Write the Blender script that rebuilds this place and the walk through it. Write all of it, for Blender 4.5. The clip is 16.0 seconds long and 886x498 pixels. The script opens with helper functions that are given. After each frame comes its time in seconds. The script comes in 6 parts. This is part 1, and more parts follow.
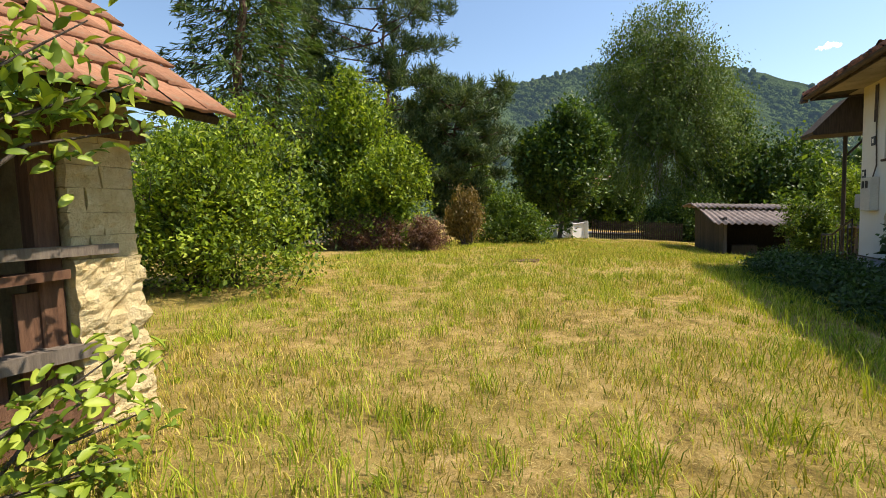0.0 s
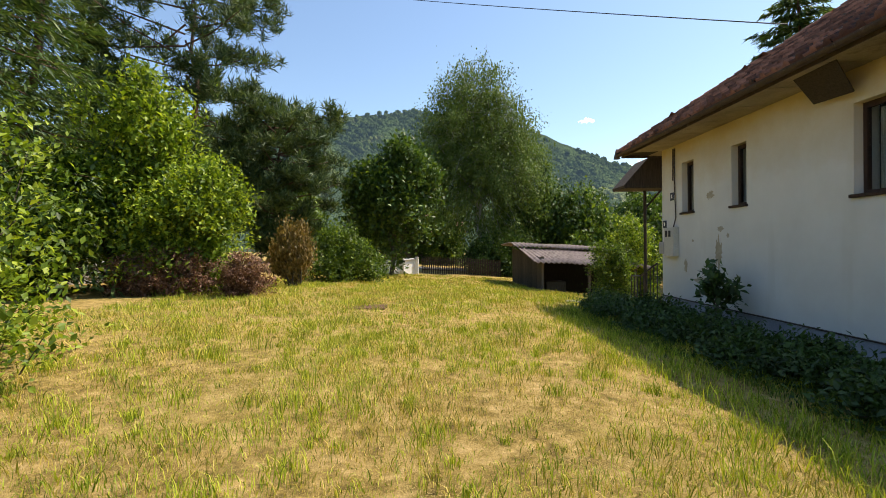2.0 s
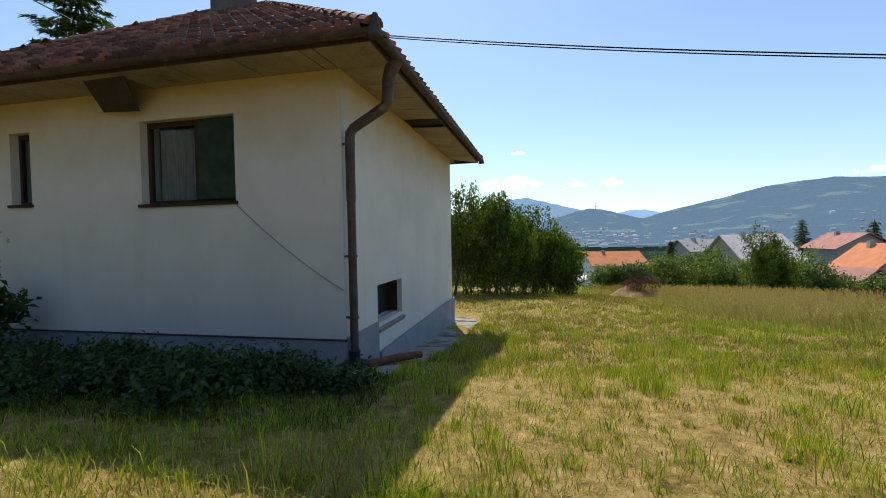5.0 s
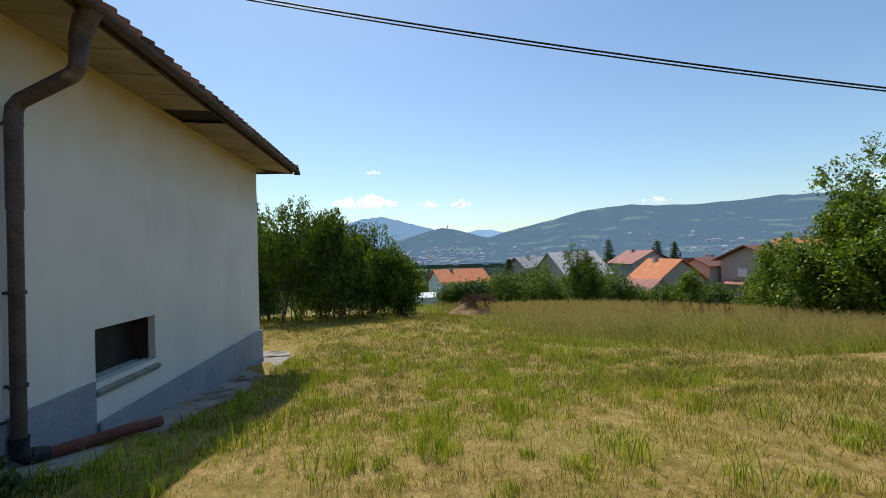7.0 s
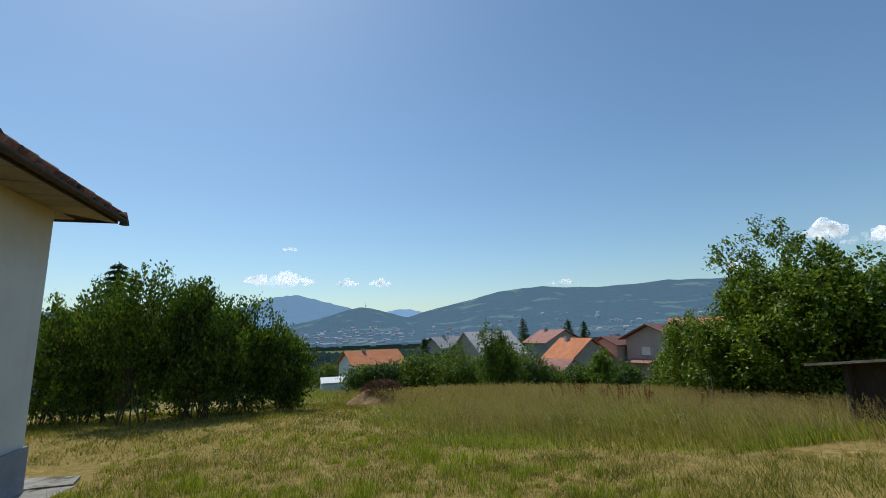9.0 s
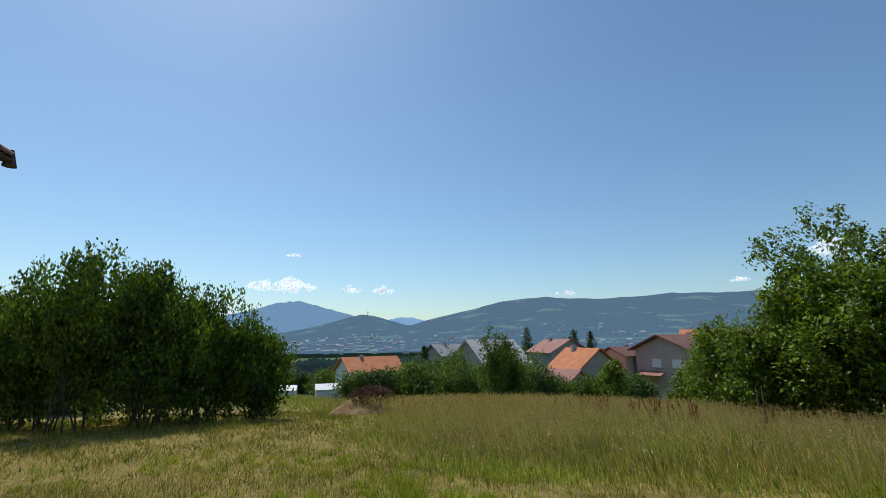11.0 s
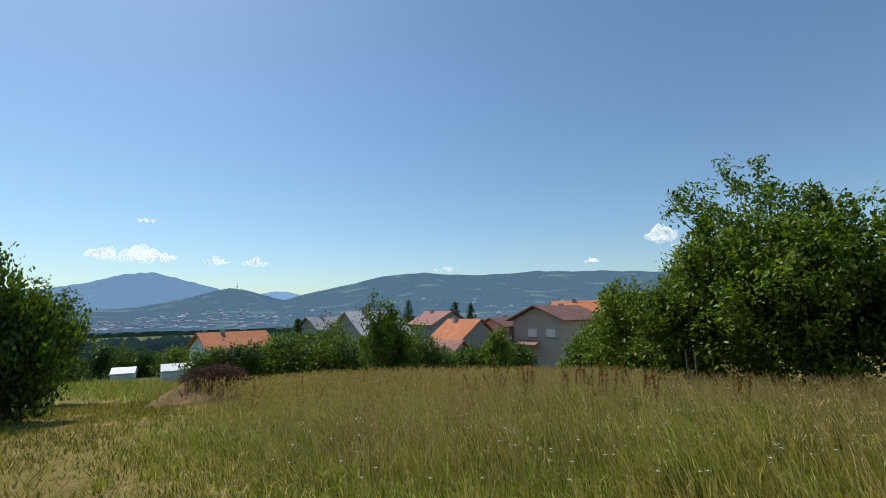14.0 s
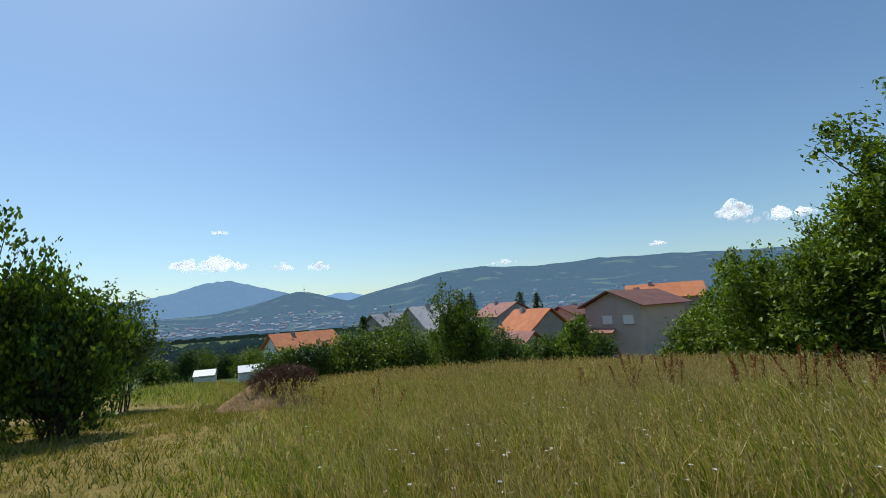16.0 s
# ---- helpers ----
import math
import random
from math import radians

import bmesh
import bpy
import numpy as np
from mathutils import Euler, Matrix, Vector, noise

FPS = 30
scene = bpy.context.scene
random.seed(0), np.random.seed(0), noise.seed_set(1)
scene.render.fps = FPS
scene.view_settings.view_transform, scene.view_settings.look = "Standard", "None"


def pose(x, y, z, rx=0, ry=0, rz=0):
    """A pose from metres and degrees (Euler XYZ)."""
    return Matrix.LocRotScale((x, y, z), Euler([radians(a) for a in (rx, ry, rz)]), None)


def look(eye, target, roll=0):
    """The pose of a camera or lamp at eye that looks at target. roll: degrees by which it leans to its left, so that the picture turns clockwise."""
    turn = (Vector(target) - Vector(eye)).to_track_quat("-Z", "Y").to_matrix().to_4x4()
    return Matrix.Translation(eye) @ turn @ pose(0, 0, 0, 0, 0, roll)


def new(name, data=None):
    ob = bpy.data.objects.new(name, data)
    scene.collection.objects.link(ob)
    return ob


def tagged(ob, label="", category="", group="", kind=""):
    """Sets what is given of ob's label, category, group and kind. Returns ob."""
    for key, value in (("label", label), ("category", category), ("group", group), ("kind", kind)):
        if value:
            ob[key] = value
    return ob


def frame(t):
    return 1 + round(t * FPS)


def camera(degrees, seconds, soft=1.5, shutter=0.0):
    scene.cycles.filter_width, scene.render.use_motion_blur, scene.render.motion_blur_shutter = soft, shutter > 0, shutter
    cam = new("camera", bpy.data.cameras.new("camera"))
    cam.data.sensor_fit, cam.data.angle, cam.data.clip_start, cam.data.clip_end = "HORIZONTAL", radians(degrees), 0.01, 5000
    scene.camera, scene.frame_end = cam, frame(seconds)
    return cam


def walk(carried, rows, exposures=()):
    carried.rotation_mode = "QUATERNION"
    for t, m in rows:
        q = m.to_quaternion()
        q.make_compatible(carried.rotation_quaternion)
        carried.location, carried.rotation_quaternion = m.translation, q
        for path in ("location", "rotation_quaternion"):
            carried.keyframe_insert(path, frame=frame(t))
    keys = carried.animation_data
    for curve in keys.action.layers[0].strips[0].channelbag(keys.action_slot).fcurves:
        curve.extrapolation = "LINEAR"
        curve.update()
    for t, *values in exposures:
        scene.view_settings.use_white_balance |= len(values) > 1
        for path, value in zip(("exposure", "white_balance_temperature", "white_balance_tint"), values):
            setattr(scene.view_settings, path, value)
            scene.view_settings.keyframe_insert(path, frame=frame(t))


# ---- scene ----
cam = camera(89.76, 16.0, soft=0.9)
PATH = [
    (0, (-0.982, 0.298, 1.518), (-1.741, 2.143, 1.374), -1.8),
    (0.5, (-1.187, 0.667, 1.553), (-1.934, 2.517, 1.41), -1.5),
    (1, (-1.454, 1.082, 1.615), (-1.993, 3.004, 1.487), -0.8),
    (1.5, (-1.726, 1.427, 1.656), (-1.985, 3.408, 1.572), -0.5),
    (2, (-1.854, 1.749, 1.706), (-1.846, 3.749, 1.691), -0.7),
    (2.5, (-1.882, 2.006, 1.731), (-1.562, 3.98, 1.756), -1.4),
    (3, (-1.923, 2.173, 1.759), (-0.973, 3.933, 1.795), -2.0),
    (3.5, (-1.992, 2.264, 1.772), (-0.661, 3.757, 1.786), -2.0),
    (4, (-1.963, 2.215, 1.763), (-0.35, 3.397, 1.738), -1.3),
    (4.5, (-1.888, 2.11, 1.755), (-0.051, 2.899, 1.702), -1.0),
    (5, (-1.776, 1.951, 1.76), (0.175, 2.386, 1.708), -1.1),
    (7.5, (0.081, 0.712, 1.785), (2.058, 0.42, 1.88), -1.7),
    (8, (0.624, 0.401, 1.724), (2.576, 0.024, 1.945), -1.5),
    (8.5, (1.146, 0.127, 1.718), (3.068, -0.309, 2.058), -1.4),
    (9, (1.709, -0.152, 1.675), (3.596, -0.707, 2.036), -1.7),
    (11.5, (4.963, -1.214, 1.208), (6.849, -1.745, 1.607), -0.3),
    (12, (5.698, -1.398, 1.102), (7.589, -1.923, 1.485), 0.1),
    (12.5, (6.353, -1.626, 1.076), (8.125, -2.484, 1.431), -1.5),
    (13, (7.014, -1.873, 1.027), (8.776, -2.766, 1.339), -1.2),
    (13.5, (7.603, -2.083, 0.992), (9.299, -3.101, 1.289), -1.5),
    (14, (8.227, -2.302, 0.923), (9.92, -3.329, 1.207), -0.9),
    (14.5, (8.835, -2.461, 0.851), (10.534, -3.482, 1.118), -0.7),
    (15, (9.482, -2.63, 0.739), (11.187, -3.647, 0.984), -0.7),
    (15.5, (10.062, -2.685, 0.723), (11.797, -3.652, 0.961), -2.1),
    (16, (10.599, -2.719, 0.683), (12.41, -3.524, 0.951), -3.6),
]
walk(cam, [(t, look(eye, target, roll)) for t, eye, target, roll in PATH], [(0, 0.54, 7300, 16), (2, 0.58, 7300, 16), (3, 0.46, 7200, 16), (3.5, 0.30, 6950, 15), (4, 0.20, 6850, 15), (5, 0.08, 6750, 15), (7.5, -0.24, 6500, 11), (9, -0.54, 6250, 8), (12, -0.44, 6250, 9), (16, -0.42, 6250, 9)])

# ---- world, sun, exposure ----
SUN_AZ, SUN_EL = radians(71), radians(57)
world = bpy.data.worlds.new("sky")
scene.world = world
world.use_nodes = True
wn = world.node_tree
sky = wn.nodes.new("ShaderNodeTexSky")
sky.sky_type = "NISHITA"
sky.sun_disc = False
sky.sun_elevation, sky.sun_rotation = SUN_EL, SUN_AZ
sky.altitude, sky.air_density, sky.dust_density, sky.ozone_density = 500, 1.2, 0.85, 2.2
clear = wn.nodes.new("ShaderNodeMix")
clear.data_type, clear.blend_type = "RGBA", "MULTIPLY"
clear.inputs[0].default_value = 1.0
clear.inputs[7].default_value = (0.88, 1.0, 1.04, 1)
wn.links.new(sky.outputs[0], clear.inputs[6])
wn.links.new(clear.outputs[2], wn.nodes["Background"].inputs[0])
wn.nodes["Background"].inputs[1].default_value = 0.148
sun = new("sun", bpy.data.lights.new("sun", "SUN"))
sun.data.energy, sun.data.angle, sun.data.color = 4.8, radians(0.53), (1.0, 0.95, 0.86)
SUN_DIR = Vector((math.sin(SUN_AZ) * math.cos(SUN_EL), math.cos(SUN_AZ) * math.cos(SUN_EL), math.sin(SUN_EL)))
sun.rotation_mode = "QUATERNION"
sun.rotation_quaternion = (-SUN_DIR).to_track_quat("-Z", "Y")
sun.location = (0, 0, 60)

# ---- materials ----
def material(name, rough=0.8, metal=0.0):
    m = bpy.data.materials.new(name)
    m.use_nodes = True
    nt = m.node_tree
    b = nt.nodes["Principled BSDF"]
    b.inputs["Roughness"].default_value = rough
    b.inputs["Metallic"].default_value = metal
    b.inputs["Specular IOR Level"].default_value = 0.25
    return m, nt, b


def noise_tex(nt, scale, detail=6, rough=0.6, coord="Object", stretch=None):
    tc = nt.nodes.new("ShaderNodeTexCoord")
    n = nt.nodes.new("ShaderNodeTexNoise")
    n.inputs["Scale"].default_value, n.inputs["Detail"].default_value, n.inputs["Roughness"].default_value = scale, detail, rough
    src = tc.outputs[coord]
    if stretch:
        mp = nt.nodes.new("ShaderNodeMapping")
        mp.inputs["Scale"].default_value = stretch
        nt.links.new(src, mp.inputs[0])
        src = mp.outputs[0]
    nt.links.new(src, n.inputs["Vector"])
    return n.outputs["Fac"]


def ramp(nt, fac, stops):
    r = nt.nodes.new("ShaderNodeValToRGB")
    while len(r.color_ramp.elements) < len(stops):
        r.color_ramp.elements.new(0.5)
    for e, (p, c) in zip(r.color_ramp.elements, stops):
        e.position, e.color = p, (*c, 1)
    nt.links.new(fac, r.inputs[0])
    return r.outputs[0]


def mix(nt, fac, a, b, mode="MIX"):
    m = nt.nodes.new("ShaderNodeMix")
    m.data_type, m.blend_type = "RGBA", mode
    for val, sock in ((fac, m.inputs[0]), (a, m.inputs[6]), (b, m.inputs[7])):
        if isinstance(val, (int, float)):
            sock.default_value = val
        elif isinstance(val, tuple):
            sock.default_value = (*val, 1)
        else:
            nt.links.new(val, sock)
    return m.outputs[2]


def bump(nt, b, height, strength=0.4, dist=0.02):
    n = nt.nodes.new("ShaderNodeBump")
    n.inputs["Strength"].default_value, n.inputs["Distance"].default_value = strength, dist
    nt.links.new(height, n.inputs["Height"])
    nt.links.new(n.outputs[0], b.inputs["Normal"])


def rand(nt, island=False):
    if island:
        return nt.nodes.new("ShaderNodeNewGeometry").outputs["Random Per Island"]
    return nt.nodes.new("ShaderNodeObjectInfo").outputs["Random"]


def surface(name, dark, light, scale=4.0, rough=0.8, metal=0.0, fine=40.0, relief=0.3, dist=0.01, stain=None, stretch=None, vary=0.0, island=False):
    """Two scales of tone, a fine relief, and stains where given as (colour, scale, threshold)."""
    m, nt, b = material(name, rough, metal)
    c = ramp(nt, noise_tex(nt, scale, 8, 0.65, stretch=stretch), [(0.3, dark), (0.7, light)])
    f = noise_tex(nt, fine, 6, 0.7, stretch=stretch)
    c = mix(nt, 0.35, c, ramp(nt, f, [(0.3, (0.25, 0.25, 0.25)), (0.75, (0.75, 0.75, 0.75))]), "OVERLAY")
    if stain:
        col, sc, th = stain
        c = mix(nt, ramp(nt, noise_tex(nt, sc, 7, 0.7), [(th, (0, 0, 0)), (th + 0.12, (1, 1, 1))]), c, col)
    if vary:
        c = mix(nt, 1.0, c, ramp(nt, rand(nt, island), [(0, (1 - vary,) * 3), (1, (1, 1, 1))]), "MULTIPLY")
    nt.links.new(c, b.inputs["Base Color"])
    bump(nt, b, f, relief, dist)
    return m


def foliage(name, dark, mid, light, trans=0.30, gloss=0.35):
    """Leaves: each its own tone, light coming through."""
    m = bpy.data.materials.new(name)
    m.use_nodes = True
    nt = m.node_tree
    out, b = nt.nodes["Material Output"], nt.nodes["Principled BSDF"]
    c = ramp(nt, rand(nt, True), [(0.0, dark), (0.55, mid), (1.0, light)])
    c = mix(nt, 0.5, c, ramp(nt, noise_tex(nt, 0.9, 3), [(0.3, (0.32, 0.32, 0.32)), (0.7, (0.7, 0.7, 0.66))]), "OVERLAY")
    nt.links.new(c, b.inputs["Base Color"])
    b.inputs["Roughness"].default_value = 0.5
    b.inputs["Specular IOR Level"].default_value = gloss
    t = nt.nodes.new("ShaderNodeBsdfTranslucent")
    nt.links.new(mix(nt, 1.0, c, (1.0, 1.0, 0.45), "MULTIPLY"), t.inputs[0])
    s = nt.nodes.new("ShaderNodeMixShader")
    s.inputs[0].default_value = trans
    nt.links.new(b.outputs[0], s.inputs[1])
    nt.links.new(t.outputs[0], s.inputs[2])
    nt.links.new(s.outputs[0], out.inputs[0])
    return m


def plaster_material():
    m, nt, b = material("white_plaster", 0.9)
    c = ramp(nt, noise_tex(nt, 0.7, 6), [(0.3, (0.60, 0.585, 0.54)), (0.7, (0.71, 0.695, 0.645))])
    streak = noise_tex(nt, 1.0, 5, 0.6, stretch=(3.0, 3.0, 0.25))
    c = mix(nt, ramp(nt, streak, [(0.55, (0, 0, 0)), (0.8, (0.3, 0.3, 0.3))]), c, (0.48, 0.44, 0.34))
    f = noise_tex(nt, 90, 4)
    c = mix(nt, 0.15, c, ramp(nt, f, [(0.3, (0.3, 0.3, 0.3)), (0.7, (0.7, 0.7, 0.7))]), "OVERLAY")
    # yellowed band under the eaves, with a ragged lower edge
    tc = nt.nodes.new("ShaderNodeTexCoord")
    sep = nt.nodes.new("ShaderNodeSeparateXYZ")
    nt.links.new(tc.outputs["Object"], sep.inputs[0])
    add = nt.nodes.new("ShaderNodeMath")
    add.operation = "MULTIPLY_ADD"
    nt.links.new(noise_tex(nt, 1.3, 6, 0.7), add.inputs[0])
    add.inputs[1].default_value = 1.4
    nt.links.new(sep.outputs[2], add.inputs[2])
    rng = nt.nodes.new("ShaderNodeMapRange")
    rng.inputs["From Min"].default_value, rng.inputs["From Max"].default_value = 3.6, 4.9
    rng.inputs["To Max"].default_value = 0.9
    nt.links.new(add.outputs[0], rng.inputs[0])
    c = mix(nt, rng.outputs[0], c, (0.50, 0.385, 0.19))
    nt.links.new(c, b.inputs["Base Color"])
    bump(nt, b, f, 0.25, 0.004)
    return m


def ground_material():
    m, nt, b = material("turf", 0.95)
    big = noise_tex(nt, 0.35, 5, 0.6)
    c = ramp(nt, noise_tex(nt, 5.0, 8, 0.75), [(0.34, (0.13, 0.09, 0.022)), (0.46, (0.29, 0.205, 0.055)), (0.57, (0.44, 0.31, 0.11)), (0.68, (0.60, 0.43, 0.20))])
    c = mix(nt, ramp(nt, big, [(0.48, (0, 0, 0)), (0.68, (0.5, 0.5, 0.5))]), c, (0.30, 0.25, 0.055))
    # greener where the lawn meets the meadow, wooded pasture further down the slope
    sep = nt.nodes.new("ShaderNodeSeparateXYZ")
    nt.links.new(nt.nodes.new("ShaderNodeTexCoord").outputs["Object"], sep.inputs[0])
    for lo, hi, top, col in ((4.0, 10.0, 0.35, (0.22, 0.18, 0.045)), (26.0, 60.0, 1.0, (0.09, 0.12, 0.03))):
        rng = nt.nodes.new("ShaderNodeMapRange")
        rng.inputs["From Min"].default_value, rng.inputs["From Max"].default_value, rng.inputs["To Max"].default_value = lo, hi, top
        nt.links.new(sep.outputs[0], rng.inputs[0])
        c = mix(nt, rng.outputs[0], c, col)
    f = noise_tex(nt, 60, 6, 0.75)
    c = mix(nt, 0.6, c, ramp(nt, f, [(0.3, (0.2, 0.2, 0.2)), (0.75, (0.8, 0.78, 0.7))]), "OVERLAY")
    nt.links.new(c, b.inputs["Base Color"])
    bump(nt, b, f, 0.8, 0.04)
    return m


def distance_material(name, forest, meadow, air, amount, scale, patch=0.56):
    """Far slopes: woods and meadows, with haze painted on as a faint emission."""
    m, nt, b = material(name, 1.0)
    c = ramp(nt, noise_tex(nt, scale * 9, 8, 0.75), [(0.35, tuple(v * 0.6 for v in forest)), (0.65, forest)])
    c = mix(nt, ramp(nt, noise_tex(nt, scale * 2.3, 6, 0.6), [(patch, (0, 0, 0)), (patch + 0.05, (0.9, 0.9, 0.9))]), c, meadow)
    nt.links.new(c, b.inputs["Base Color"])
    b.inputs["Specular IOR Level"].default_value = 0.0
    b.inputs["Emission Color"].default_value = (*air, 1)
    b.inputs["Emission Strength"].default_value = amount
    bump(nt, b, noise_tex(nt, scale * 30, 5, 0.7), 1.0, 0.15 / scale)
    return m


PLASTER = plaster_material()
TURF = ground_material()
PLINTH = surface("plinth_render", (0.21, 0.23, 0.265), (0.32, 0.34, 0.37), 1.6, 0.9, stain=((0.36, 0.36, 0.34), 2.4, 0.6))
CONCRETE = surface("concrete", (0.22, 0.205, 0.18), (0.36, 0.34, 0.30), 2.2, 0.9, relief=0.5, stain=((0.10, 0.085, 0.05), 1.9, 0.50))
ROOF_TILE = surface("old_roof_tile", (0.17, 0.07, 0.05), (0.54, 0.235, 0.145), 3.0, 0.8, vary=0.7, stain=((0.07, 0.06, 0.05), 5.0, 0.55))
ROOF_TILE_MANY = surface("old_roof_tile_run", (0.17, 0.07, 0.05), (0.54, 0.235, 0.145), 3.0, 0.8, vary=0.7, island=True, stain=((0.07, 0.06, 0.05), 5.0, 0.55))
BARN_TILE = surface("barn_clay_tile", (0.28, 0.12, 0.06), (0.46, 0.23, 0.13), 5.0, 0.85, vary=0.35, stain=((0.30, 0.22, 0.14), 9.0, 0.58))
ORANGE_ROOF = surface("orange_roof", (0.46, 0.16, 0.07), (0.60, 0.24, 0.11), 0.8, 0.85, fine=6.0)
BROWN_ROOF = surface("brown_roof", (0.17, 0.085, 0.07), (0.26, 0.13, 0.105), 0.8, 0.85, fine=6.0)
PALE_ROOF = surface("pale_sheet_roof", (0.42, 0.40, 0.39), (0.60, 0.57, 0.55), 0.6, 0.5, fine=6.0, stain=((0.35, 0.25, 0.2), 0.7, 0.62))
FAR_WALL = surface("house_render", (0.44, 0.37, 0.33), (0.52, 0.45, 0.41), 0.5, 0.9, fine=8.0)
GREY_WALL = surface("grey_block_wall", (0.30, 0.29, 0.28), (0.42, 0.41, 0.39), 0.7, 0.9, fine=6.0)
GREY_ROOF = surface("grey_roof", (0.22, 0.22, 0.23), (0.32, 0.32, 0.33), 0.8, 0.8, fine=6.0)
PINK_ROOF = surface("faded_red_roof", (0.30, 0.14, 0.11), (0.42, 0.22, 0.18), 0.8, 0.85, fine=6.0)
TENT = surface("white_plastic_sheet", (0.66, 0.67, 0.66), (0.82, 0.82, 0.80), 0.9, 0.5, fine=5.0, stain=((0.45, 0.46, 0.45), 1.2, 0.62))
WHITE_PAINT = surface("white_paint", (0.72, 0.72, 0.70), (0.82, 0.82, 0.80), 3.0, 0.6)
SOFFIT = surface("soffit_board", (0.22, 0.18, 0.13), (0.38, 0.32, 0.24), 1.5, 0.9, stretch=(1, 1, 1), stain=((0.14, 0.09, 0.06), 1.3, 0.6))
GUTTER = surface("rusty_gutter", (0.055, 0.040, 0.034), (0.11, 0.078, 0.062), 6.0, 0.6, metal=0.4, stain=((0.20, 0.17, 0.15), 5.0, 0.6))
PIPE = surface("brown_downpipe", (0.055, 0.041, 0.036), (0.115, 0.088, 0.076), 5.0, 0.55, metal=0.2, stain=((0.20, 0.16, 0.13), 4.0, 0.6))
RUST = surface("rust_red_pipe", (0.10, 0.035, 0.025), (0.18, 0.07, 0.045), 8.0, 0.75)
FRAME = surface("brown_window_wood", (0.030, 0.016, 0.011), (0.065, 0.034, 0.024), 6.0, 0.6, stretch=(4, 4, 1))
GREEN_BLIND = surface("dark_green_blind", (0.018, 0.035, 0.022), (0.035, 0.06, 0.038), 5.0, 0.7)
CURTAIN = surface("white_net_curtain", (0.16, 0.15, 0.13), (0.42, 0.40, 0.36), 7.0, 0.95, stretch=(1, 9, 0.3))
# near-black base colour in place of the shade inside rooms and roof
ROOM_SHADE = surface("interior_shade", (0.02, 0.018, 0.016), (0.05, 0.045, 0.04), 3.0, 0.95)
GREY_WOOD = surface("weathered_wood", (0.13, 0.105, 0.08), (0.27, 0.225, 0.175), 3.0, 0.9, stretch=(12, 12, 0.7), vary=0.4, relief=0.6)
RED_WOOD = surface("brown_old_wood", (0.10, 0.05, 0.03), (0.24, 0.125, 0.07), 4.0, 0.85, stretch=(10, 10, 0.8), vary=0.3, relief=0.6)
DARK_WOOD = surface("dark_fence_wood", (0.035, 0.028, 0.022), (0.085, 0.065, 0.05), 4.0, 0.9, stretch=(10, 10, 0.8), vary=0.3)
SHED_PLANK = surface("dark_shed_plank", (0.06, 0.047, 0.036), (0.15, 0.12, 0.09), 3.0, 0.9, stretch=(12, 12, 0.7), vary=0.4, relief=0.6)
SHEET = surface("corrugated_cement_sheet", (0.15, 0.12, 0.105), (0.34, 0.28, 0.25), 2.6, 0.9, stain=((0.11, 0.085, 0.07), 3.0, 0.55))
ADOBE = surface("yellow_adobe", (0.60, 0.46, 0.22), (0.80, 0.66, 0.38), 9.0, 0.95, fine=26, relief=1.0, dist=0.03, vary=0.06)
MUD = surface("mud_mortar", (0.34, 0.25, 0.12), (0.50, 0.38, 0.20), 9.0, 0.95, relief=0.8, dist=0.015)
BARK = surface("bark", (0.045, 0.035, 0.025), (0.13, 0.105, 0.08), 8.0, 0.95, stretch=(3, 3, 0.6), relief=0.8)
PINE_BARK = surface("pine_bark", (0.06, 0.04, 0.03), (0.17, 0.10, 0.065), 8.0, 0.95, stretch=(3, 3, 0.6), relief=0.8)
BIRCH_BARK = surface("birch_bark", (0.25, 0.24, 0.22), (0.50, 0.49, 0.46), 3.0, 0.9, stretch=(1, 1, 4), stain=((0.05, 0.045, 0.04), 4.0, 0.58))
SOIL = surface("dry_soil_heap", (0.20, 0.12, 0.055), (0.38, 0.25, 0.12), 3.0, 0.95, relief=0.8, dist=0.05)
CABLE = surface("black_cable", (0.012, 0.012, 0.013), (0.025, 0.025, 0.025), 8.0, 0.5)
METER = surface("grey_meter_box", (0.48, 0.46, 0.40), (0.58, 0.56, 0.50), 4.0, 0.6)
BLACK_PAINT = surface("black_paint", (0.015, 0.015, 0.016), (0.03, 0.03, 0.03), 6.0, 0.5)
BLUE_PLATE = surface("dark_plate", (0.03, 0.035, 0.05), (0.05, 0.055, 0.07), 8.0, 0.4)
ASPHALT = surface("asphalt", (0.10, 0.095, 0.09), (0.17, 0.165, 0.155), 1.2, 0.9)
CHIMNEY = surface("sooty_render", (0.10, 0.09, 0.08), (0.20, 0.18, 0.16), 2.5, 0.95, stain=((0.05, 0.045, 0.04), 3.0, 0.58))
PATCH = surface("bare_mortar_patch", (0.34, 0.29, 0.20), (0.47, 0.41, 0.31), 9.0, 0.95, relief=0.7)
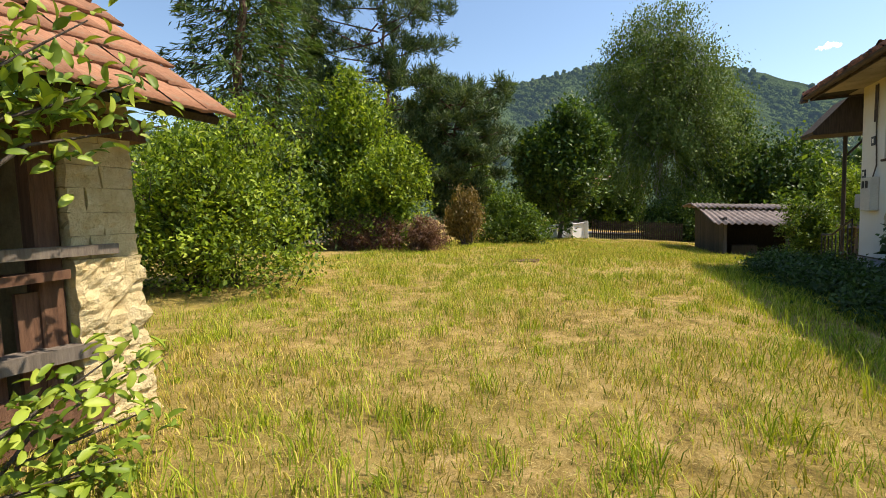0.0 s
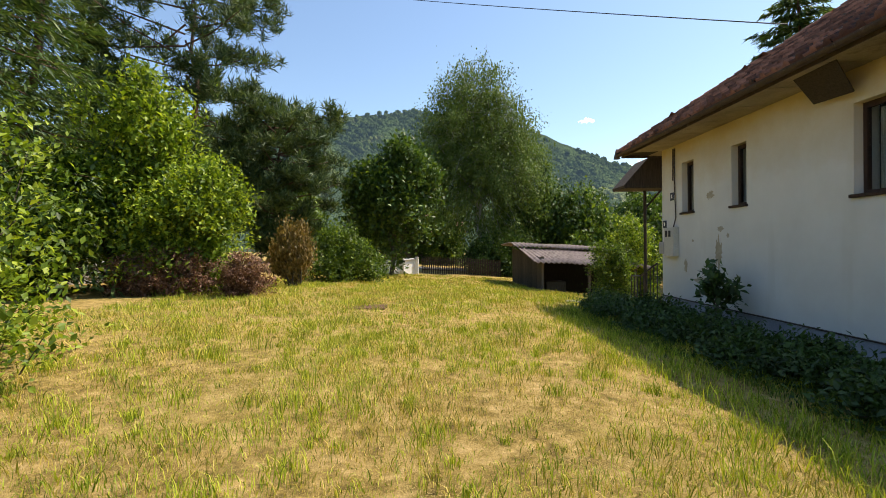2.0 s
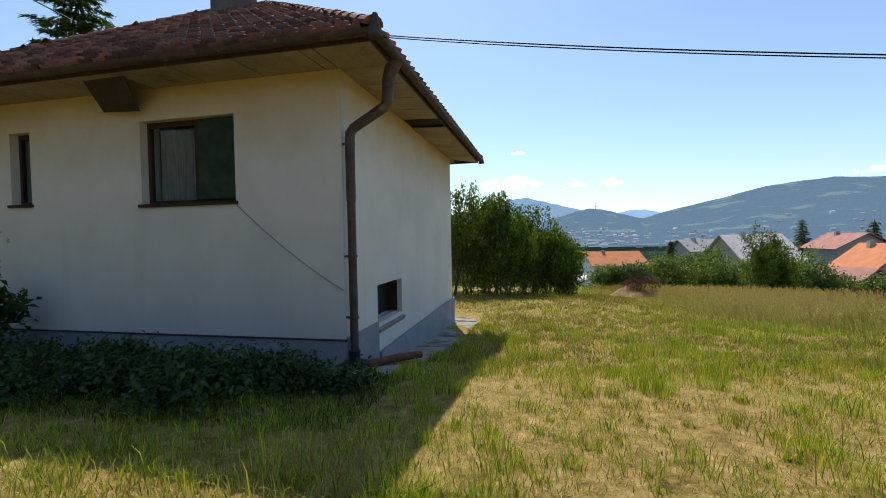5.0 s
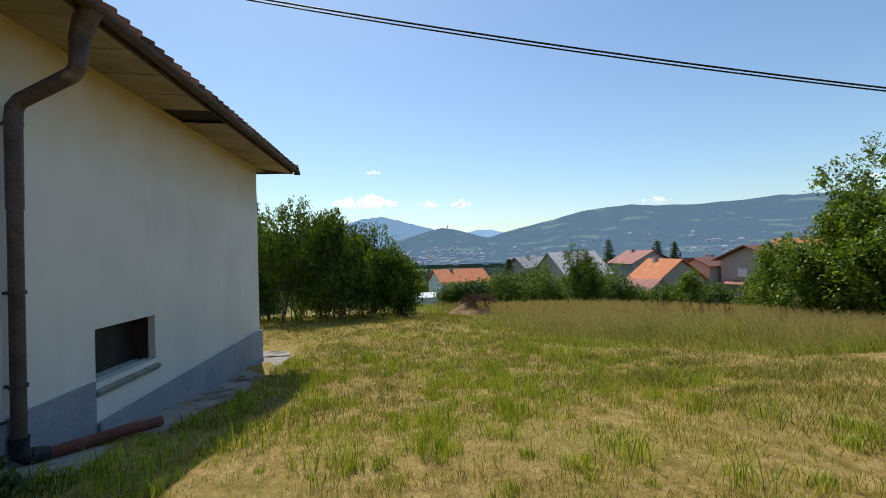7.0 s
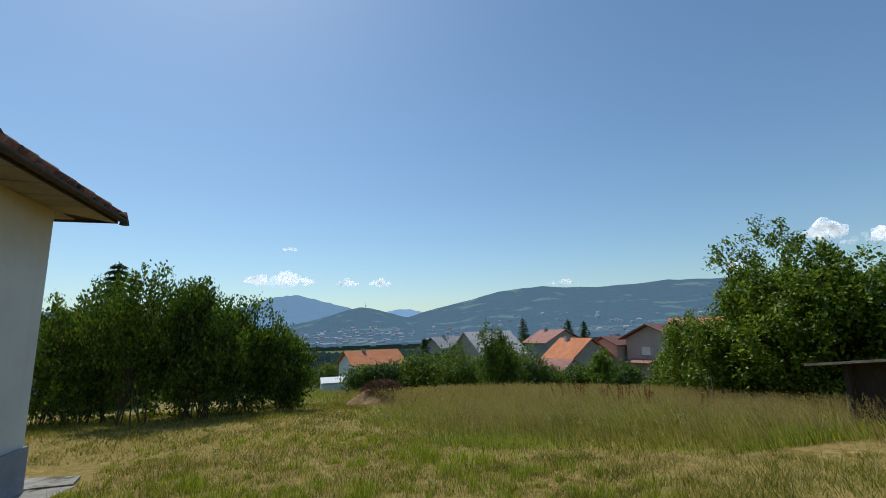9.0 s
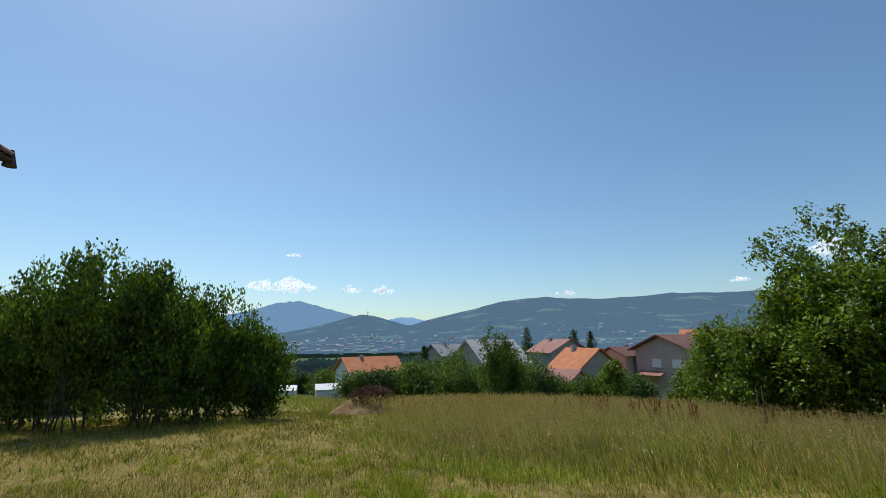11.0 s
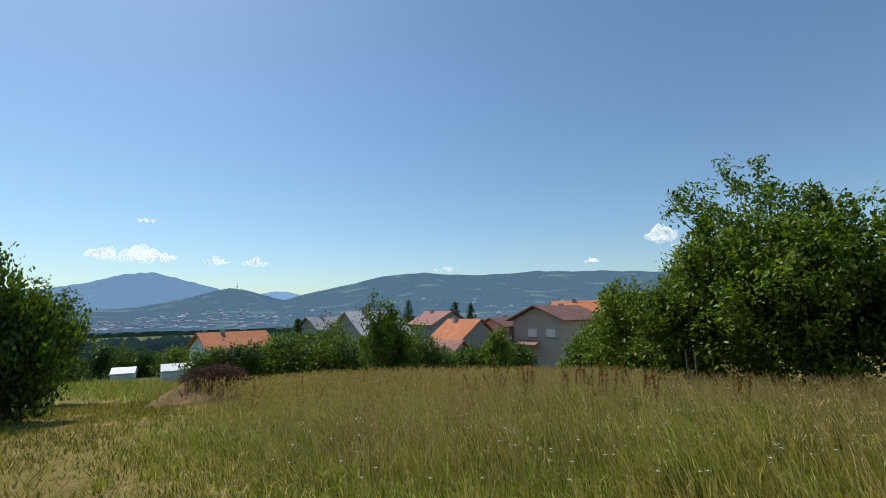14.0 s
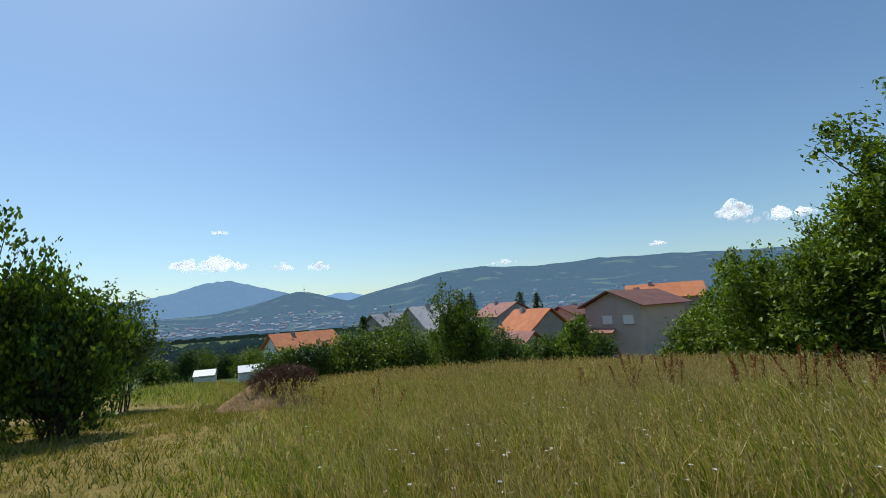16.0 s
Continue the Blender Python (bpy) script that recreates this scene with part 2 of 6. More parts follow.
def cloud_material():
    """Thin white vapour: each puff lets part of the sky through."""
    m, nt, b = material("glowing_cloud", 1.0)
    b.inputs["Base Color"].default_value = (0.86, 0.88, 0.90, 1)
    b.inputs["Specular IOR Level"].default_value = 0.0
    # white glow added so the backlit puffs look sunlit
    b.inputs["Emission Color"].default_value = (0.90, 0.95, 1.0, 1)
    b.inputs["Emission Strength"].default_value = 0.62
    clear_ = nt.nodes.new("ShaderNodeBsdfTransparent")
    sh = nt.nodes.new("ShaderNodeMixShader")
    nt.links.new(ramp(nt, noise_tex(nt, 0.006, 3, 0.5), [(0.35, (0.10, 0.10, 0.10)), (0.68, (0.55, 0.55, 0.55))]), sh.inputs[0])
    nt.links.new(clear_.outputs[0], sh.inputs[1])
    nt.links.new(b.outputs[0], sh.inputs[2])
    nt.links.new(sh.outputs[0], nt.nodes["Material Output"].inputs[0])
    return m


CLOUD = cloud_material()

LEAF_LILAC = foliage("lilac_leaf", (0.035, 0.075, 0.010), (0.19, 0.29, 0.024), (0.42, 0.51, 0.06), 0.42)
LEAF_PLUM = foliage("plum_leaf", (0.09, 0.16, 0.018), (0.23, 0.32, 0.03), (0.40, 0.47, 0.07))
LEAF_DARK = foliage("dark_leaf", (0.022, 0.05, 0.012), (0.06, 0.12, 0.022), (0.14, 0.22, 0.035), 0.32)
LEAF_BIRCH = foliage("birch_leaf", (0.07, 0.12, 0.026), (0.13, 0.195, 0.045), (0.20, 0.27, 0.07), 0.34, 0.15)
LEAF_MID = foliage("hedge_leaf", (0.030, 0.062, 0.010), (0.09, 0.16, 0.018), (0.20, 0.28, 0.035), 0.42)
LEAF_FRUIT = foliage("fruit_tree_leaf", (0.045, 0.085, 0.011), (0.14, 0.22, 0.021), (0.28, 0.37, 0.045), 0.38)
LEAF_WEED = foliage("weed_leaf", (0.02, 0.045, 0.012), (0.05, 0.10, 0.025), (0.09, 0.15, 0.035), 0.35)
LEAF_DRY = foliage("dry_hedge_leaf", (0.08, 0.035, 0.02), (0.17, 0.085, 0.05), (0.28, 0.16, 0.10), 0.25)
LEAF_BROOM = foliage("broom_leaf", (0.10, 0.085, 0.02), (0.24, 0.16, 0.05), (0.34, 0.24, 0.09), 0.3)
NEEDLE = foliage("spruce_needle", (0.025, 0.055, 0.018), (0.07, 0.125, 0.036), (0.15, 0.21, 0.06), 0.32)
NEEDLE_PINE = foliage("pine_needle", (0.028, 0.055, 0.020), (0.075, 0.125, 0.042), (0.15, 0.20, 0.065), 0.30)
GRASS = foliage("grass_blade", (0.11, 0.15, 0.010), (0.42, 0.36, 0.045), (0.76, 0.57, 0.18), 0.22, 0.2)
GRASS_GREEN = foliage("green_tuft_blade", (0.10, 0.165, 0.010), (0.32, 0.40, 0.026), (0.60, 0.58, 0.08), 0.30, 0.25)
GRASS_FIELD = foliage("meadow_lawn_blade", (0.045, 0.085, 0.008), (0.19, 0.21, 0.026), (0.50, 0.39, 0.11), 0.28, 0.2)
# darker grass colour, shade painted in for blades inside the house's shadow
GRASS_SHADED = foliage("shaded_grass_blade", (0.03, 0.06, 0.008), (0.10, 0.155, 0.02), (0.22, 0.26, 0.04), 0.28, 0.2)
GRASS_TALL = foliage("tall_grass_blade", (0.08, 0.13, 0.012), (0.32, 0.345, 0.038), (0.86, 0.67, 0.25), 0.38, 0.2)
GRASS_SEED = foliage("grass_seed_head", (0.30, 0.21, 0.08), (0.50, 0.38, 0.15), (0.66, 0.53, 0.26), 0.3, 0.1)
DOCK = foliage("dock_seed", (0.12, 0.035, 0.015), (0.25, 0.085, 0.035), (0.36, 0.14, 0.065), 0.3, 0.1)
TWIG = foliage("dry_twig", (0.05, 0.025, 0.015), (0.13, 0.065, 0.04), (0.24, 0.14, 0.09), 0.05, 0.1)

m, nt, b = material("window_glass", 0.05)
b.inputs["Base Color"].default_value = (0.9, 0.95, 0.95, 1)
b.inputs["Transmission Weight"].default_value = 1.0
b.inputs["IOR"].default_value = 1.45
b.inputs["Specular IOR Level"].default_value = 0.5
GLASS = m


# ---- mesh helpers ----
def mesh_arrays(name, verts, tris, mat):
    me = bpy.data.meshes.new(name)
    v = np.asarray(verts, dtype=np.float32)
    t = np.asarray(tris, dtype=np.int32)
    me.vertices.add(len(v))
    me.vertices.foreach_set("co", v.ravel())
    me.loops.add(t.size)
    me.loops.foreach_set("vertex_index", t.ravel())
    me.polygons.add(len(t))
    me.polygons.foreach_set("loop_start", np.arange(0, t.size, t.shape[1], dtype=np.int32))
    me.update(calc_edges=True)
    me.materials.append(mat)
    return me


def thing(name, label, category, group="", kind="", at=(0, 0, 0)):
    e = new(name)
    e.location = at
    e.empty_display_size = 0.2
    return tagged(e, label, category, group, kind)


def settle(ob, parent):
    if parent:
        ob.parent = parent
        ob.matrix_parent_inverse = Matrix.Translation(-Vector(parent_origin(parent)))
    return ob


def parent_origin(o):
    p = Vector(o.location)
    if o.parent:
        p = Vector((0, 0, 0)) if o.type == "MESH" else p
    return p if o.type == "EMPTY" else Vector((0, 0, 0))


def part(name, bm, mat, parent=None, label=""):
    me = bpy.data.meshes.new(name)
    bmesh.ops.recalc_face_normals(bm, faces=bm.faces[:])
    bm.to_mesh(me)
    bm.free()
    me.materials.append(mat)
    ob = settle(new(name, me), parent)
    if label:
        tagged(ob, label)
    return ob


def mesh_part(name, me, parent=None, label=""):
    ob = settle(new(name, me), parent)
    if label:
        tagged(ob, label)
    return ob


def box(bm, lo, hi, bevel=0.0):
    vs = [bm.verts.new((x, y, z)) for x in (lo[0], hi[0]) for y in (lo[1], hi[1]) for z in (lo[2], hi[2])]
    fs = [bm.faces.new([vs[i] for i in f]) for f in ((0, 1, 3, 2), (4, 6, 7, 5), (0, 4, 5, 1), (2, 3, 7, 6), (0, 2, 6, 4), (1, 5, 7, 3))]
    if bevel:
        es = list({e for f in fs for e in f.edges})
        bmesh.ops.bevel(bm, geom=es, offset=bevel, segments=1, affect="EDGES")


def slab(bm, pts, thick):
    """A plate through the points (in order), thick downwards along its normal."""
    p = [Vector(q) for q in pts]
    n = (p[1] - p[0]).cross(p[2] - p[0]).normalized() * thick
    top = [bm.verts.new(q) for q in p]
    low = [bm.verts.new(q - n) for q in p]
    bm.faces.new(top)
    bm.faces.new(low[::-1])
    k = len(p)
    for i in range(k):
        bm.faces.new((top[i], low[i], low[(i + 1) % k], top[(i + 1) % k]))


def tube(bm, path, radii, seg=8, caps=True):
    path = [Vector(q) for q in path]
    if isinstance(radii, (int, float)):
        radii = [radii] * len(path)
    rings = []
    up = Vector((0.13, 0.27, 0.95)).normalized()
    for i, q in enumerate(path):
        d = (path[min(i + 1, len(path) - 1)] - path[max(i - 1, 0)]).normalized()
        a = d.cross(up)
        if a.length < 0.05:
            a = d.cross(Vector((1, 0, 0)))
        a.normalize()
        c = d.cross(a)
        rings.append([bm.verts.new(q + (a * math.cos(s) + c * math.sin(s)) * radii[i]) for s in (2 * math.pi * k / seg for k in range(seg))])
    for r0, r1 in zip(rings, rings[1:]):
        for k in range(seg):
            bm.faces.new((r0[k], r0[(k + 1) % seg], r1[(k + 1) % seg], r1[k]))
    if caps:
        bm.faces.new(rings[0][::-1])
        bm.faces.new(rings[-1])


def holed_wall(bm, axis, at, thick, u0, u1, z0, z1, holes):
    """A wall across one axis ('x' or 'y'), its outer face at the given place, with openings (u0, u1, z0, z1) cut through."""
    us = sorted({u0, u1, *[h[0] for h in holes], *[h[1] for h in holes]})
    zs = sorted({z0, z1, *[h[2] for h in holes], *[h[3] for h in holes]})
    solid = lambda u, z: u0 < u < u1 and z0 < z < z1 and not any(h[0] < u < h[1] and h[2] < z < h[3] for h in holes)
    V = {}

    def vert(u, z, d):
        key = (u, z, d)
        if key not in V:
            w = at + (thick if d else 0)
            V[key] = bm.verts.new((w, u, z) if axis == "x" else (u, w, z))
        return V[key]
    for i in range(len(us) - 1):
        for j in range(len(zs) - 1):
            ua, ub, za, zb = us[i], us[i + 1], zs[j], zs[j + 1]
            um, zm = (ua + ub) / 2, (za + zb) / 2
            if not solid(um, zm):
                continue
            for d in (0, 1):
                bm.faces.new([vert(ua, za, d), vert(ub, za, d), vert(ub, zb, d), vert(ua, zb, d)])
            for (pa, pb, ou, oz) in (((ua, za), (ua, zb), ua - 1e-4, zm), ((ub, za), (ub, zb), ub + 1e-4, zm), ((ua, za), (ub, za), um, za - 1e-4), ((ua, zb), (ub, zb), um, zb + 1e-4)):
                if not solid(ou, oz):
                    bm.faces.new([vert(*pa, 0), vert(*pb, 0), vert(*pb, 1), vert(*pa, 1)])


# ---- ground ----
GX = ([-300, -30, -6, -2, 0, 4, 8, 15, 20, 25, 30, 36, 48, 70, 110, 300, 900, 2500], [0.6, 0.5, 0.36, 0.27, 0.22, -0.1, -0.68, -1.1, -1.5, -2.0, -2.6, -3.3, -4.6, -6.8, -10.0, -22, -38, -48])
GY = ([-200, 8, 14, 22, 32, 60, 200], [0, 0, -0.12, -0.55, -0.9, -1.0, 0])


def gz(x, y):
    return np.interp(x, *GX) + np.interp(y, *GY) * np.interp(x, [-12, -2, 8, 14], [0.25, 1, 1, 0]) + np.interp(y, [-5, 1], [0, 1]) * np.interp(x, [13, 18, 28, 40, 50, 60, 90], [0, 0.3, 0.3, 0.7, 0.95, 0.7, 0]) + np.interp(y, [-45, -20, -9], [-1.8, -0.8, 0]) * np.interp(x, [6, 14, 60, 90], [0, 1, 1, 0])


def smooth_noise(x, y, s, k):
    return np.sin(x * s + 1.7 * k + 1.3 * np.sin(y * s * 0.7 + k)) * np.cos(y * s * 1.1 - 0.9 * k + np.sin(x * s * 0.6 - k))


def ground_z(x, y):
    return gz(x, y) + 0.022 * smooth_noise(x, y, 1.3, 1) + 0.012 * smooth_noise(x, y, 3.9, 2)


gx = np.unique(np.concatenate([np.linspace(-3000, -60, 12), np.linspace(-60, -14, 24), np.arange(-14, 26, 0.4), np.linspace(26, 70, 34), np.linspace(70, 300, 14), np.linspace(300, 3400, 14)]))
gy = np.unique(np.concatenate([np.linspace(-3200, -60, 16), np.linspace(-60, -14, 24), np.arange(-14, 20, 0.4), np.linspace(20, 60, 34), np.linspace(60, 3000, 16)]))
GXX, GYY = np.meshgrid(gx, gy, indexing="ij")
gv = np.stack([GXX, GYY, ground_z(GXX, GYY)], -1).reshape(-1, 3)
ii = np.arange(len(gx) * len(gy)).reshape(len(gx), len(gy))
gq = np.stack([ii[:-1, :-1], ii[1:, :-1], ii[1:, 1:], ii[:-1, 1:]], -1).reshape(-1, 4)
ground = new("ground", mesh_arrays("ground", gv, gq, TURF))
ground.data.polygons.foreach_set("use_smooth", np.ones(len(gq), dtype=bool))
tagged(ground, "sun-dried patchy lawn falling away to a valley", "ground", kind="structure")

# ---- the house ----
WX, SY, EX, NY = 4.13, 4.72, 11.84, 13.75      # west, south, east and north faces
SOF, OUT = 4.20, 0.78                          # soffit height, overhang
RIDGE_X, RIDGE_Z, APEX_S, APEX_N = 7.985, 7.44, 8.35, 10.2
house = thing("house", "single-storey white plastered house with old red tile hip roof", "house", at=(WX, SY, -0.2))
BIG = (6.46, 8.17, 2.37, 3.69)
SW1, SW2 = (10.43, 10.88, 2.45, 3.68), (12.25, 12.76, 2.45, 3.68)
CELLAR = (5.41, 6.76, 0.30, 0.96)
bm = bmesh.new()
holed_wall(bm, "x", WX, 0.38, SY, NY, -0.6, SOF, [BIG, SW1, SW2])
wall_w = part("wall", bm, PLASTER, house, "white plaster wall, yellowed below the eaves and flaking")
bm = bmesh.new()
holed_wall(bm, "y", SY, 0.38, WX + 0.38, EX - 0.38, -1.4, SOF, [CELLAR])
part("wall", bm, PLASTER, house, "white plaster end wall with a cellar opening")
# the corners of the end wall close flush with the side walls
bm = bmesh.new()
holed_wall(bm, "x", EX - 0.38, 0.38, SY, NY, -1.6, SOF, [])
part("wall", bm, PLASTER, house)
bm = bmesh.new()
holed_wall(bm, "y", NY - 0.38, 0.38, WX + 0.38, EX - 0.38, -0.8, SOF, [])
part("wall", bm, PLASTER, house)
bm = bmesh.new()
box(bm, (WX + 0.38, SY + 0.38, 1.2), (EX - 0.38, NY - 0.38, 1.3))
part("inner_floor", bm, ROOM_SHADE, house)
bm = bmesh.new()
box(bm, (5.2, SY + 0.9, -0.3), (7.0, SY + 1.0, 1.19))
part("cellar_back", bm, ROOM_SHADE, house)
# added dark strips over the reveals, in place of the shade there
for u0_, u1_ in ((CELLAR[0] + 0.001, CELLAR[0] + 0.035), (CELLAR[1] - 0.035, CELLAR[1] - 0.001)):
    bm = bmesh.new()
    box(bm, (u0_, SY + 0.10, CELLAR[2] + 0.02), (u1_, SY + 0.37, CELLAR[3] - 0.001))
    part("cellar_lining", bm, FRAME, house, "dark strips standing in for shade on the cellar reveals")
# added black board imitates the unlit depth of the open cellar
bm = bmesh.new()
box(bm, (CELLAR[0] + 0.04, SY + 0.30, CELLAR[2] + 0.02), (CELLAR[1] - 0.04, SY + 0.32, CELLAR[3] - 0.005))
part("cellar_shutter", bm, BLACK_PAINT, house, "black board standing in for the dark of the open cellar")
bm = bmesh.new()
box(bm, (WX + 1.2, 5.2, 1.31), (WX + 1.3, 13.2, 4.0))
part("inner_wall", bm, ROOM_SHADE, house)

# plinth: a proud blue-grey band, with a step beside the cellar opening
bm = bmesh.new()
box(bm, (WX - 0.03, SY - 0.03, -0.7), (WX + 0.02, NY, 0.30), 0.008)
part("plinth", bm, PLINTH, house, "blue-grey painted plinth")
bm = bmesh.new()
box(bm, (WX + 0.02, SY - 0.035, -0.9), (5.37, SY + 0.01, 0.34), 0.008)
part("plinth", bm, PLINTH, house, "blue-grey painted plinth")
bm = bmesh.new()
slab(bm, [(5.37, SY - 0.032, -1.0), (EX, SY - 0.032, -1.6), (EX, SY - 0.032, -0.12), (5.37, SY - 0.032, -0.17)], -0.045)
part("plinth", bm, PLINTH, house, "blue-grey painted plinth")
bm = bmesh.new()
box(bm, (WX - 0.045, SY - 0.03, 0.30), (WX + 0.01, NY, 0.318))
part("drip_edge", bm, GUTTER, house)


def window(hole, wallx, split, blind):
    """A wooden window set back in the west wall: frame, sill, panes, curtain or blind behind."""
    y0, y1, z0, z1 = hole
    w = thing_part("window", house)
    x = wallx + 0.14
    t = 0.06
    bm = bmesh.new()
    box(bm, (x, y0, z0), (x + 0.07, y0 + t, z1))
    box(bm, (x, y1 - t, z0), (x + 0.07, y1, z1))
    box(bm, (x, y0 + t, z0), (x + 0.07, y1 - t, z0 + t))
    box(bm, (x, y0 + t, z1 - t - 0.02), (x + 0.07, y1 - t, z1))
    if split:
        box(bm, (x - 0.01, split - 0.04, z0 + t), (x + 0.07, split + 0.04, z1 - t - 0.02))
    part("window_frame", bm, FRAME, w)
    bm = bmesh.new()
    box(bm, (wallx - 0.05, y0 - 0.04, z0 - 0.045), (x, y1 + 0.04, z0 + 0.004), 0.006)
    part("window_sill", bm, FRAME, w, "dark brown wooden sill")
    spans = [(y0 + t, split - 0.04), (split + 0.04, y1 - t)] if split else [(y0 + t, y1 - t)]
    for a, c in spans:
        bm = bmesh.new()
        box(bm, (x + 0.03, a, z0 + t), (x + 0.036, c, z1 - t - 0.02))
        g = part("pane", bm, GLASS, w)
        g.visible_shadow = False
    return w


def thing_part(name, parent):
    e = new(name, None)
    e.empty_display_size = 0.1
    return settle(e, parent)


win = window(BIG, WX, 7.23, True)
bm = bmesh.new()
box(bm, (WX + 0.10, BIG[0] + 0.002, BIG[2] + 0.06), (WX + 0.135, 7.19, BIG[3] - 0.01))
part("blind", bm, GREEN_BLIND, win, "dark green drawn blind")
# net curtain with folds behind the other half
cy = np.linspace(7.28, 8.06, 56)
cv, cf = [], []
for k, y in enumerate(cy):
    fold = 0.022 * math.sin(k * 0.8 + 0.4 * math.sin(k * 0.21)) + 0.010 * math.sin(k * 2.3)
    cv += [(WX + 0.30 + fold, y, 2.42), (WX + 0.30 + fold * 0.7, y, 3.60)]
    if k:
        cf.append((2 * k - 2, 2 * k, 2 * k + 1, 2 * k - 1))
mesh_part("curtain", mesh_arrays("curtain", cv, cf, CURTAIN), win, "pale net curtain in folds")
window(SW1, WX, None, False)
window(SW2, WX, None, False)
bm = bmesh.new()
slab(bm, [(CELLAR[0] - 0.03, SY - 0.06, 0.20), (CELLAR[1] + 0.05, SY - 0.06, 0.20), (CELLAR[1] + 0.05, SY + 0.20, 0.315), (CELLAR[0] - 0.03, SY + 0.20, 0.315)], 0.07)
part("cellar_sill", bm, CONCRETE, house, "sloping grey concrete sill")
# soffit boards, fascia
ex0, ey0, ex1, ey1 = WX - OUT, SY - OUT, EX + OUT, NY + OUT


def soffit_board(q):
    """A board between the wall and the gutter, rising a little outwards."""
    bm = bmesh.new()
    slab(bm, q, 0.02)
    part("soffit_panel", bm, SOFFIT, house)


UPZ = SOF - 0.03


step = 0.98
y = ey0
while y < ey1 - 0.05:
    y2 = min(y + step, ey1)
    a, c = max(y, SY) + 0.014, min(y2, NY) - 0.014
    if y == ey0:
        soffit_board([(WX - 0.002, SY, SOF), (ex0 + 0.02, SY - 0.01, UPZ), (ex0 + 0.02, ey0 + 0.02, UPZ)])
    if c > a:
        soffit_board([(WX - 0.002, c, SOF), (ex0 + 0.02, c, UPZ), (ex0 + 0.02, a, UPZ), (WX - 0.002, a, SOF)])
    y = y2
x = WX
while x < EX + OUT - 0.05:
    x2 = min(x + 0.72, EX + OUT)
    if not (7.3 < (x + x2) / 2 < 8.0):
        a, c = x + 0.014, min(x2, EX) - 0.014
        if c > a:
            soffit_board([(a, SY - 0.002, SOF), (a, ey0 + 0.02, UPZ), (c, ey0 + 0.02, UPZ), (c, SY - 0.002, SOF)])
    x = x2
soffit_board([(WX, SY - 0.004, SOF + 0.002), (ex0 + 0.03, ey0 + 0.02, UPZ), (WX + 0.01, ey0 + 0.02, UPZ)])
soffit_board([(EX, SY - 0.004, SOF), (EX, ey0 + 0.02, UPZ), (ex1 - 0.02, ey0 + 0.02, UPZ)])
soffit_board([(EX + 0.002, SY, SOF + 0.02), (EX + 0.002, NY, SOF + 0.02), (ex1, NY, SOF), (ex1, SY, SOF)])
soffit_board([(WX, NY + 0.002, SOF + 0.02), (WX, ey1, SOF), (ex1, ey1, SOF), (ex1, NY + 0.002, SOF + 0.02)])
for lo, hi in (((ex0, ey0), (ex0 + 0.02, ey1)), ((ex0 + 0.02, ey0), (ex1, ey0 + 0.02)), ((ex1 - 0.02, ey0 + 0.02), (ex1, ey1)), ((ex0 + 0.02, ey1 - 0.02), (ex1 - 0.02, ey1))):
    bm = bmesh.new()
    box(bm, (*lo, SOF - 0.05), (*hi, SOF + 0.07))
    part("fascia", bm, GUTTER, house)
# near-black slab painted as the darkness behind the soffit gaps
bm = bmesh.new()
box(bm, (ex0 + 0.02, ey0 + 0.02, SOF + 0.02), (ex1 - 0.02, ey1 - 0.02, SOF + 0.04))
part("roof_void", bm, ROOM_SHADE, house)


def gutter(a, c, out):
    """A half-round gutter from a to c, open above, hung outwards."""
    a, c, out = Vector(a), Vector(c), Vector(out)
    bm = bmesh.new()
    rows = []
    for q in (a, c):
        ring = []
        for r in (0.075, 0.068):
            ks = range(0, 9)
            ring.append([bm.verts.new(q + out * (0.08 + r * math.cos(math.pi + math.pi * k / 8)) + Vector((0, 0, r * math.sin(math.pi + math.pi * k / 8)))) for k in ks])
        rows.append(ring)
    for s in (0, 1):
        for k in range(8):
            bm.faces.new((rows[0][s][k], rows[0][s][k + 1], rows[1][s][k + 1], rows[1][s][k]))
    for ring in rows:
        for k in range(8):
            bm.faces.new((ring[0][k], ring[0][k + 1], ring[1][k + 1], ring[1][k]))
    return part("gutter", bm, GUTTER, house, "sagging rusty half-round gutter")


GZ = SOF + 0.05
gutter((ex0, ey0 - 0.12, GZ), (ex0, ey1 + 0.1, GZ), (-1, 0, 0))
gutter((ex0 - 0.12, ey0, GZ), (ex1 + 0.1, ey0, GZ), (0, -1, 0))
# raised, pointed gutter ends at the three visible corners
for cx, cyy in ((ex0 - 0.10, ey0 - 0.10), (ex1 + 0.06, ey0 - 0.10), (ex0 - 0.10, ey1 + 0.06)):
    bm = bmesh.new()
    bmesh.ops.create_cone(bm, cap_ends=True, segments=8, radius1=0.10, radius2=0.03, depth=0.28, matrix=Matrix.Translation((cx, cyy, GZ + 0.03)))
    part("gutter_end", bm, GUTTER, house)

# tiled roof: base planes, then tiles
ROOF_Z0 = SOF + 0.08
A, B, C, D = Vector((ex0 - 0.06, ey0 - 0.06, ROOF_Z0)), Vector((ex1 + 0.06, ey0 - 0.06, ROOF_Z0)), Vector((ex1 + 0.06, ey1 + 0.06, ROOF_Z0)), Vector((ex0 - 0.06, ey1 + 0.06, ROOF_Z0))
R1, R2 = Vector((RIDGE_X, APEX_S, RIDGE_Z)), Vector((RIDGE_X, APEX_N, RIDGE_Z))
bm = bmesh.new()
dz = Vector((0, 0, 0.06))
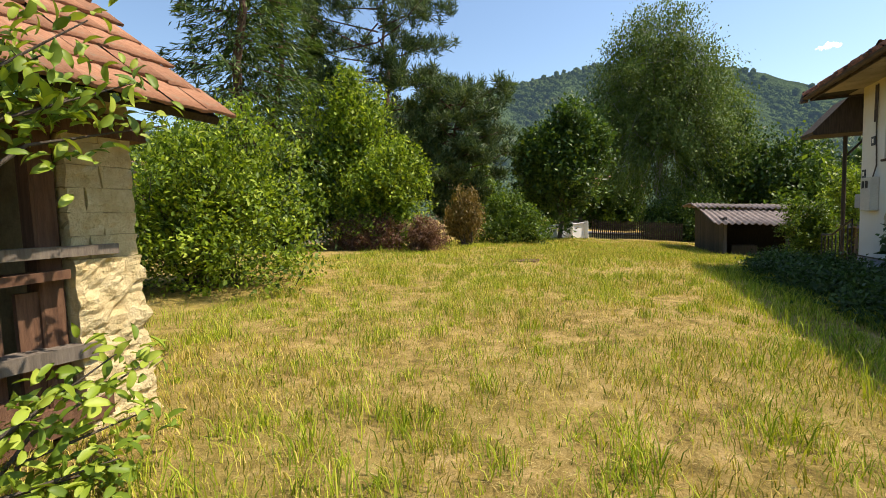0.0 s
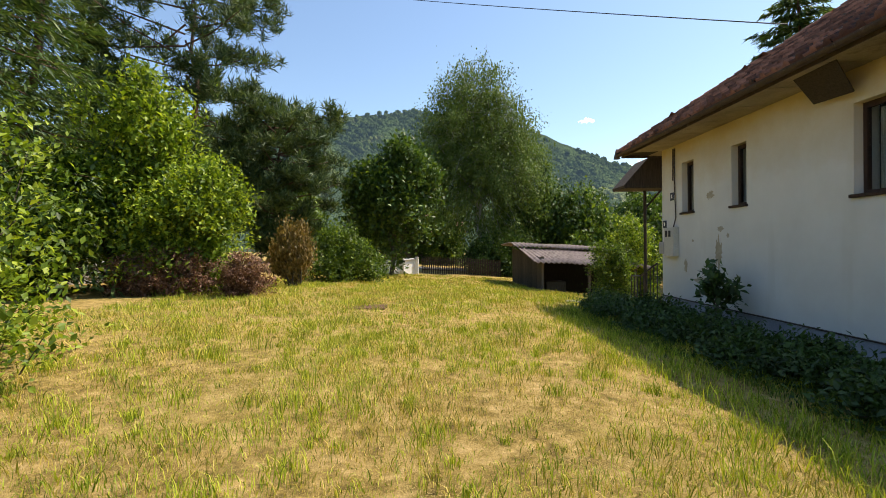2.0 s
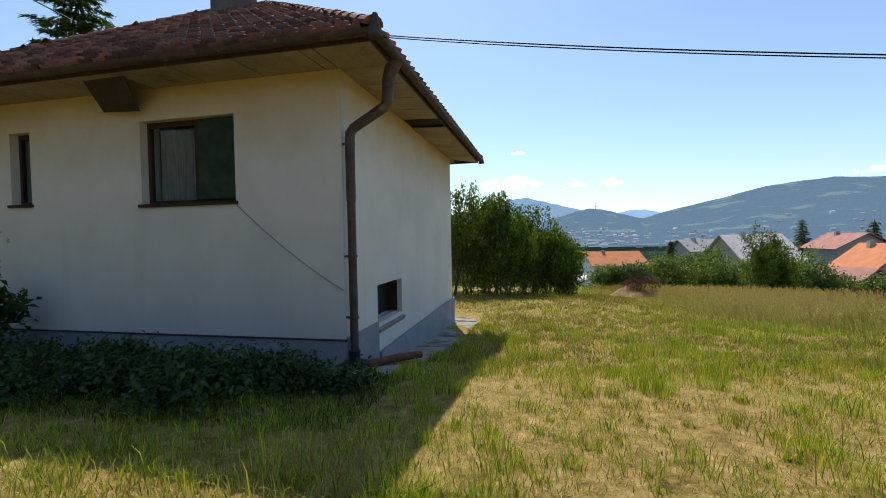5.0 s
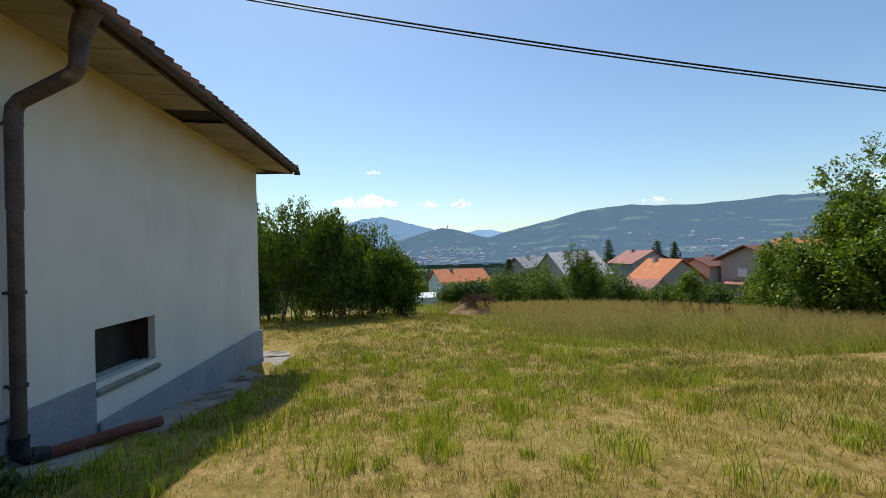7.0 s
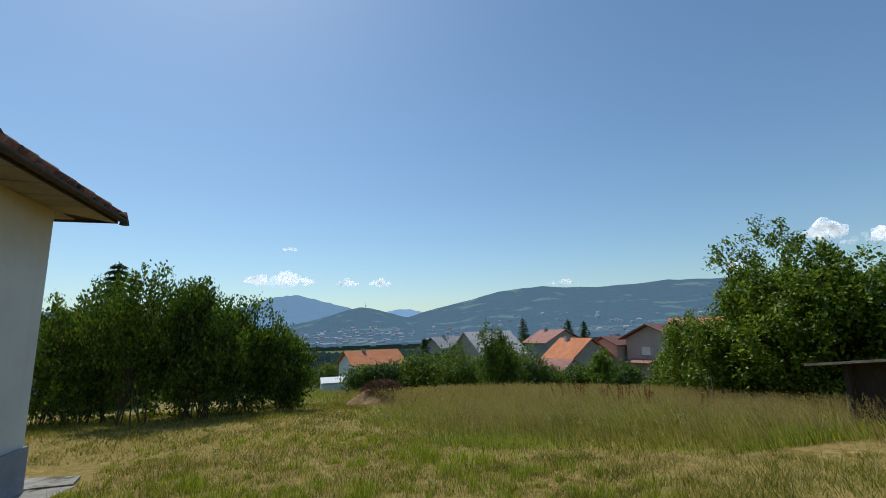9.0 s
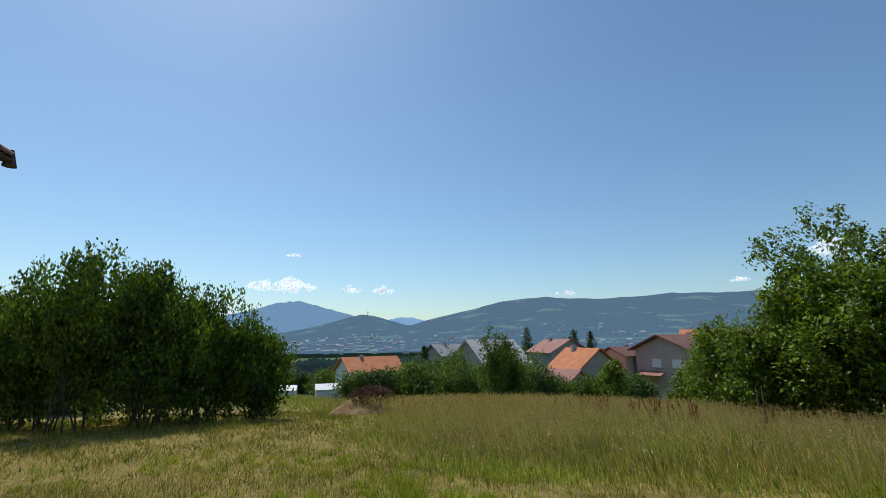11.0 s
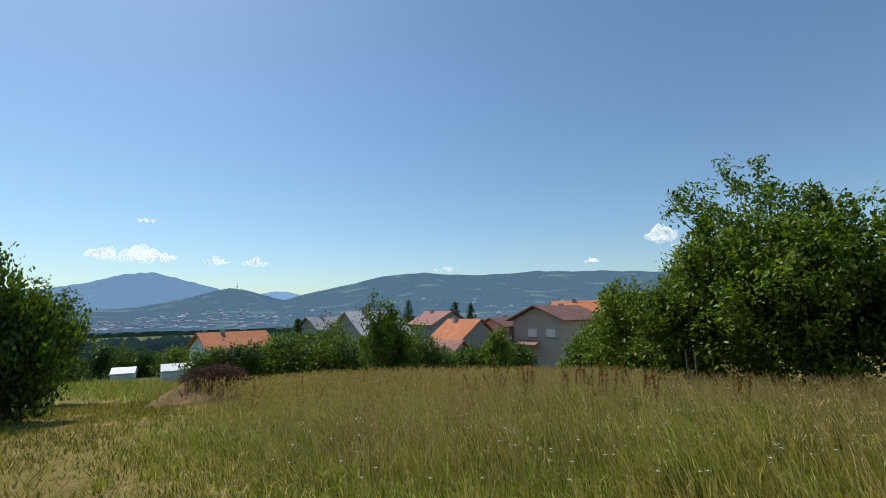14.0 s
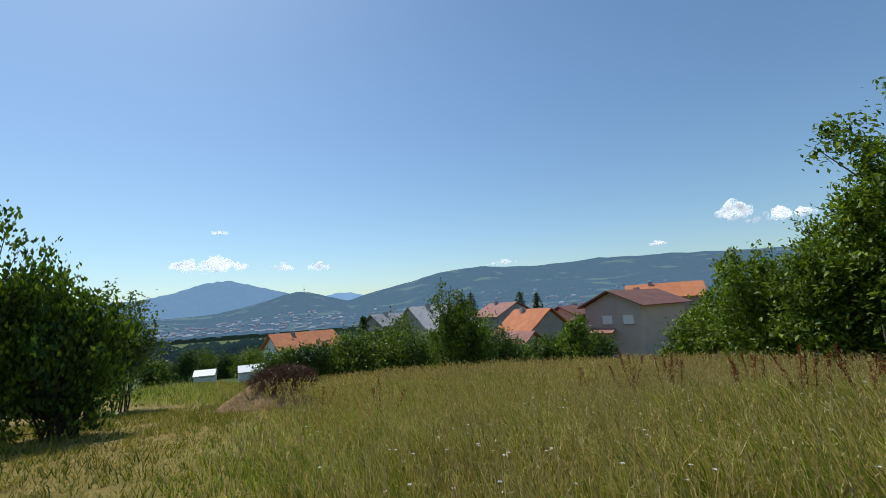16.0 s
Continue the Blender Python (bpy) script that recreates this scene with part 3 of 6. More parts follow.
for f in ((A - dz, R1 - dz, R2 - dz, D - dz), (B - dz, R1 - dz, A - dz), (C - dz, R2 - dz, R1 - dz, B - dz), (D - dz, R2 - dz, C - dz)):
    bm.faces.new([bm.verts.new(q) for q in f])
part("roof_deck", bm, ROOM_SHADE, house)


def tile_verts(w=0.232, l=0.40):
    """One pressed tile: a flat pan and a raised roll, thick front edge; u across, v up the slope, n out."""
    v, f = [], []
    shape = ((0.0, 0.012), (0.12, 0.0), (0.50, 0.0), (0.60, 0.030), (0.72, 0.058), (0.84, 0.058), (0.95, 0.030), (1.0, 0.012))
    n = len(shape)
    for vv, lift in ((0.0, 0.052), (l, 0.0)):
        v += [((q - 0.5) * w, vv, lift + h) for q, h in shape]
    v += [((q - 0.5) * w, 0.004, 0.0) for q, h in shape]
    for k in range(n - 1):
        f.append((k, k + 1, n + 1 + k, n + k))
        f.append((2 * n + k, 2 * n + 1 + k, k + 1, k))
    return np.array(v), f


TV, TF = tile_verts()
tile_me = mesh_arrays("tile", TV, TF, ROOF_TILE)
rng = random.Random(5)
TROWS = 0.335


def tile_frames(p0, p1, apex0, apex1):
    """Frames of the tiles on a roof face with the eave p0-p1 and the top apex0-apex1."""
    u = (p1 - p0).normalized()
    n = u.cross(apex0 - p0).normalized()
    if n.z < 0:
        n = -n
    v = n.cross(u)
    if v.z < 0:
        v = -v
    length = (p1 - p0).length
    top = (apex0 - p0).dot(v)
    a0, a1 = (apex0 - p0).dot(u), (apex1 - p0).dot(u)
    r = 0
    while r * TROWS < top - 0.1:
        h = r * TROWS
        lo, hi = h / top * a0, length + h / top * (a1 - length)
        c = 0.1 + rng.uniform(-0.012, 0.012)
        while c < length:
            if lo + 0.13 < c < hi - 0.13:
                m = Matrix.Identity(4)
                jig = rng.uniform(-0.045, 0.045)
                uu = (u + v * jig).normalized()
                vv = n.cross(uu)
                vv = vv if vv.z > 0 else -vv
                m.col[0][:3], m.col[1][:3], m.col[2][:3] = uu, vv, n
                m.translation = p0 + u * c + v * (h + rng.uniform(-0.012, 0.012)) + n * rng.uniform(0, 0.006)
                yield r, c, m
            c += 0.235
        r += 1


def joined_tiles(frames, mat, label):
    vs, fs, k = [], [], 0
    for m in frames:
        M = np.array(m)
        vs.append(TV @ M[:3, :3].T + M[:3, 3])
        fs.append(np.array(TF) + k)
        k += len(TV)
    ob = mesh_part("tile_run", mesh_arrays("tile_run", np.concatenate(vs), np.concatenate(fs), mat), house, label)
    tagged(ob, kind="stuff")


west = list(tile_frames(D, A, R2, R1))
near_tiles = [m for r, c, m in west if m.translation.y < 8.6][:300]
near_ids = {id(m) for m in near_tiles}
far_tiles = [m for r, c, m in west if id(m) not in near_ids]
far_tiles += [m for r, c, m in tile_frames(A, B, R1, R1)]
far_tiles += [m for r, c, m in tile_frames(B, C, R1, R2)]
far_tiles += [m for r, c, m in tile_frames(C, D, R2, R2)]
joined_tiles(far_tiles, ROOF_TILE_MANY, "weathered dark red roof tiles in rows")


def caps(a, c):
    """Half-round cap tiles along a hip or the ridge, a little uneven."""
    a, c = Vector(a), Vector(c)
    d = (c - a).normalized()
    side = d.cross(Vector((0, 0, 1))).normalized()
    up = side.cross(d)
    k, n = 0.0, 0
    while k < (c - a).length - 0.05:
        bm = bmesh.new()
        rows = []
        for s, r in ((0.0, 0.125), (0.40, 0.10)):
            o = a + d * (k + s) + up * (0.02 + rng.uniform(0, 0.012))
            rows.append([bm.verts.new(o + side * r * math.cos(t) + up * r * 0.85 * math.sin(t)) for t in np.linspace(-0.15, math.pi + 0.15, 8)])
        for i in range(7):
            bm.faces.new((rows[0][i], rows[0][i + 1], rows[1][i + 1], rows[1][i]))
        bm.faces.new(rows[0][::-1])
        part("cap_tile", bm, ROOF_TILE, house)
        k += 0.36


caps(A, R1)
caps(B, R1)
caps(D, R2)
caps(R1, R2)

# chimney
bm = bmesh.new()
box(bm, (7.55, 8.75, 6.6), (8.15, 9.62, 7.86), 0.02)
chim = part("chimney", bm, CHIMNEY, house, "stained grey rendered chimney")
bm = bmesh.new()
box(bm, (7.48, 8.68, 7.86), (8.22, 9.69, 7.95), 0.015)
slab(bm, [(7.52, 8.72, 7.95), (8.18, 8.72, 7.95), (8.05, 9.15, 8.06), (7.65, 9.15, 8.06)], 0.05)
slab(bm, [(7.65, 9.15, 8.06), (8.05, 9.15, 8.06), (8.18, 9.65, 7.95), (7.52, 9.65, 7.95)], 0.05)
part("chimney_cap", bm, CHIMNEY, chim)

# downpipe on the corner, elbows and the pipe along the ground
dp = thing_part("downpipe", house)
bm = bmesh.new()
px, py = WX + 0.02, SY - 0.12
tube(bm, [(px - 0.02, ey0 - 0.06, GZ - 0.03), (px, ey0 + 0.02, GZ - 0.16), (px + 0.01, ey0 + 0.07, GZ - 0.30), (px + 0.01, ey0 + 0.09, GZ - 0.58), (px + 0.01, ey0 + 0.14, GZ - 0.66), (px, py - 0.06, GZ - 0.92), (px, py - 0.01, GZ - 0.99), (px, py, GZ - 1.10), (px, py, 2.3)], [0.105, 0.098, 0.084, 0.076, 0.074, 0.07, 0.072, 0.07, 0.068], 14)
part("pipe", bm, PIPE, dp, "dented brown sheet-metal downpipe")
bm = bmesh.new()
tube(bm, [(px, py, 2.32), (px, py, 0.12)], 0.061, 14)
part("pipe", bm, PIPE, dp)
for z in (3.1, 1.5, 0.62):
    bm = bmesh.new()
    tube(bm, [(px, py, z), (px, py, z + 0.035)], 0.076, 14)
    box(bm, (px - 0.01, py + 0.05, z), (px + 0.01, SY + 0.02, z + 0.03))
    part("bracket", bm, PIPE, dp)
bm = bmesh.new()
tube(bm, [(px, py, 0.16), (px, py, 0.0), (px + 0.05, py - 0.04, -0.05), (px + 0.18, py - 0.10, -0.09)], 0.082, 14)
part("elbow", bm, BLACK_PAINT, dp, "black plastic elbow")
bm = bmesh.new()
tube(bm, [(px + 0.14, py - 0.08, -0.09), (px + 0.8, py - 0.40, -0.14), (px + 1.25, py - 0.62, -0.20)], 0.062, 12)
part("drain_pipe", bm, RUST, dp, "rusty red-brown drain pipe lying on the ground")

# concrete apron along the end wall, broken and stained
ap_rng = random.Random(8)
edge = [SY - 0.78 + ap_rng.uniform(-0.16, 0.16) for _ in range(10)]
apron = thing("concrete_apron", "cracked stained concrete apron along the end wall", "pavement", kind="structure", at=(8, 4.2, -0.7))
xs = np.linspace(WX - 0.35, EX + 0.2, 10)
for k in range(9):
    bm = bmesh.new()
    a, c = xs[k] + 0.012, xs[k + 1] - 0.012
    q = [(a, edge[k]), (c, edge[k + 1]), (c, SY - 0.04), (a, SY - 0.04)]
    if k == 0:
        q = [(a, edge[k] + 0.05), (c, edge[k + 1]), (c, SY - 0.045), (a, SY - 0.045)]
    slab(bm, [(x, y, float(gz(x, y)) + 0.015 + ap_rng.uniform(-0.012, 0.01)) for x, y in q], 0.14)
    part("slab", bm, CONCRETE, apron)
bm = bmesh.new()
slab(bm, [(x, y, float(gz(x, y)) + 0.035) for x, y in ((EX + 0.22, 4.0), (EX + 1.0, 4.2), (EX + 1.3, 5.4), (EX + 0.9, 7.0), (EX + 0.22, 7.0))], 0.12)
part("slab", bm, CONCRETE, apron, "sunlit pale concrete slab")

# meter box, small box, number plates, conduit, wires on the wall
mb = thing("meter_box", "beige electricity meter box with two small windows", "meter box", at=(WX, 13.1, 1.7))
bm = bmesh.new()
box(bm, (WX - 0.16, 12.90, 1.36), (WX - 0.002, 13.36, 2.10), 0.015)
part("housing", bm, METER, mb)
for y in (13.02, 13.18):
    bm = bmesh.new()
    box(bm, (WX - 0.168, y, 1.86), (WX - 0.158, y + 0.10, 2.02))
    part("meter_window", bm, BLACK_PAINT, mb)
jb = thing("junction_box", "small grey junction box on the wall corner", "junction box", at=(WX, 13.6, 1.6))
bm = bmesh.new()
box(bm, (WX - 0.12, 13.46, 1.42), (WX - 0.002, 13.72, 1.74), 0.012)
part("housing", bm, GREY_WALL, jb)
for y, z in ((13.22, 2.90), (13.60, 2.20)):
    npl = thing("number_plate", "small dark enamel number plate on the wall", "number plate", at=(WX, y, z))
    bm = bmesh.new()
    box(bm, (WX - 0.02, y - 0.08, z - 0.10), (WX - 0.002, y + 0.08, z + 0.10), 0.004)
    part("plate", bm, BLUE_PLATE, npl)
    bm = bmesh.new()
    box(bm, (WX - 0.024, y - 0.03, z - 0.045), (WX - 0.0195, y + 0.03, z + 0.05))
    part("digit", bm, WHITE_PAINT, npl)
cd = thing("conduit", "grey conduit running from meter box to the eaves", "conduit", at=(WX, 13.15, 2.1))
bm = bmesh.new()
tube(bm, [(WX - 0.05, 13.10, 2.08), (WX - 0.03, 13.0, 2.35), (WX - 0.03, 13.06, 3.2), (WX - 0.03, 13.04, 4.1)], 0.014, 8)
tube(bm, [(WX - 0.03, 13.14, 3.3), (WX - 0.03, 13.12, 4.1)], 0.018, 8)
part("pipe", bm, PIPE, cd)
wc = thing("wall_cable", "thin grey cable drooping across the plaster", "cable", at=(WX, 5.6, 1.6))
bm = bmesh.new()
pts = []
for k in range(13):
    s = k / 12
    pts.append((WX - 0.012, 6.46 + (4.74 - 6.46) * s, 2.33 + (1.03 - 2.33) * s - 0.30 * s * (1 - s)))
tube(bm, pts, 0.008, 6)
part("cable", bm, GREY_WALL, wc)

# flaked patches of the plaster
pr = random.Random(3)


def patch(y, z, w, h):
    bm = bmesh.new()
    n = 34
    vs = [bm.verts.new((WX - 0.003, y + w * math.cos(2 * math.pi * k / n) * pr.uniform(0.45, 1), z + h * math.sin(2 * math.pi * k / n) * pr.uniform(0.35, 1))) for k in range(n)]
    bm.faces.new(vs)
    part("flaked_patch", bm, PATCH, wall_w)


for q in ((11.32, 1.52, 0.16, 0.42), (11.55, 1.05, 0.24, 0.14), (11.25, 2.0, 0.14, 0.08), (12.0, 0.82, 0.30, 0.10), (11.6, 2.75, 0.20, 0.12), (12.6, 1.15, 0.10, 0.22), (12.3, 1.75, 0.05, 0.05), (11.0, 1.85, 0.06, 0.07)):
    patch(*q)

# dark sheet hanging below the eave by the large window
hd = thing("eave_flap", "dark sagging sheet-metal flap below the eave", "metal sheet", at=(3.9, 8.3, 3.9))
bm = bmesh.new()
slab(bm, [(3.50, 7.75, 4.15), (3.52, 8.5, 4.15), (4.0, 8.70, 3.84), (3.98, 8.0, 3.80)], 0.02)
part("sheet", bm, DARK_WOOD, hd)

# porch roof beyond the far end, post, stair rail
porch = thing("porch", "low dark porch roof on thin posts", "porch", at=(4.0, 15.4, 0))
bm = bmesh.new()
sec = [(3.46, 3.30), (5.0, 3.30), (5.0, 4.16), (4.14, 4.16), (3.44, 3.38)]
ends = [[bm.verts.new((x, y, z)) for x, z in sec] for y in (14.58, 15.45)]
bm.faces.new(ends[0])
bm.faces.new(ends[1][::-1])
for k in range(5):
    bm.faces.new((ends[0][k], ends[0][(k + 1) % 5], ends[1][(k + 1) % 5], ends[1][k]))
part("roof", bm, DARK_WOOD, porch)
for x, y in ((4.35, 15.25),):
    bm = bmesh.new()
    tube(bm, [(x, y, float(gz(x, y)) - 0.1), (x, y, 3.32)], 0.045, 10)
    part("post", bm, DARK_WOOD, porch)
    bm = bmesh.new()
    tube(bm, [(x, y, 2.75), (x + 0.5, y, 3.32)], 0.03, 8)
    part("brace", bm, DARK_WOOD, porch)
rail = thing("stair_rail", "black metal railing beside the porch stair", "railing", at=(4.1, 14.4, 0))
bm = bmesh.new()
tube(bm, [(4.05, 13.9, 1.15), (3.95, 14.7, 0.75), (3.9, 15.2, 0.72)], 0.025, 8)
tube(bm, [(4.05, 13.9, 0.1), (3.9, 15.2, 0.0)], 0.02, 8)
part("handrail", bm, BLACK_PAINT, rail)
for k in range(9):
    s = k / 8
    x, y = 4.05 - 0.15 * s, 13.9 + 1.3 * s
    bm = bmesh.new()
    tube(bm, [(x, y, float(gz(x, y)) - 0.05), (x, y, 1.13 - 0.42 * min(1, s * 1.6))], 0.014, 6)
    part("baluster", bm, BLACK_PAINT, rail)


# ---- overhead wires ----
def wire(label, a, c, sag, r=0.012):
    a, c = Vector(a), Vector(c)
    t = thing("overhead_wire", label, "cable", at=a)
    bm = bmesh.new()
    n = 24
    tube(bm, [a.lerp(c, k / n) - Vector((0, 0, 4 * sag * (k / n) * (1 - k / n))) for k in range(n + 1)], r, 6)
    part("cable", bm, CABLE, t)

# ---- plants ----
def leaf_arrays(c, d, n, L, W, fold=0.25):
    """Folded leaves: centres, directions, normals, lengths and widths."""
    d = d / np.linalg.norm(d, axis=1, keepdims=True)
    s = np.cross(d, n)
    s /= np.linalg.norm(s, axis=1, keepdims=True) + 1e-9
    n2 = np.cross(s, d)
    L, W = L[:, None], W[:, None]
    base, tip = c - d * L * 0.5, c + d * L * 0.5
    left, right = c - d * L * 0.06 + s * W * 0.5 + n2 * W * fold, c - d * L * 0.06 - s * W * 0.5 + n2 * W * fold
    v = np.stack([base, left, tip, right], 1).reshape(-1, 3)
    k = np.arange(len(c))[:, None] * 4
    t = np.concatenate([k + [[0, 2, 1]], k + [[0, 3, 2]]], 1).reshape(-1, 3)
    return v, t


def rich_leaves(c, d, n, L, W):
    """Oval pointed leaves with a folded midrib and a curled tip, for plants close by."""
    d = d / np.linalg.norm(d, axis=1, keepdims=True)
    s = np.cross(d, n)
    s /= np.linalg.norm(s, axis=1, keepdims=True) + 1e-9
    u = np.cross(s, d)
    L, W = L[:, None], W[:, None]
    rows = []
    for t, w, curl in ((-0.5, 0.0, 0.0), (-0.28, 0.36, 0.02), (0.0, 0.5, 0.03), (0.26, 0.34, 0.0), (0.5, 0.0, -0.10)):
        mid = c + d * L * t + u * L * curl
        rows += [mid + s * W * w + u * W * w * 0.5, mid, mid - s * W * w + u * W * w * 0.5]
    v = np.stack(rows, 1).reshape(-1, 3)
    k = np.arange(len(c))[:, None] * 15
    f = []
    for r in range(4):
        a = 3 * r
        f += [k + [[a, a + 1, a + 4]], k + [[a, a + 4, a + 3]], k + [[a + 1, a + 2, a + 5]], k + [[a + 1, a + 5, a + 4]]]
    return v, np.concatenate(f, 1).reshape(-1, 3)


def unit(rs, n):
    v = rs.normal(size=(n, 3))
    return v / np.linalg.norm(v, axis=1, keepdims=True)


def crown_points(rs, centre, radii, clumps, shell=0.55):
    """Clump centres on uneven lobes that make up the crown."""
    centre, radii = np.asarray(centre), np.asarray(radii)
    lobes = 11
    u = unit(rs, lobes)
    lc = centre + u * radii * (0.30 + 0.36 * rs.random((lobes, 1)))
    lr = radii * (0.30 + 0.24 * rs.random((lobes, 1)))
    pick = rs.randint(lobes, size=clumps)
    v = unit(rs, clumps)
    v[:, 2] = np.where(rs.random(clumps) < 0.3, np.abs(v[:, 2]), v[:, 2])
    cc = lc[pick] + v * lr[pick] * (shell + (1.08 - shell) * rs.random((clumps, 1)) ** 0.5)
    inner = rs.random(clumps) < 0.16
    cc[inner] = centre + unit(rs, inner.sum()) * radii * 0.5 * rs.random((inner.sum(), 1))
    return cc


def twig_leaves(rs, cc, centre, per, size, rise, reach):
    """Leaf points along the twigs that end in each clump, and the twigs as thin crossed strips."""
    n = len(cc)
    out = cc - np.asarray(centre)
    out /= np.linalg.norm(out, axis=1, keepdims=True) + 1e-6
    d = out * 0.8 + unit(rs, n) * 0.55 + np.array([0, 0, 0.35 + rise])
    d /= np.linalg.norm(d, axis=1, keepdims=True)
    ln = size * reach * (1.5 + 1.9 * rs.random((n, 1)))
    t = rs.random((n, per, 1)) ** 0.85
    spread = size * (0.95 - 0.45 * t) * (0.6 + 0.7 * rs.random((n, 1, 1)))
    p = cc[:, None] + d[:, None] * ln[:, None] * (t - 0.4) + rs.normal(size=(n, per, 3)) * spread
    p[:, :, 2] -= 0.18 * ln * t[:, :, 0] ** 2
    a, c = cc - d * ln * 0.75, cc + d * ln * 0.58 - np.array([0, 0, 1]) * ln * 0.15
    w = np.cross(d, unit(rs, n))
    w /= np.linalg.norm(w, axis=1, keepdims=True) + 1e-6
    w2 = np.cross(d, w)
    r = np.clip(ln * 0.012, 0.004, 0.016)
    v = np.stack([a - w * r, a + w * r, c, a - w2 * r, a + w2 * r, c], 1).reshape(-1, 3)
    f = np.arange(6 * n).reshape(-1, 3)
    return p.reshape(-1, 3), np.repeat(d, per, 0), v, f


def woody(bm, base, top, r, rs, bends=5, seg=8):
    base, top = Vector(base), Vector(top)
    pts, rad = [], []
    for k in range(bends + 1):
        s = k / bends
        j = Vector(rs.normal(size=3)) * (top - base).length * 0.02 * (0 < k < bends)
        pts.append(base.lerp(top, s) + j)
        rad.append(max(r * (1 - 0.8 * s), 0.006))
    tube(bm, pts, rad, seg)


def broadleaf(name, label, category, x, y, height, rx, ry, low, leaves, leaf, mat, seed, bark=None, stems=1, clumps=None, clump_r=None, droop=0.0, shell=0.5, group="", top_taper=0.0, trunk_r=None, reach=1.0):
    """A tree or shrub: stems and limbs, and a crown of separate leaves in clumps, from low to height above its foot."""
    rs = np.random.RandomState(seed)
    g = float(ground_z(x, y))
    t = thing(name, label, category, group, at=(x, y, g))
    cz, rz = g + (low + height) / 2, (height - low) / 2
    clumps = int(1.7 * (clumps or max(30, int(leaves / 90))))
    per = max(4, leaves // clumps)
    clump_r = clump_r or 0.16 * (rx + ry + rz) / 3 * 1.5
    cc = crown_points(rs, (x, y, cz), (rx, ry, rz), clumps, shell)
    if top_taper:
        s = np.clip((cc[:, 2] - (cz - rz)) / (2 * rz), 0, 1)
        k = 1 - top_taper * s ** 1.3
        cc[:, 0], cc[:, 1] = x + (cc[:, 0] - x) * k, y + (cc[:, 1] - y) * k
    p, along, tw_v, tw_f = twig_leaves(rs, cc, (x, y, cz - rz * 0.3), per, clump_r, -droop * 0.8, reach)
    ok = p[:, 2] > ground_z(p[:, 0], p[:, 1]) + 0.03
    p, along = p[ok], along[ok]
    n = len(p)
    out = p - np.array([x, y, cz - rz * 0.3])
    out /= np.linalg.norm(out, axis=1, keepdims=True) + 1e-6
    d = along * 0.7 + unit(rs, n) * 0.8 + np.array([0, 0, -0.6 * droop])
    nor = unit(rs, n) * 0.7 + np.array([0, 0, 0.9]) + out * 0.3
    L = leaf * (0.6 + 0.8 * rs.random(n))
    v, f = leaf_arrays(p, d, nor, L, L * 0.55)
    bm = bmesh.new()
    tr = trunk_r or max(0.03, height * 0.016)
    if stems == 1:
        woody(bm, (x, y, g - 0.1), (x + rs.normal() * 0.1, y + rs.normal() * 0.1, cz + rz * 0.5), tr, rs, 6)
        for c in [q for q in cc[rs.permutation(len(cc))] if q[2] > g + 0.5][:14]:
            s = rs.uniform(0.35, 0.85)
            lo_ = max(low, 0.3)
            woody(bm, (x, y, g + lo_ * 0.5 + (cz + rz * 0.3 - g - lo_ * 0.5) * s * 0.8), c, tr * 0.42, rs, 4, 6)
    else:
        for k in range(stems):
            a = 2 * math.pi * k / stems + rs.uniform(-0.4, 0.4)
            b0 = (x + math.cos(a) * rx * 0.22, y + math.sin(a) * ry * 0.22)
            c = cc[rs.randint(len(cc))]
            woody(bm, (*b0, float(ground_z(*b0)) - 0.08), (x + (c[0] - x) * 0.8, y + (c[1] - y) * 0.8, max(c[2], cz)), tr, rs, 5, 6)
    part("trunk" if stems == 1 else "stem", bm, bark or BARK, t)
    tagged(mesh_part("branchwork", mesh_arrays("branchwork", tw_v, tw_f, bark or BARK), t), kind="stuff")
    mesh_part("crown", mesh_arrays("crown", v, f, mat), t)
    return t


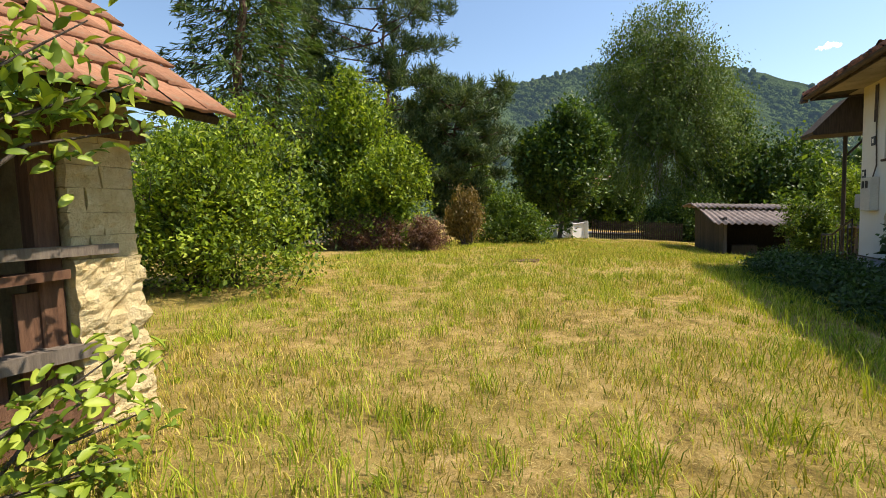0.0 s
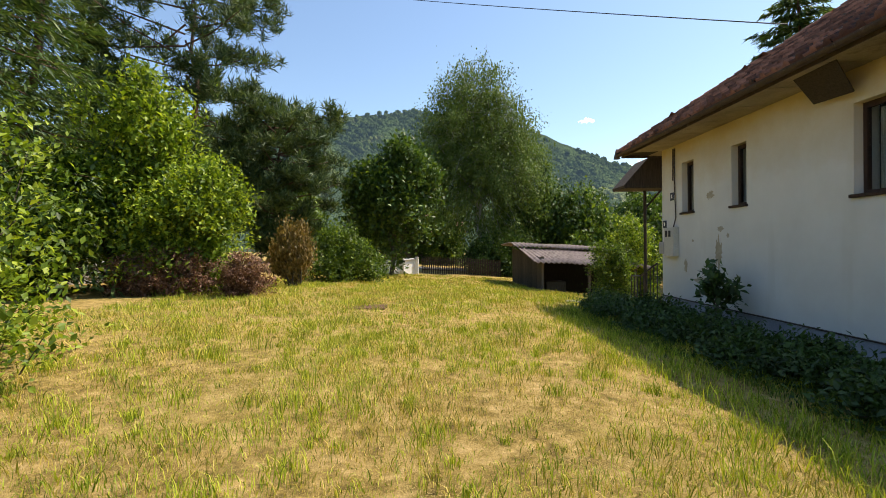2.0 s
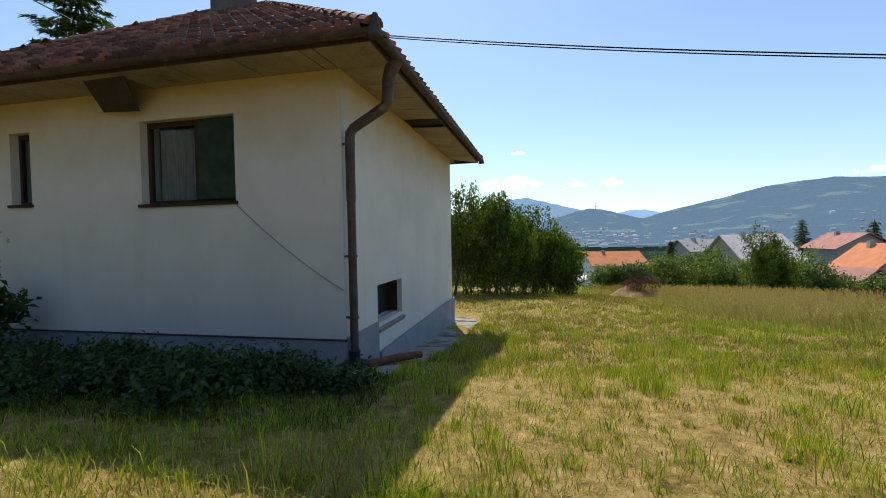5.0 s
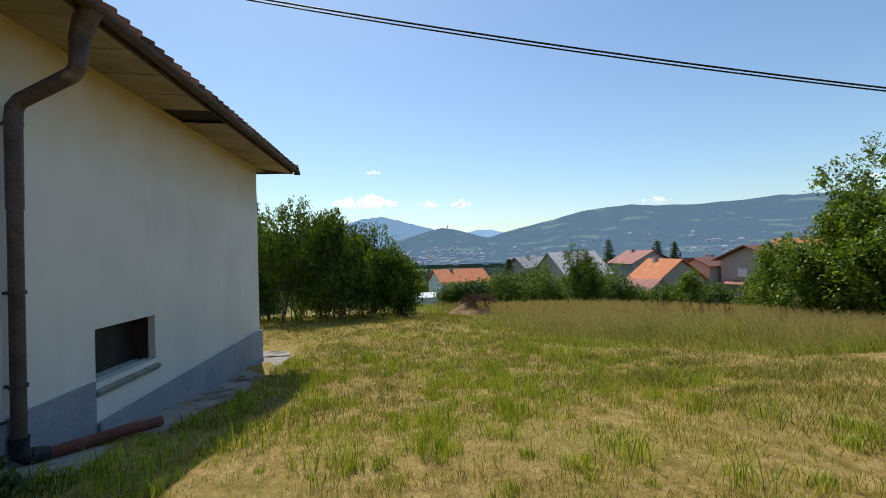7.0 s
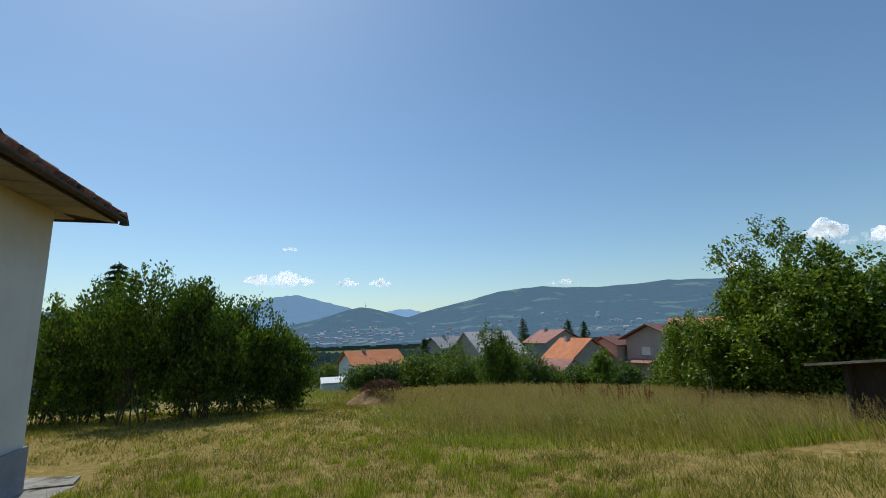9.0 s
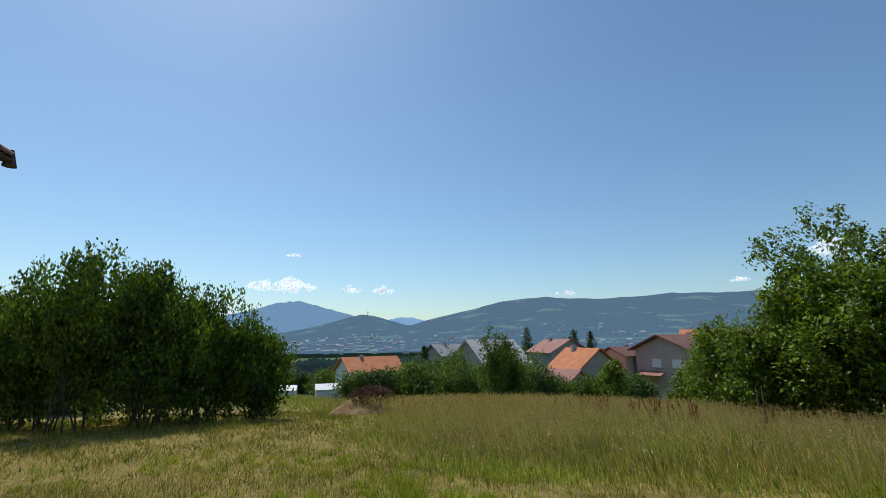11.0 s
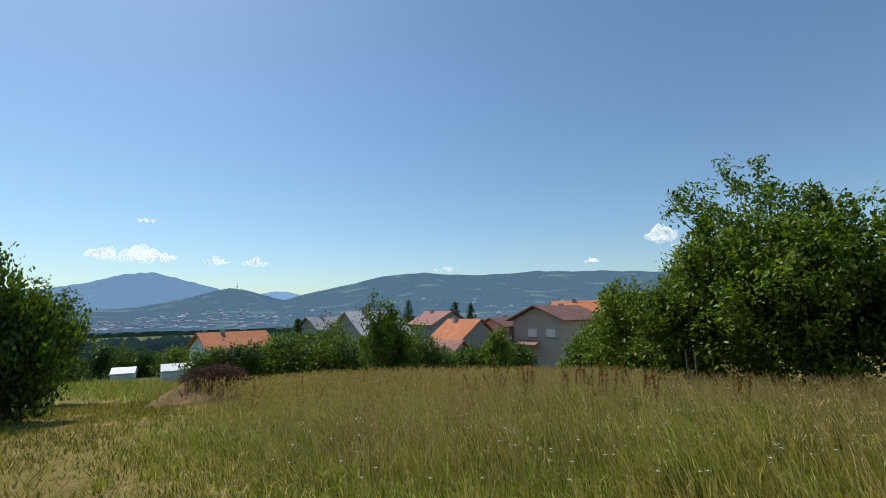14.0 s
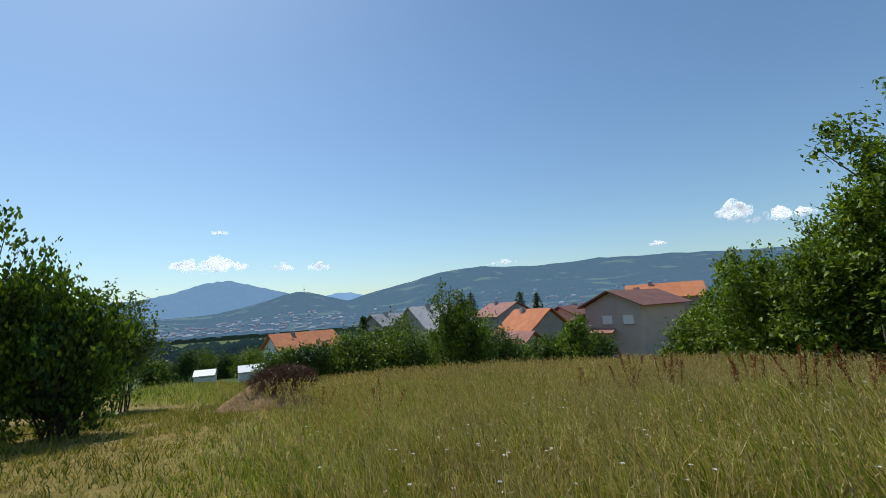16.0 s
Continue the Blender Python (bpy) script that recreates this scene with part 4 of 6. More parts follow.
def spruce(name, label, x, y, height, radius, low, seed, mat=None, cards=70, size=0.34, group="", gap=1.0, hang=0.16):
    rs = np.random.RandomState(seed)
    g = float(ground_z(x, y))
    t = thing(name, label, "conifer", group, at=(x, y, g))
    bm = bmesh.new()
    woody(bm, (x, y, g - 0.1), (x, y, g + height), height * 0.013, rs, 8)
    P, D = [], []
    z = low
    while z < height - 0.15:
        s = 1 - (z - low) / (height - low)
        blen = radius * (0.12 + 0.88 * s ** 0.85)
        k = 7 if s > 0.3 else 5
        a0 = rs.random() * 6.3
        for i in range(k):
            a = a0 + 2 * math.pi * i / k + rs.normal() * 0.15
            ln = blen * rs.uniform(0.65, 1.12)
            tip = Vector((x + math.cos(a) * ln, y + math.sin(a) * ln, g + z - ln * rs.uniform(0.12, 0.34)))
            root = Vector((x, y, g + z))
            mid = root.lerp(tip, 0.5) - Vector((0, 0, ln * 0.05))
            tube(bm, [root, mid, tip], [0.03 * s + 0.012, 0.02 * s + 0.008, 0.004], 4, False)
            n = int(cards * (0.25 + 0.75 * s))
            q = rs.random(n) ** 0.7
            base = np.outer(1 - q, root) + np.outer(q, tip)
            side = np.array([-math.sin(a), math.cos(a), 0])
            w = (0.30 * ln * (1 - q) * q * 2.2 + 0.06) * rs.normal(size=n) * 0.9
            base = base + np.outer(w, side)
            base[:, 2] -= np.abs(rs.normal(size=n)) * hang * (0.4 + s)
            dirs = np.array([math.cos(a), math.sin(a), -0.25]) * 0.8 + np.outer(np.sign(w), side) * 0.6 + np.array([0, 0, -0.5]) * rs.random((n, 1)) + rs.normal(size=(n, 3)) * 0.3
            P.append(base)
            D.append(dirs)
        z += (height * 0.028 + 0.12) * gap
    P, D = np.concatenate(P), np.concatenate(D)
    n = len(P)
    L = size * (0.6 + 0.8 * rs.random(n))
    v, f = leaf_arrays(P, D, unit(rs, n) * 0.5 + np.array([0, 0, 1.0]), L, L * 0.19)
    part("trunk", bm, PINE_BARK, t)
    mesh_part("crown", mesh_arrays("crown", v, f, mat or NEEDLE), t)
    return t


def pine(name, label, x, y, height, radius, low, seed, tufts=330, per=52, size=0.55):
    rs = np.random.RandomState(seed)
    g = float(ground_z(x, y))
    t = thing(name, label, "conifer", at=(x, y, g))
    bm = bmesh.new()
    woody(bm, (x, y, g - 0.1), (x + 0.2, y, g + height * 0.97), height * 0.014, rs, 8)
    P, D = [], []
    branches = 58
    for i in range(branches):
        s = (i + rs.random()) / branches
        z = low + (height - low) * s
        ln = radius * (0.35 + 0.75 * math.sin(math.pi * min(1, 0.25 + 0.75 * (1 - s)))) * rs.uniform(0.6, 1.15)
        a = i * 2.4 + rs.normal() * 0.3
        root = Vector((x, y, g + z))
        tip = Vector((x + math.cos(a) * ln, y + math.sin(a) * ln, g + z + ln * rs.uniform(-0.08, 0.28)))
        tube(bm, [root, root.lerp(tip, 0.5) + Vector((0, 0, -0.04 * ln)), tip], [0.07, 0.045, 0.012], 5, False)
        m = max(3, tufts // branches)
        for _ in range(m):
            q = rs.uniform(0.45, 1.05)
            o = np.array(root.lerp(tip, q)) + rs.normal(size=3) * np.array([0.30, 0.30, 0.16]) * ln * 0.42
            dr = unit(rs, per) * 0.9 + np.array([0, 0, 0.5])
            P.append(o + dr * size * 0.45 + rs.normal(size=(per, 3)) * 0.16)
            D.append(dr)
    P, D = np.concatenate(P), np.concatenate(D)
    n = len(P)
    L = size * (0.6 + 0.7 * rs.random(n))
    v, f = leaf_arrays(P, D, unit(rs, n) + np.array([0, 0, 0.4]), L, L * 0.11)
    part("trunk", bm, PINE_BARK, t)
    mesh_part("crown", mesh_arrays("crown", v, f, NEEDLE_PINE), t)


# garden side
broadleaf("lilac_bush", "large bright green lilac bush in full leaf", "bush", -8.0, 6.2, 3.35, 2.05, 2.1, -1.3, 36000, 0.088, LEAF_LILAC, 11, stems=9, clumps=330, clump_r=0.21, shell=0.6)
broadleaf("elder_bush", "light green shrub with long pointed leaves", "bush", -9.9, 16.4, 5.3, 2.3, 2.1, -1.5, 26000, 0.15, LEAF_LILAC, 12, stems=7, clumps=150, clump_r=0.34, droop=0.3)
broadleaf("hazel_tree", "leafy green hazel among the conifers", "tree", -12.5, 17.0, 8.2, 2.9, 2.6, -0.5, 26000, 0.18, LEAF_LILAC, 13, stems=4, clumps=140, clump_r=0.42)
broadleaf("elder_bush", "dense green shrub by the street fence", "bush", -14.6, 14.6, 4.5, 2.7, 2.4, -1.5, 20000, 0.21, LEAF_MID, 14, stems=7, clumps=130, clump_r=0.34)
broadleaf("dry_hedge", "withered reddish-brown clipped hedge bush", "bush", -10.2, 15.0, 1.45, 1.75, 1.0, -0.6, 15000, 0.075, LEAF_DRY, 15, stems=10, clumps=220, clump_r=0.14, shell=0.6)
broadleaf("dry_hedge", "round withered reddish-brown bush", "bush", -7.75, 15.2, 1.5, 1.0, 0.95, -0.5, 12000, 0.07, LEAF_DRY, 16, stems=9, clumps=200, clump_r=0.11, shell=0.65)
broadleaf("broom_bush", "upright orange-brown dying juniper", "bush", -7.9, 20.0, 3.0, 1.15, 1.0, -0.6, 13000, 0.12, LEAF_BROOM, 17, stems=12, clumps=140, clump_r=0.18, droop=-1.2, top_taper=0.45)
broadleaf("green_bush", "sunlit green bush with pale leaves", "bush", -7.3, 24.5, 2.9, 2.3, 1.9, -1.0, 16000, 0.15, LEAF_MID, 18, stems=8, clumps=150, clump_r=0.28)
broadleaf("linden_tree", "dense dark green round tree", "tree", -5.4, 33.0, 10.2, 4.0, 3.7, 0.7, 34000, 0.30, LEAF_DARK, 19, clumps=300, clump_r=0.50, top_taper=0.4)
broadleaf("birch_tree", "tall drooping grey-green birch", "tree", 1.8, 44.0, 20.8, 8.2, 7.2, 0.6, 100000, 0.21, LEAF_BIRCH, 20, bark=BIRCH_BARK, clumps=520, clump_r=0.62, droop=1.4, top_taper=0.45, shell=0.45, trunk_r=0.28, reach=1.7)
spruce("spruce_tree", "tall dark spruce with hanging branches", -16.5, 15.5, 20.0, 5.4, 1.6, 21, size=0.42, cards=230, gap=1.6, hang=0.42)
spruce("spruce_tree", "tall dark spruce with hanging branches", -20.5, 22.0, 21.0, 5.2, 2.0, 22, size=0.46, cards=190, gap=1.5, hang=0.42)
spruce("spruce_tree", "tall dark spruce behind the bushes", -22.5, 28.5, 18.0, 4.2, 1.5, 23, size=0.55, cards=130)
pine("pine_tree", "broad old pine with dark needle clumps", -18.4, 31.0, 20.5, 6.0, 3.0, 24, tufts=760, per=64, size=0.62)
pine("pine_tree", "lower dark pine beside the linden", -13.2, 32.5, 11.0, 4.6, 1.2, 25, tufts=640, per=60, size=0.6)
for k, (x, y, h, r) in enumerate(((8.5, 46, 11.0, 3.6), (13.5, 47, 10.2, 3.6), (18.5, 44, 9.0, 3.4), (14.0, 36, 6.6, 2.6), (10.2, 32, 5.2, 2.3), (23, 40, 8.0, 3.5), (6.0, 50, 12.0, 3.6))):
    broadleaf("lime_tree", "broad green trees behind the shed", "tree", x, y, h, r * 1.15, r * 1.15, -h * 0.35, 18000, 0.33, LEAF_DARK if k % 3 == 0 else LEAF_MID, 30 + k, clumps=120, clump_r=0.62, group="trees behind the shed")
for k, (x, y, h, r) in enumerate(((-2.0, 58, 10, 4.0), (-9, 56, 12, 4.5), (-18, 50, 11, 4.5), (-26, 40, 10, 4.5), (-30, 26, 10, 4.5), (-28, 12, 9, 4.0), (-24, 3, 8, 3.5), (12, 60, 11, 5))):
    broadleaf("far_tree", "green trees across the street", "tree", x, y, h, r * 1.1, r * 1.1, -h * 0.3, 10000, 0.44, LEAF_DARK if k % 2 else LEAF_MID, 50 + k, clumps=90, clump_r=0.8, group="trees across the street")
broadleaf("shed_bush", "loose green bush in front of the shed", "bush", 5.2, 20.4, 3.0, 1.0, 1.0, -1.0, 9000, 0.11, LEAF_MID, 71, stems=8, clumps=110, clump_r=0.2)
broadleaf("porch_bush", "green shrub beside the porch", "bush", 8.6, 25.2, 4.6, 1.7, 1.7, -1.2, 11000, 0.15, LEAF_LILAC, 72, stems=6, clumps=100, clump_r=0.26)
for k, (x, y, h, r) in enumerate(((1.6, 40.6, 3.6, 1.7), (4.2, 40.2, 4.2, 1.9), (6.6, 39.0, 3.8, 1.8), (-8.6, 35.0, 3.2, 1.6))):
    broadleaf("shade_bush", "dark green undergrowth behind the picket fence", "bush", x, y, h, r, r, -1.2, 9000, 0.22, LEAF_DARK, 240 + k, stems=6, clumps=110, clump_r=0.34, group="undergrowth by the fence")
spruce("spruce_tree", "dark spruce top above the roof", 20.5, 29.5, 19.0, 8.0, 4.0, 73, size=0.62, cards=260)
# weeds along the long wall
for k, (x, y, h, r) in enumerate(((3.35, 4.95, 0.3, 0.4), (3.3, 5.6, 0.42, 0.55), (3.25, 6.7, 0.5, 0.6), (3.1, 7.8, 0.55, 0.65), (3.0, 8.9, 0.6, 0.7), (2.9, 10.0, 0.65, 0.75), (2.95, 11.2, 0.75, 0.8), (2.85, 12.5, 0.85, 0.85), (3.0, 13.8, 0.8, 0.8), (3.3, 9.6, 0.75, 0.6), (3.2, 12.0, 0.9, 0.6))):
    broadleaf("weed_clump", "low dark green weeds growing along the house wall", "weeds", x - 0.25, y, h * 0.62, r * 1.1, 0.95, -h * 0.3, 5200, 0.075, LEAF_WEED, 80 + k, stems=10, clumps=60, clump_r=0.14, group="weeds along the house wall", trunk_r=0.008)
for k in range(9):
    x, y = 2.35 + 0.3 * math.sin(k * 2.4), 5.6 + 0.95 * k
    broadleaf("weed_clump", "low dark green weeds spreading beside the house wall", "weeds", x, y, 0.34 + 0.05 * math.cos(k * 1.7), 0.75, 0.8, -0.1, 3600, 0.075, LEAF_WEED, 280 + k, stems=8, clumps=55, clump_r=0.14, group="weeds along the house wall", trunk_r=0.006)
broadleaf("elder_sapling", "tall dark green sapling against the wall", "bush", 3.55, 10.35, 1.55, 0.42, 0.5, 0.3, 420, 0.16, LEAF_WEED, 95, stems=4, clumps=30, clump_r=0.13, trunk_r=0.014)

# field side
for k, (x, y, h, r) in enumerate(((20.8, 6.0, 4.9, 1.6), (22.6, 7.8, 5.2, 1.7), (21.0, 4.0, 5.2, 1.5), (22.6, 2.6, 4.4, 1.4), (24.2, 9.8, 4.8, 1.7), (22.8, 0.9, 3.4, 1.1), (24.5, 5.0, 5.0, 1.7))):
    broadleaf("plum_bush", "thicket of young green plum stems", "bush", x, y, h * 1.12, r * 1.3, r * 1.3, -h * 0.12, 17000, 0.125, LEAF_MID, 100 + k, stems=9, clumps=190, clump_r=0.20, droop=-1.2, shell=0.4, reach=1.9, group="plum thicket", trunk_r=0.03)
broadleaf("willow_bush", "thin grey-green bush at the field edge", "bush", 31.0, 1.6, 4.6, 1.2, 1.2, 0.3, 4200, 0.15, LEAF_BIRCH, 110, stems=8, clumps=100, clump_r=0.24, trunk_r=0.03)
spruce("spruce_tree", "dark spruce behind the thicket", 39.0, 13.5, 10.3, 3.2, 0.6, 111, size=0.50, cards=190)
broadleaf("fruit_tree", "small round fruit tree with thin stems", "tree", 33.5, -13.7, 5.75, 2.1, 2.1, -0.6, 16000, 0.14, LEAF_MID, 112, stems=8, clumps=150, clump_r=0.26, droop=-0.6, trunk_r=0.04)
broadleaf("walnut_tree", "large leafy fruit tree at the field edge", "tree", 14.3, -18.6, 7.2, 3.9, 3.6, -1.6, 62000, 0.16, LEAF_FRUIT, 113, clumps=620, clump_r=0.26, trunk_r=0.13, shell=0.5)
broadleaf("walnut_tree", "leafy tree behind the shed", "tree", 10.0, -19.5, 7.0, 3.3, 3.0, -1.2, 18000, 0.18, LEAF_FRUIT, 114, clumps=150, clump_r=0.36, trunk_r=0.12)
for k, (x, y, h, r) in enumerate(((20.0, -19.0, 4.3, 1.9), (17.6, -17.8, 3.4, 1.3), (22.3, -20.6, 3.6, 1.6), (19.0, -21.5, 4.9, 2.0), (24.3, -21.0, 2.6, 1.2))):
    broadleaf("hedge_bush", "dense green hedge bushes at the field edge", "bush", x, y, h * 1.3, r * 1.3, r * 1.3, -h * 0.4, 17000, 0.15, LEAF_FRUIT, 120 + k, stems=6, clumps=120, clump_r=0.28, group="hedge at the field edge")
hr = random.Random(6)


def garden_tree(az, d, h, r, k):
    """A leafy tree below the field, by bearing and distance from the meadow."""
    x, y = 7.6 + d * math.sin(radians(az)), -2.1 + d * math.cos(radians(az))
    broadleaf("orchard_tree", "green garden trees below the field", "tree", x, y, h, r, r, -h * 0.25, 5200, 0.19 + 0.0012 * d, (LEAF_MID, LEAF_FRUIT, LEAF_DARK)[k % 3], 140 + k, clumps=80, clump_r=0.10 + 0.16 * r, group="garden trees below the field")


for k in range(22):
    az = 94 + k * 1.75 + hr.uniform(-0.6, 0.6)
    h = hr.uniform(3.0, 3.6) if az < 100 else hr.uniform(4.4, 5.8) if az < 118 else hr.uniform(2.8, 3.6)
    garden_tree(az, hr.uniform(40, 50), h, h * 0.62, k)
for k in range(9):
    garden_tree(81 + 1.5 * k + hr.uniform(-0.5, 0.5), hr.uniform(88, 104), hr.uniform(4.6, 6.2), hr.uniform(2.2, 3.2), 30 + k)
garden_tree(127.4, 40, 5.0, 1.4, 40)
garden_tree(104.0, 52, 6.0, 2.2, 41)
garden_tree(106.5, 46, 5.2, 2.0, 42)
for k, (x, y, h) in enumerate(((43, 7.5, 3.0), (52, 7.5, 3.2), (47, 10.5, 3.4))):
    broadleaf("orchard_tree", "green garden trees below the field", "tree", x, y, h, h * 0.75, h * 0.75, -h * 0.4, 6500, 0.20, LEAF_FRUIT if k % 2 else LEAF_MID, 300 + k, clumps=70, clump_r=0.42, group="garden trees below the field")
for x, y, h in ((79.5, -48, 11.5), (77.6, -50.2, 11.0), (95, -46, 13.0), (75.7, -18.2, 8.3)):
    spruce("garden_spruce", "dark spruces among the houses", x, y, h, h * 0.26, 0.8, int(x), size=0.7, cards=60, group="spruces among the houses")

# ---- grass ----
def blades(rs, x, y, h, w, lean, mat, name, label, bent=True, wind=None):
    """Blades of grass as one sheet of stuff, each bent over in its own direction."""
    n = len(x)
    z = ground_z(x, y)
    a = rs.random(n) * 2 * np.pi if wind is None else wind + rs.normal(size=n) * 1.0
    b = rs.random(n) * 2 * np.pi
    dx, dy = np.cos(a) * lean * h, np.sin(a) * lean * h
    sx, sy = np.cos(b) * w / 2, np.sin(b) * w / 2
    o = np.stack([x, y, z - 0.01], 1)
    s = np.stack([sx, sy, np.zeros(n)], 1)
    m = o + np.stack([dx * 0.3, dy * 0.3, h * 0.6], 1)
    t = o + np.stack([dx, dy, h * np.sqrt(np.clip(1 - lean * lean * 0.5, 0.2, 1))], 1)
    k = np.arange(n)[:, None]
    if bent:
        v = np.stack([o - s, o + s, m + s * 0.8, m - s * 0.8, t], 1).reshape(-1, 3)
        f = np.concatenate([k * 5 + [[0, 1, 2]], k * 5 + [[0, 2, 3]], k * 5 + [[3, 2, 4]]], 1).reshape(-1, 3)
    else:
        v = np.stack([o - s, o + s, t], 1).reshape(-1, 3)
        f = k * 3 + [[0, 1, 2]]
    ob = new(name, mesh_arrays(name, v, f, mat))
    tagged(ob, label, "grass", kind="stuff")


def patches(x, y, cell, k):
    """Soft random patches of about the cell's size, from 0 to 1."""
    u, v = x / cell, y / cell
    i, j = np.floor(u), np.floor(v)
    a, b = u - i, v - j
    a, b = a * a * (3 - 2 * a), b * b * (3 - 2 * b)

    def h(p, q):
        w = np.sin(p * 127.1 + q * 311.7 + k * 74.7) * 43758.5453
        return w - np.floor(w)
    return (h(i, j) * (1 - a) + h(i + 1, j) * a) * (1 - b) + (h(i, j + 1) * (1 - a) + h(i + 1, j + 1) * a) * b


FIELD_EDGE = ([-20, 7.0, 10.0, 11.6, 13.0, 18.0, 23.0, 29.0, 33.0, 45.0, 60.0], [-12, -9.5, -5.6, -3.6, -2.6, -1.7, -2.6, -2.2, 2.0, 6.0, 9.0])


def in_field(x, y):
    """How far inside the uncut field, in metres."""
    return np.interp(x, *FIELD_EDGE) - y


def free(x, y):
    """Off the house, the apron and the barn."""
    house_area = (x > WX - 0.12) & (x < EX + 0.9) & (y > SY - 0.85) & (y < NY + 4)
    barn = (x < -3.85) & (y < 2.25) & (y > -8)
    shed = (x > 3.1) & (x < 8) & (y > 24.3) & (y < 35)
    return ~(house_area | barn | shed)


gs = np.random.RandomState(77)


def scatter(x0, x1, y0, y1, per_m2):
    n = int((x1 - x0) * (y1 - y0) * per_m2)
    x, y = gs.uniform(x0, x1, n), gs.uniform(y0, y1, n)
    ok = free(x, y)
    return x[ok], y[ok]


def lawn(x0, x1, y0, y1, per_m2, h, w, name, bent, mat=None):
    x, y = scatter(x0, x1, y0, y1, per_m2)
    keep = in_field(x, y) < 0.3
    x, y = x[keep], y[keep]
    cover = 0.5 * patches(x, y, 0.24, 3) + 0.3 * patches(x, y, 0.7, 4) + 0.2 * patches(x, y, 2.1, 5)
    patchy = np.clip((cover - 0.30) / 0.38, 0, 1)
    thin = gs.random(len(x)) < 0.40 + 0.75 * patchy
    x, y, patchy = x[thin], y[thin], patchy[thin]
    hh = h * (0.45 + 0.75 * gs.random(len(x))) * (0.55 + 1.0 * patchy)
    ww, ll = w * (0.7 + 0.6 * gs.random(len(x))), 0.3 + 0.65 * gs.random(len(x))
    lush = 0.45 * patches(x, y, 0.38, 6) + 0.35 * patches(x, y, 1.2, 7) + 0.2 * patches(x, y, 3.5, 8) + np.clip((x - 2.0) / 40.0, 0, 0.12)
    green = gs.random(len(x)) < np.clip((lush - 0.39) / 0.2, 0.07, 0.9)
    for sel, mt, lab in ((~green, GRASS, "short sun-dried yellow lawn grass"), (green, mat or GRASS_GREEN, "short green lawn grass")):
        if sel.sum() > 50:
            blades(gs, x[sel], y[sel], hh[sel], ww[sel], ll[sel], mt, name, lab, bent)


lawn(-6.5, 5, -2.5, 9, 1000, 0.085, 0.006, "lawn_grass", True)
lawn(5, 14, -5.5, 4, 760, 0.095, 0.007, "lawn_grass", True, GRASS_FIELD)
lawn(-10, 4, 9, 22, 460, 0.11, 0.012, "lawn_grass", False)
lawn(-10, 10, 22, 36, 170, 0.13, 0.024, "lawn_grass", False)
lawn(-10, -6.5, 2.3, 9, 260, 0.09, 0.010, "lawn_grass", False)
lawn(14, 30, -5, 12, 340, 0.13, 0.016, "lawn_grass", False, GRASS_FIELD)
lawn(-3, 10, -14, -2.5, 700, 0.13, 0.009, "lawn_grass", False, GRASS_FIELD)


def litter(x0, x1, y0, y1, per_m2):
    """Dry stalks lying matted between the tufts."""
    x, y = scatter(x0, x1, y0, y1, per_m2)
    keep = in_field(x, y) < 0.3
    x, y = x[keep], y[keep]
    n = len(x)
    blades(gs, x, y, gs.uniform(0.018, 0.05, n), 0.005 * gs.uniform(0.6, 1.4, n), gs.uniform(2.0, 4.0, n), GRASS_SEED, "dry_stalks", "matted dry straw stalks lying in the lawn", False)


litter(-6, 4, -1, 7, 2300)
litter(4, 14, -4.5, 4, 1700)
litter(-5, 3, 7, 13, 500)


def tufts(x0, x1, y0, y1, per_m2, per, spread, h, w, name, inside=None):
    cx, cy = scatter(x0, x1, y0, y1, per_m2)
    keep = patches(cx, cy, 1.3, 9) > gs.uniform(0.05, 0.8, len(cx))
    cx, cy = cx[keep], cy[keep]
    size = 0.45 + 1.1 * gs.random(len(cx)) ** 1.6
    x = (cx[:, None] + gs.normal(size=(len(cx), per)) * spread * size[:, None]).ravel()
    y = (cy[:, None] + gs.normal(size=(len(cx), per)) * spread * size[:, None]).ravel()
    hh = (h * size[:, None] * gs.uniform(0.5, 1.1, (len(cx), per))).ravel()
    ok = free(x, y) & (in_field(x, y) < 0.6)
    blades(gs, x[ok], y[ok], hh[ok], w * gs.uniform(0.6, 1.3, ok.sum()), gs.uniform(0.2, 0.8, ok.sum()), GRASS_GREEN, name, "green grass tufts in the dry lawn")


tufts(-6.5, 5, -2, 10, 7, 40, 0.065, 0.17, 0.007, "grass_tuft")
tufts(-1, 12, -4, 5, 2.6, 75, 0.10, 0.24, 0.008, "grass_tuft")
tufts(5, 15, -5, 4, 8, 40, 0.075, 0.18, 0.008, "grass_tuft")
tufts(-10, 4, 10, 26, 3.0, 26, 0.12, 0.19, 0.013, "grass_tuft")
# a taller green fringe along the shadow edge and wall, painted darker inside the shade
for lo_, hi_, n, mt, tall in ((0.5, 1.4, 1500, GRASS_GREEN, 0.24), (1.0, 3.9, 26000, GRASS_SHADED, 0.15)):
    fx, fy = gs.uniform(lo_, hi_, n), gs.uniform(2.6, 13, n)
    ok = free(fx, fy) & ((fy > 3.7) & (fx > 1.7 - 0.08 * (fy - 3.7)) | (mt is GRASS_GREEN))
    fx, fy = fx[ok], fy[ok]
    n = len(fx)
    blades(gs, fx, fy, gs.uniform(0.05, tall, n), 0.008 * gs.uniform(0.7, 1.4, n), gs.uniform(0.2, 0.8, n), mt, "grass_fringe", "longer green grass beside the house, painted darker inside its shadow")


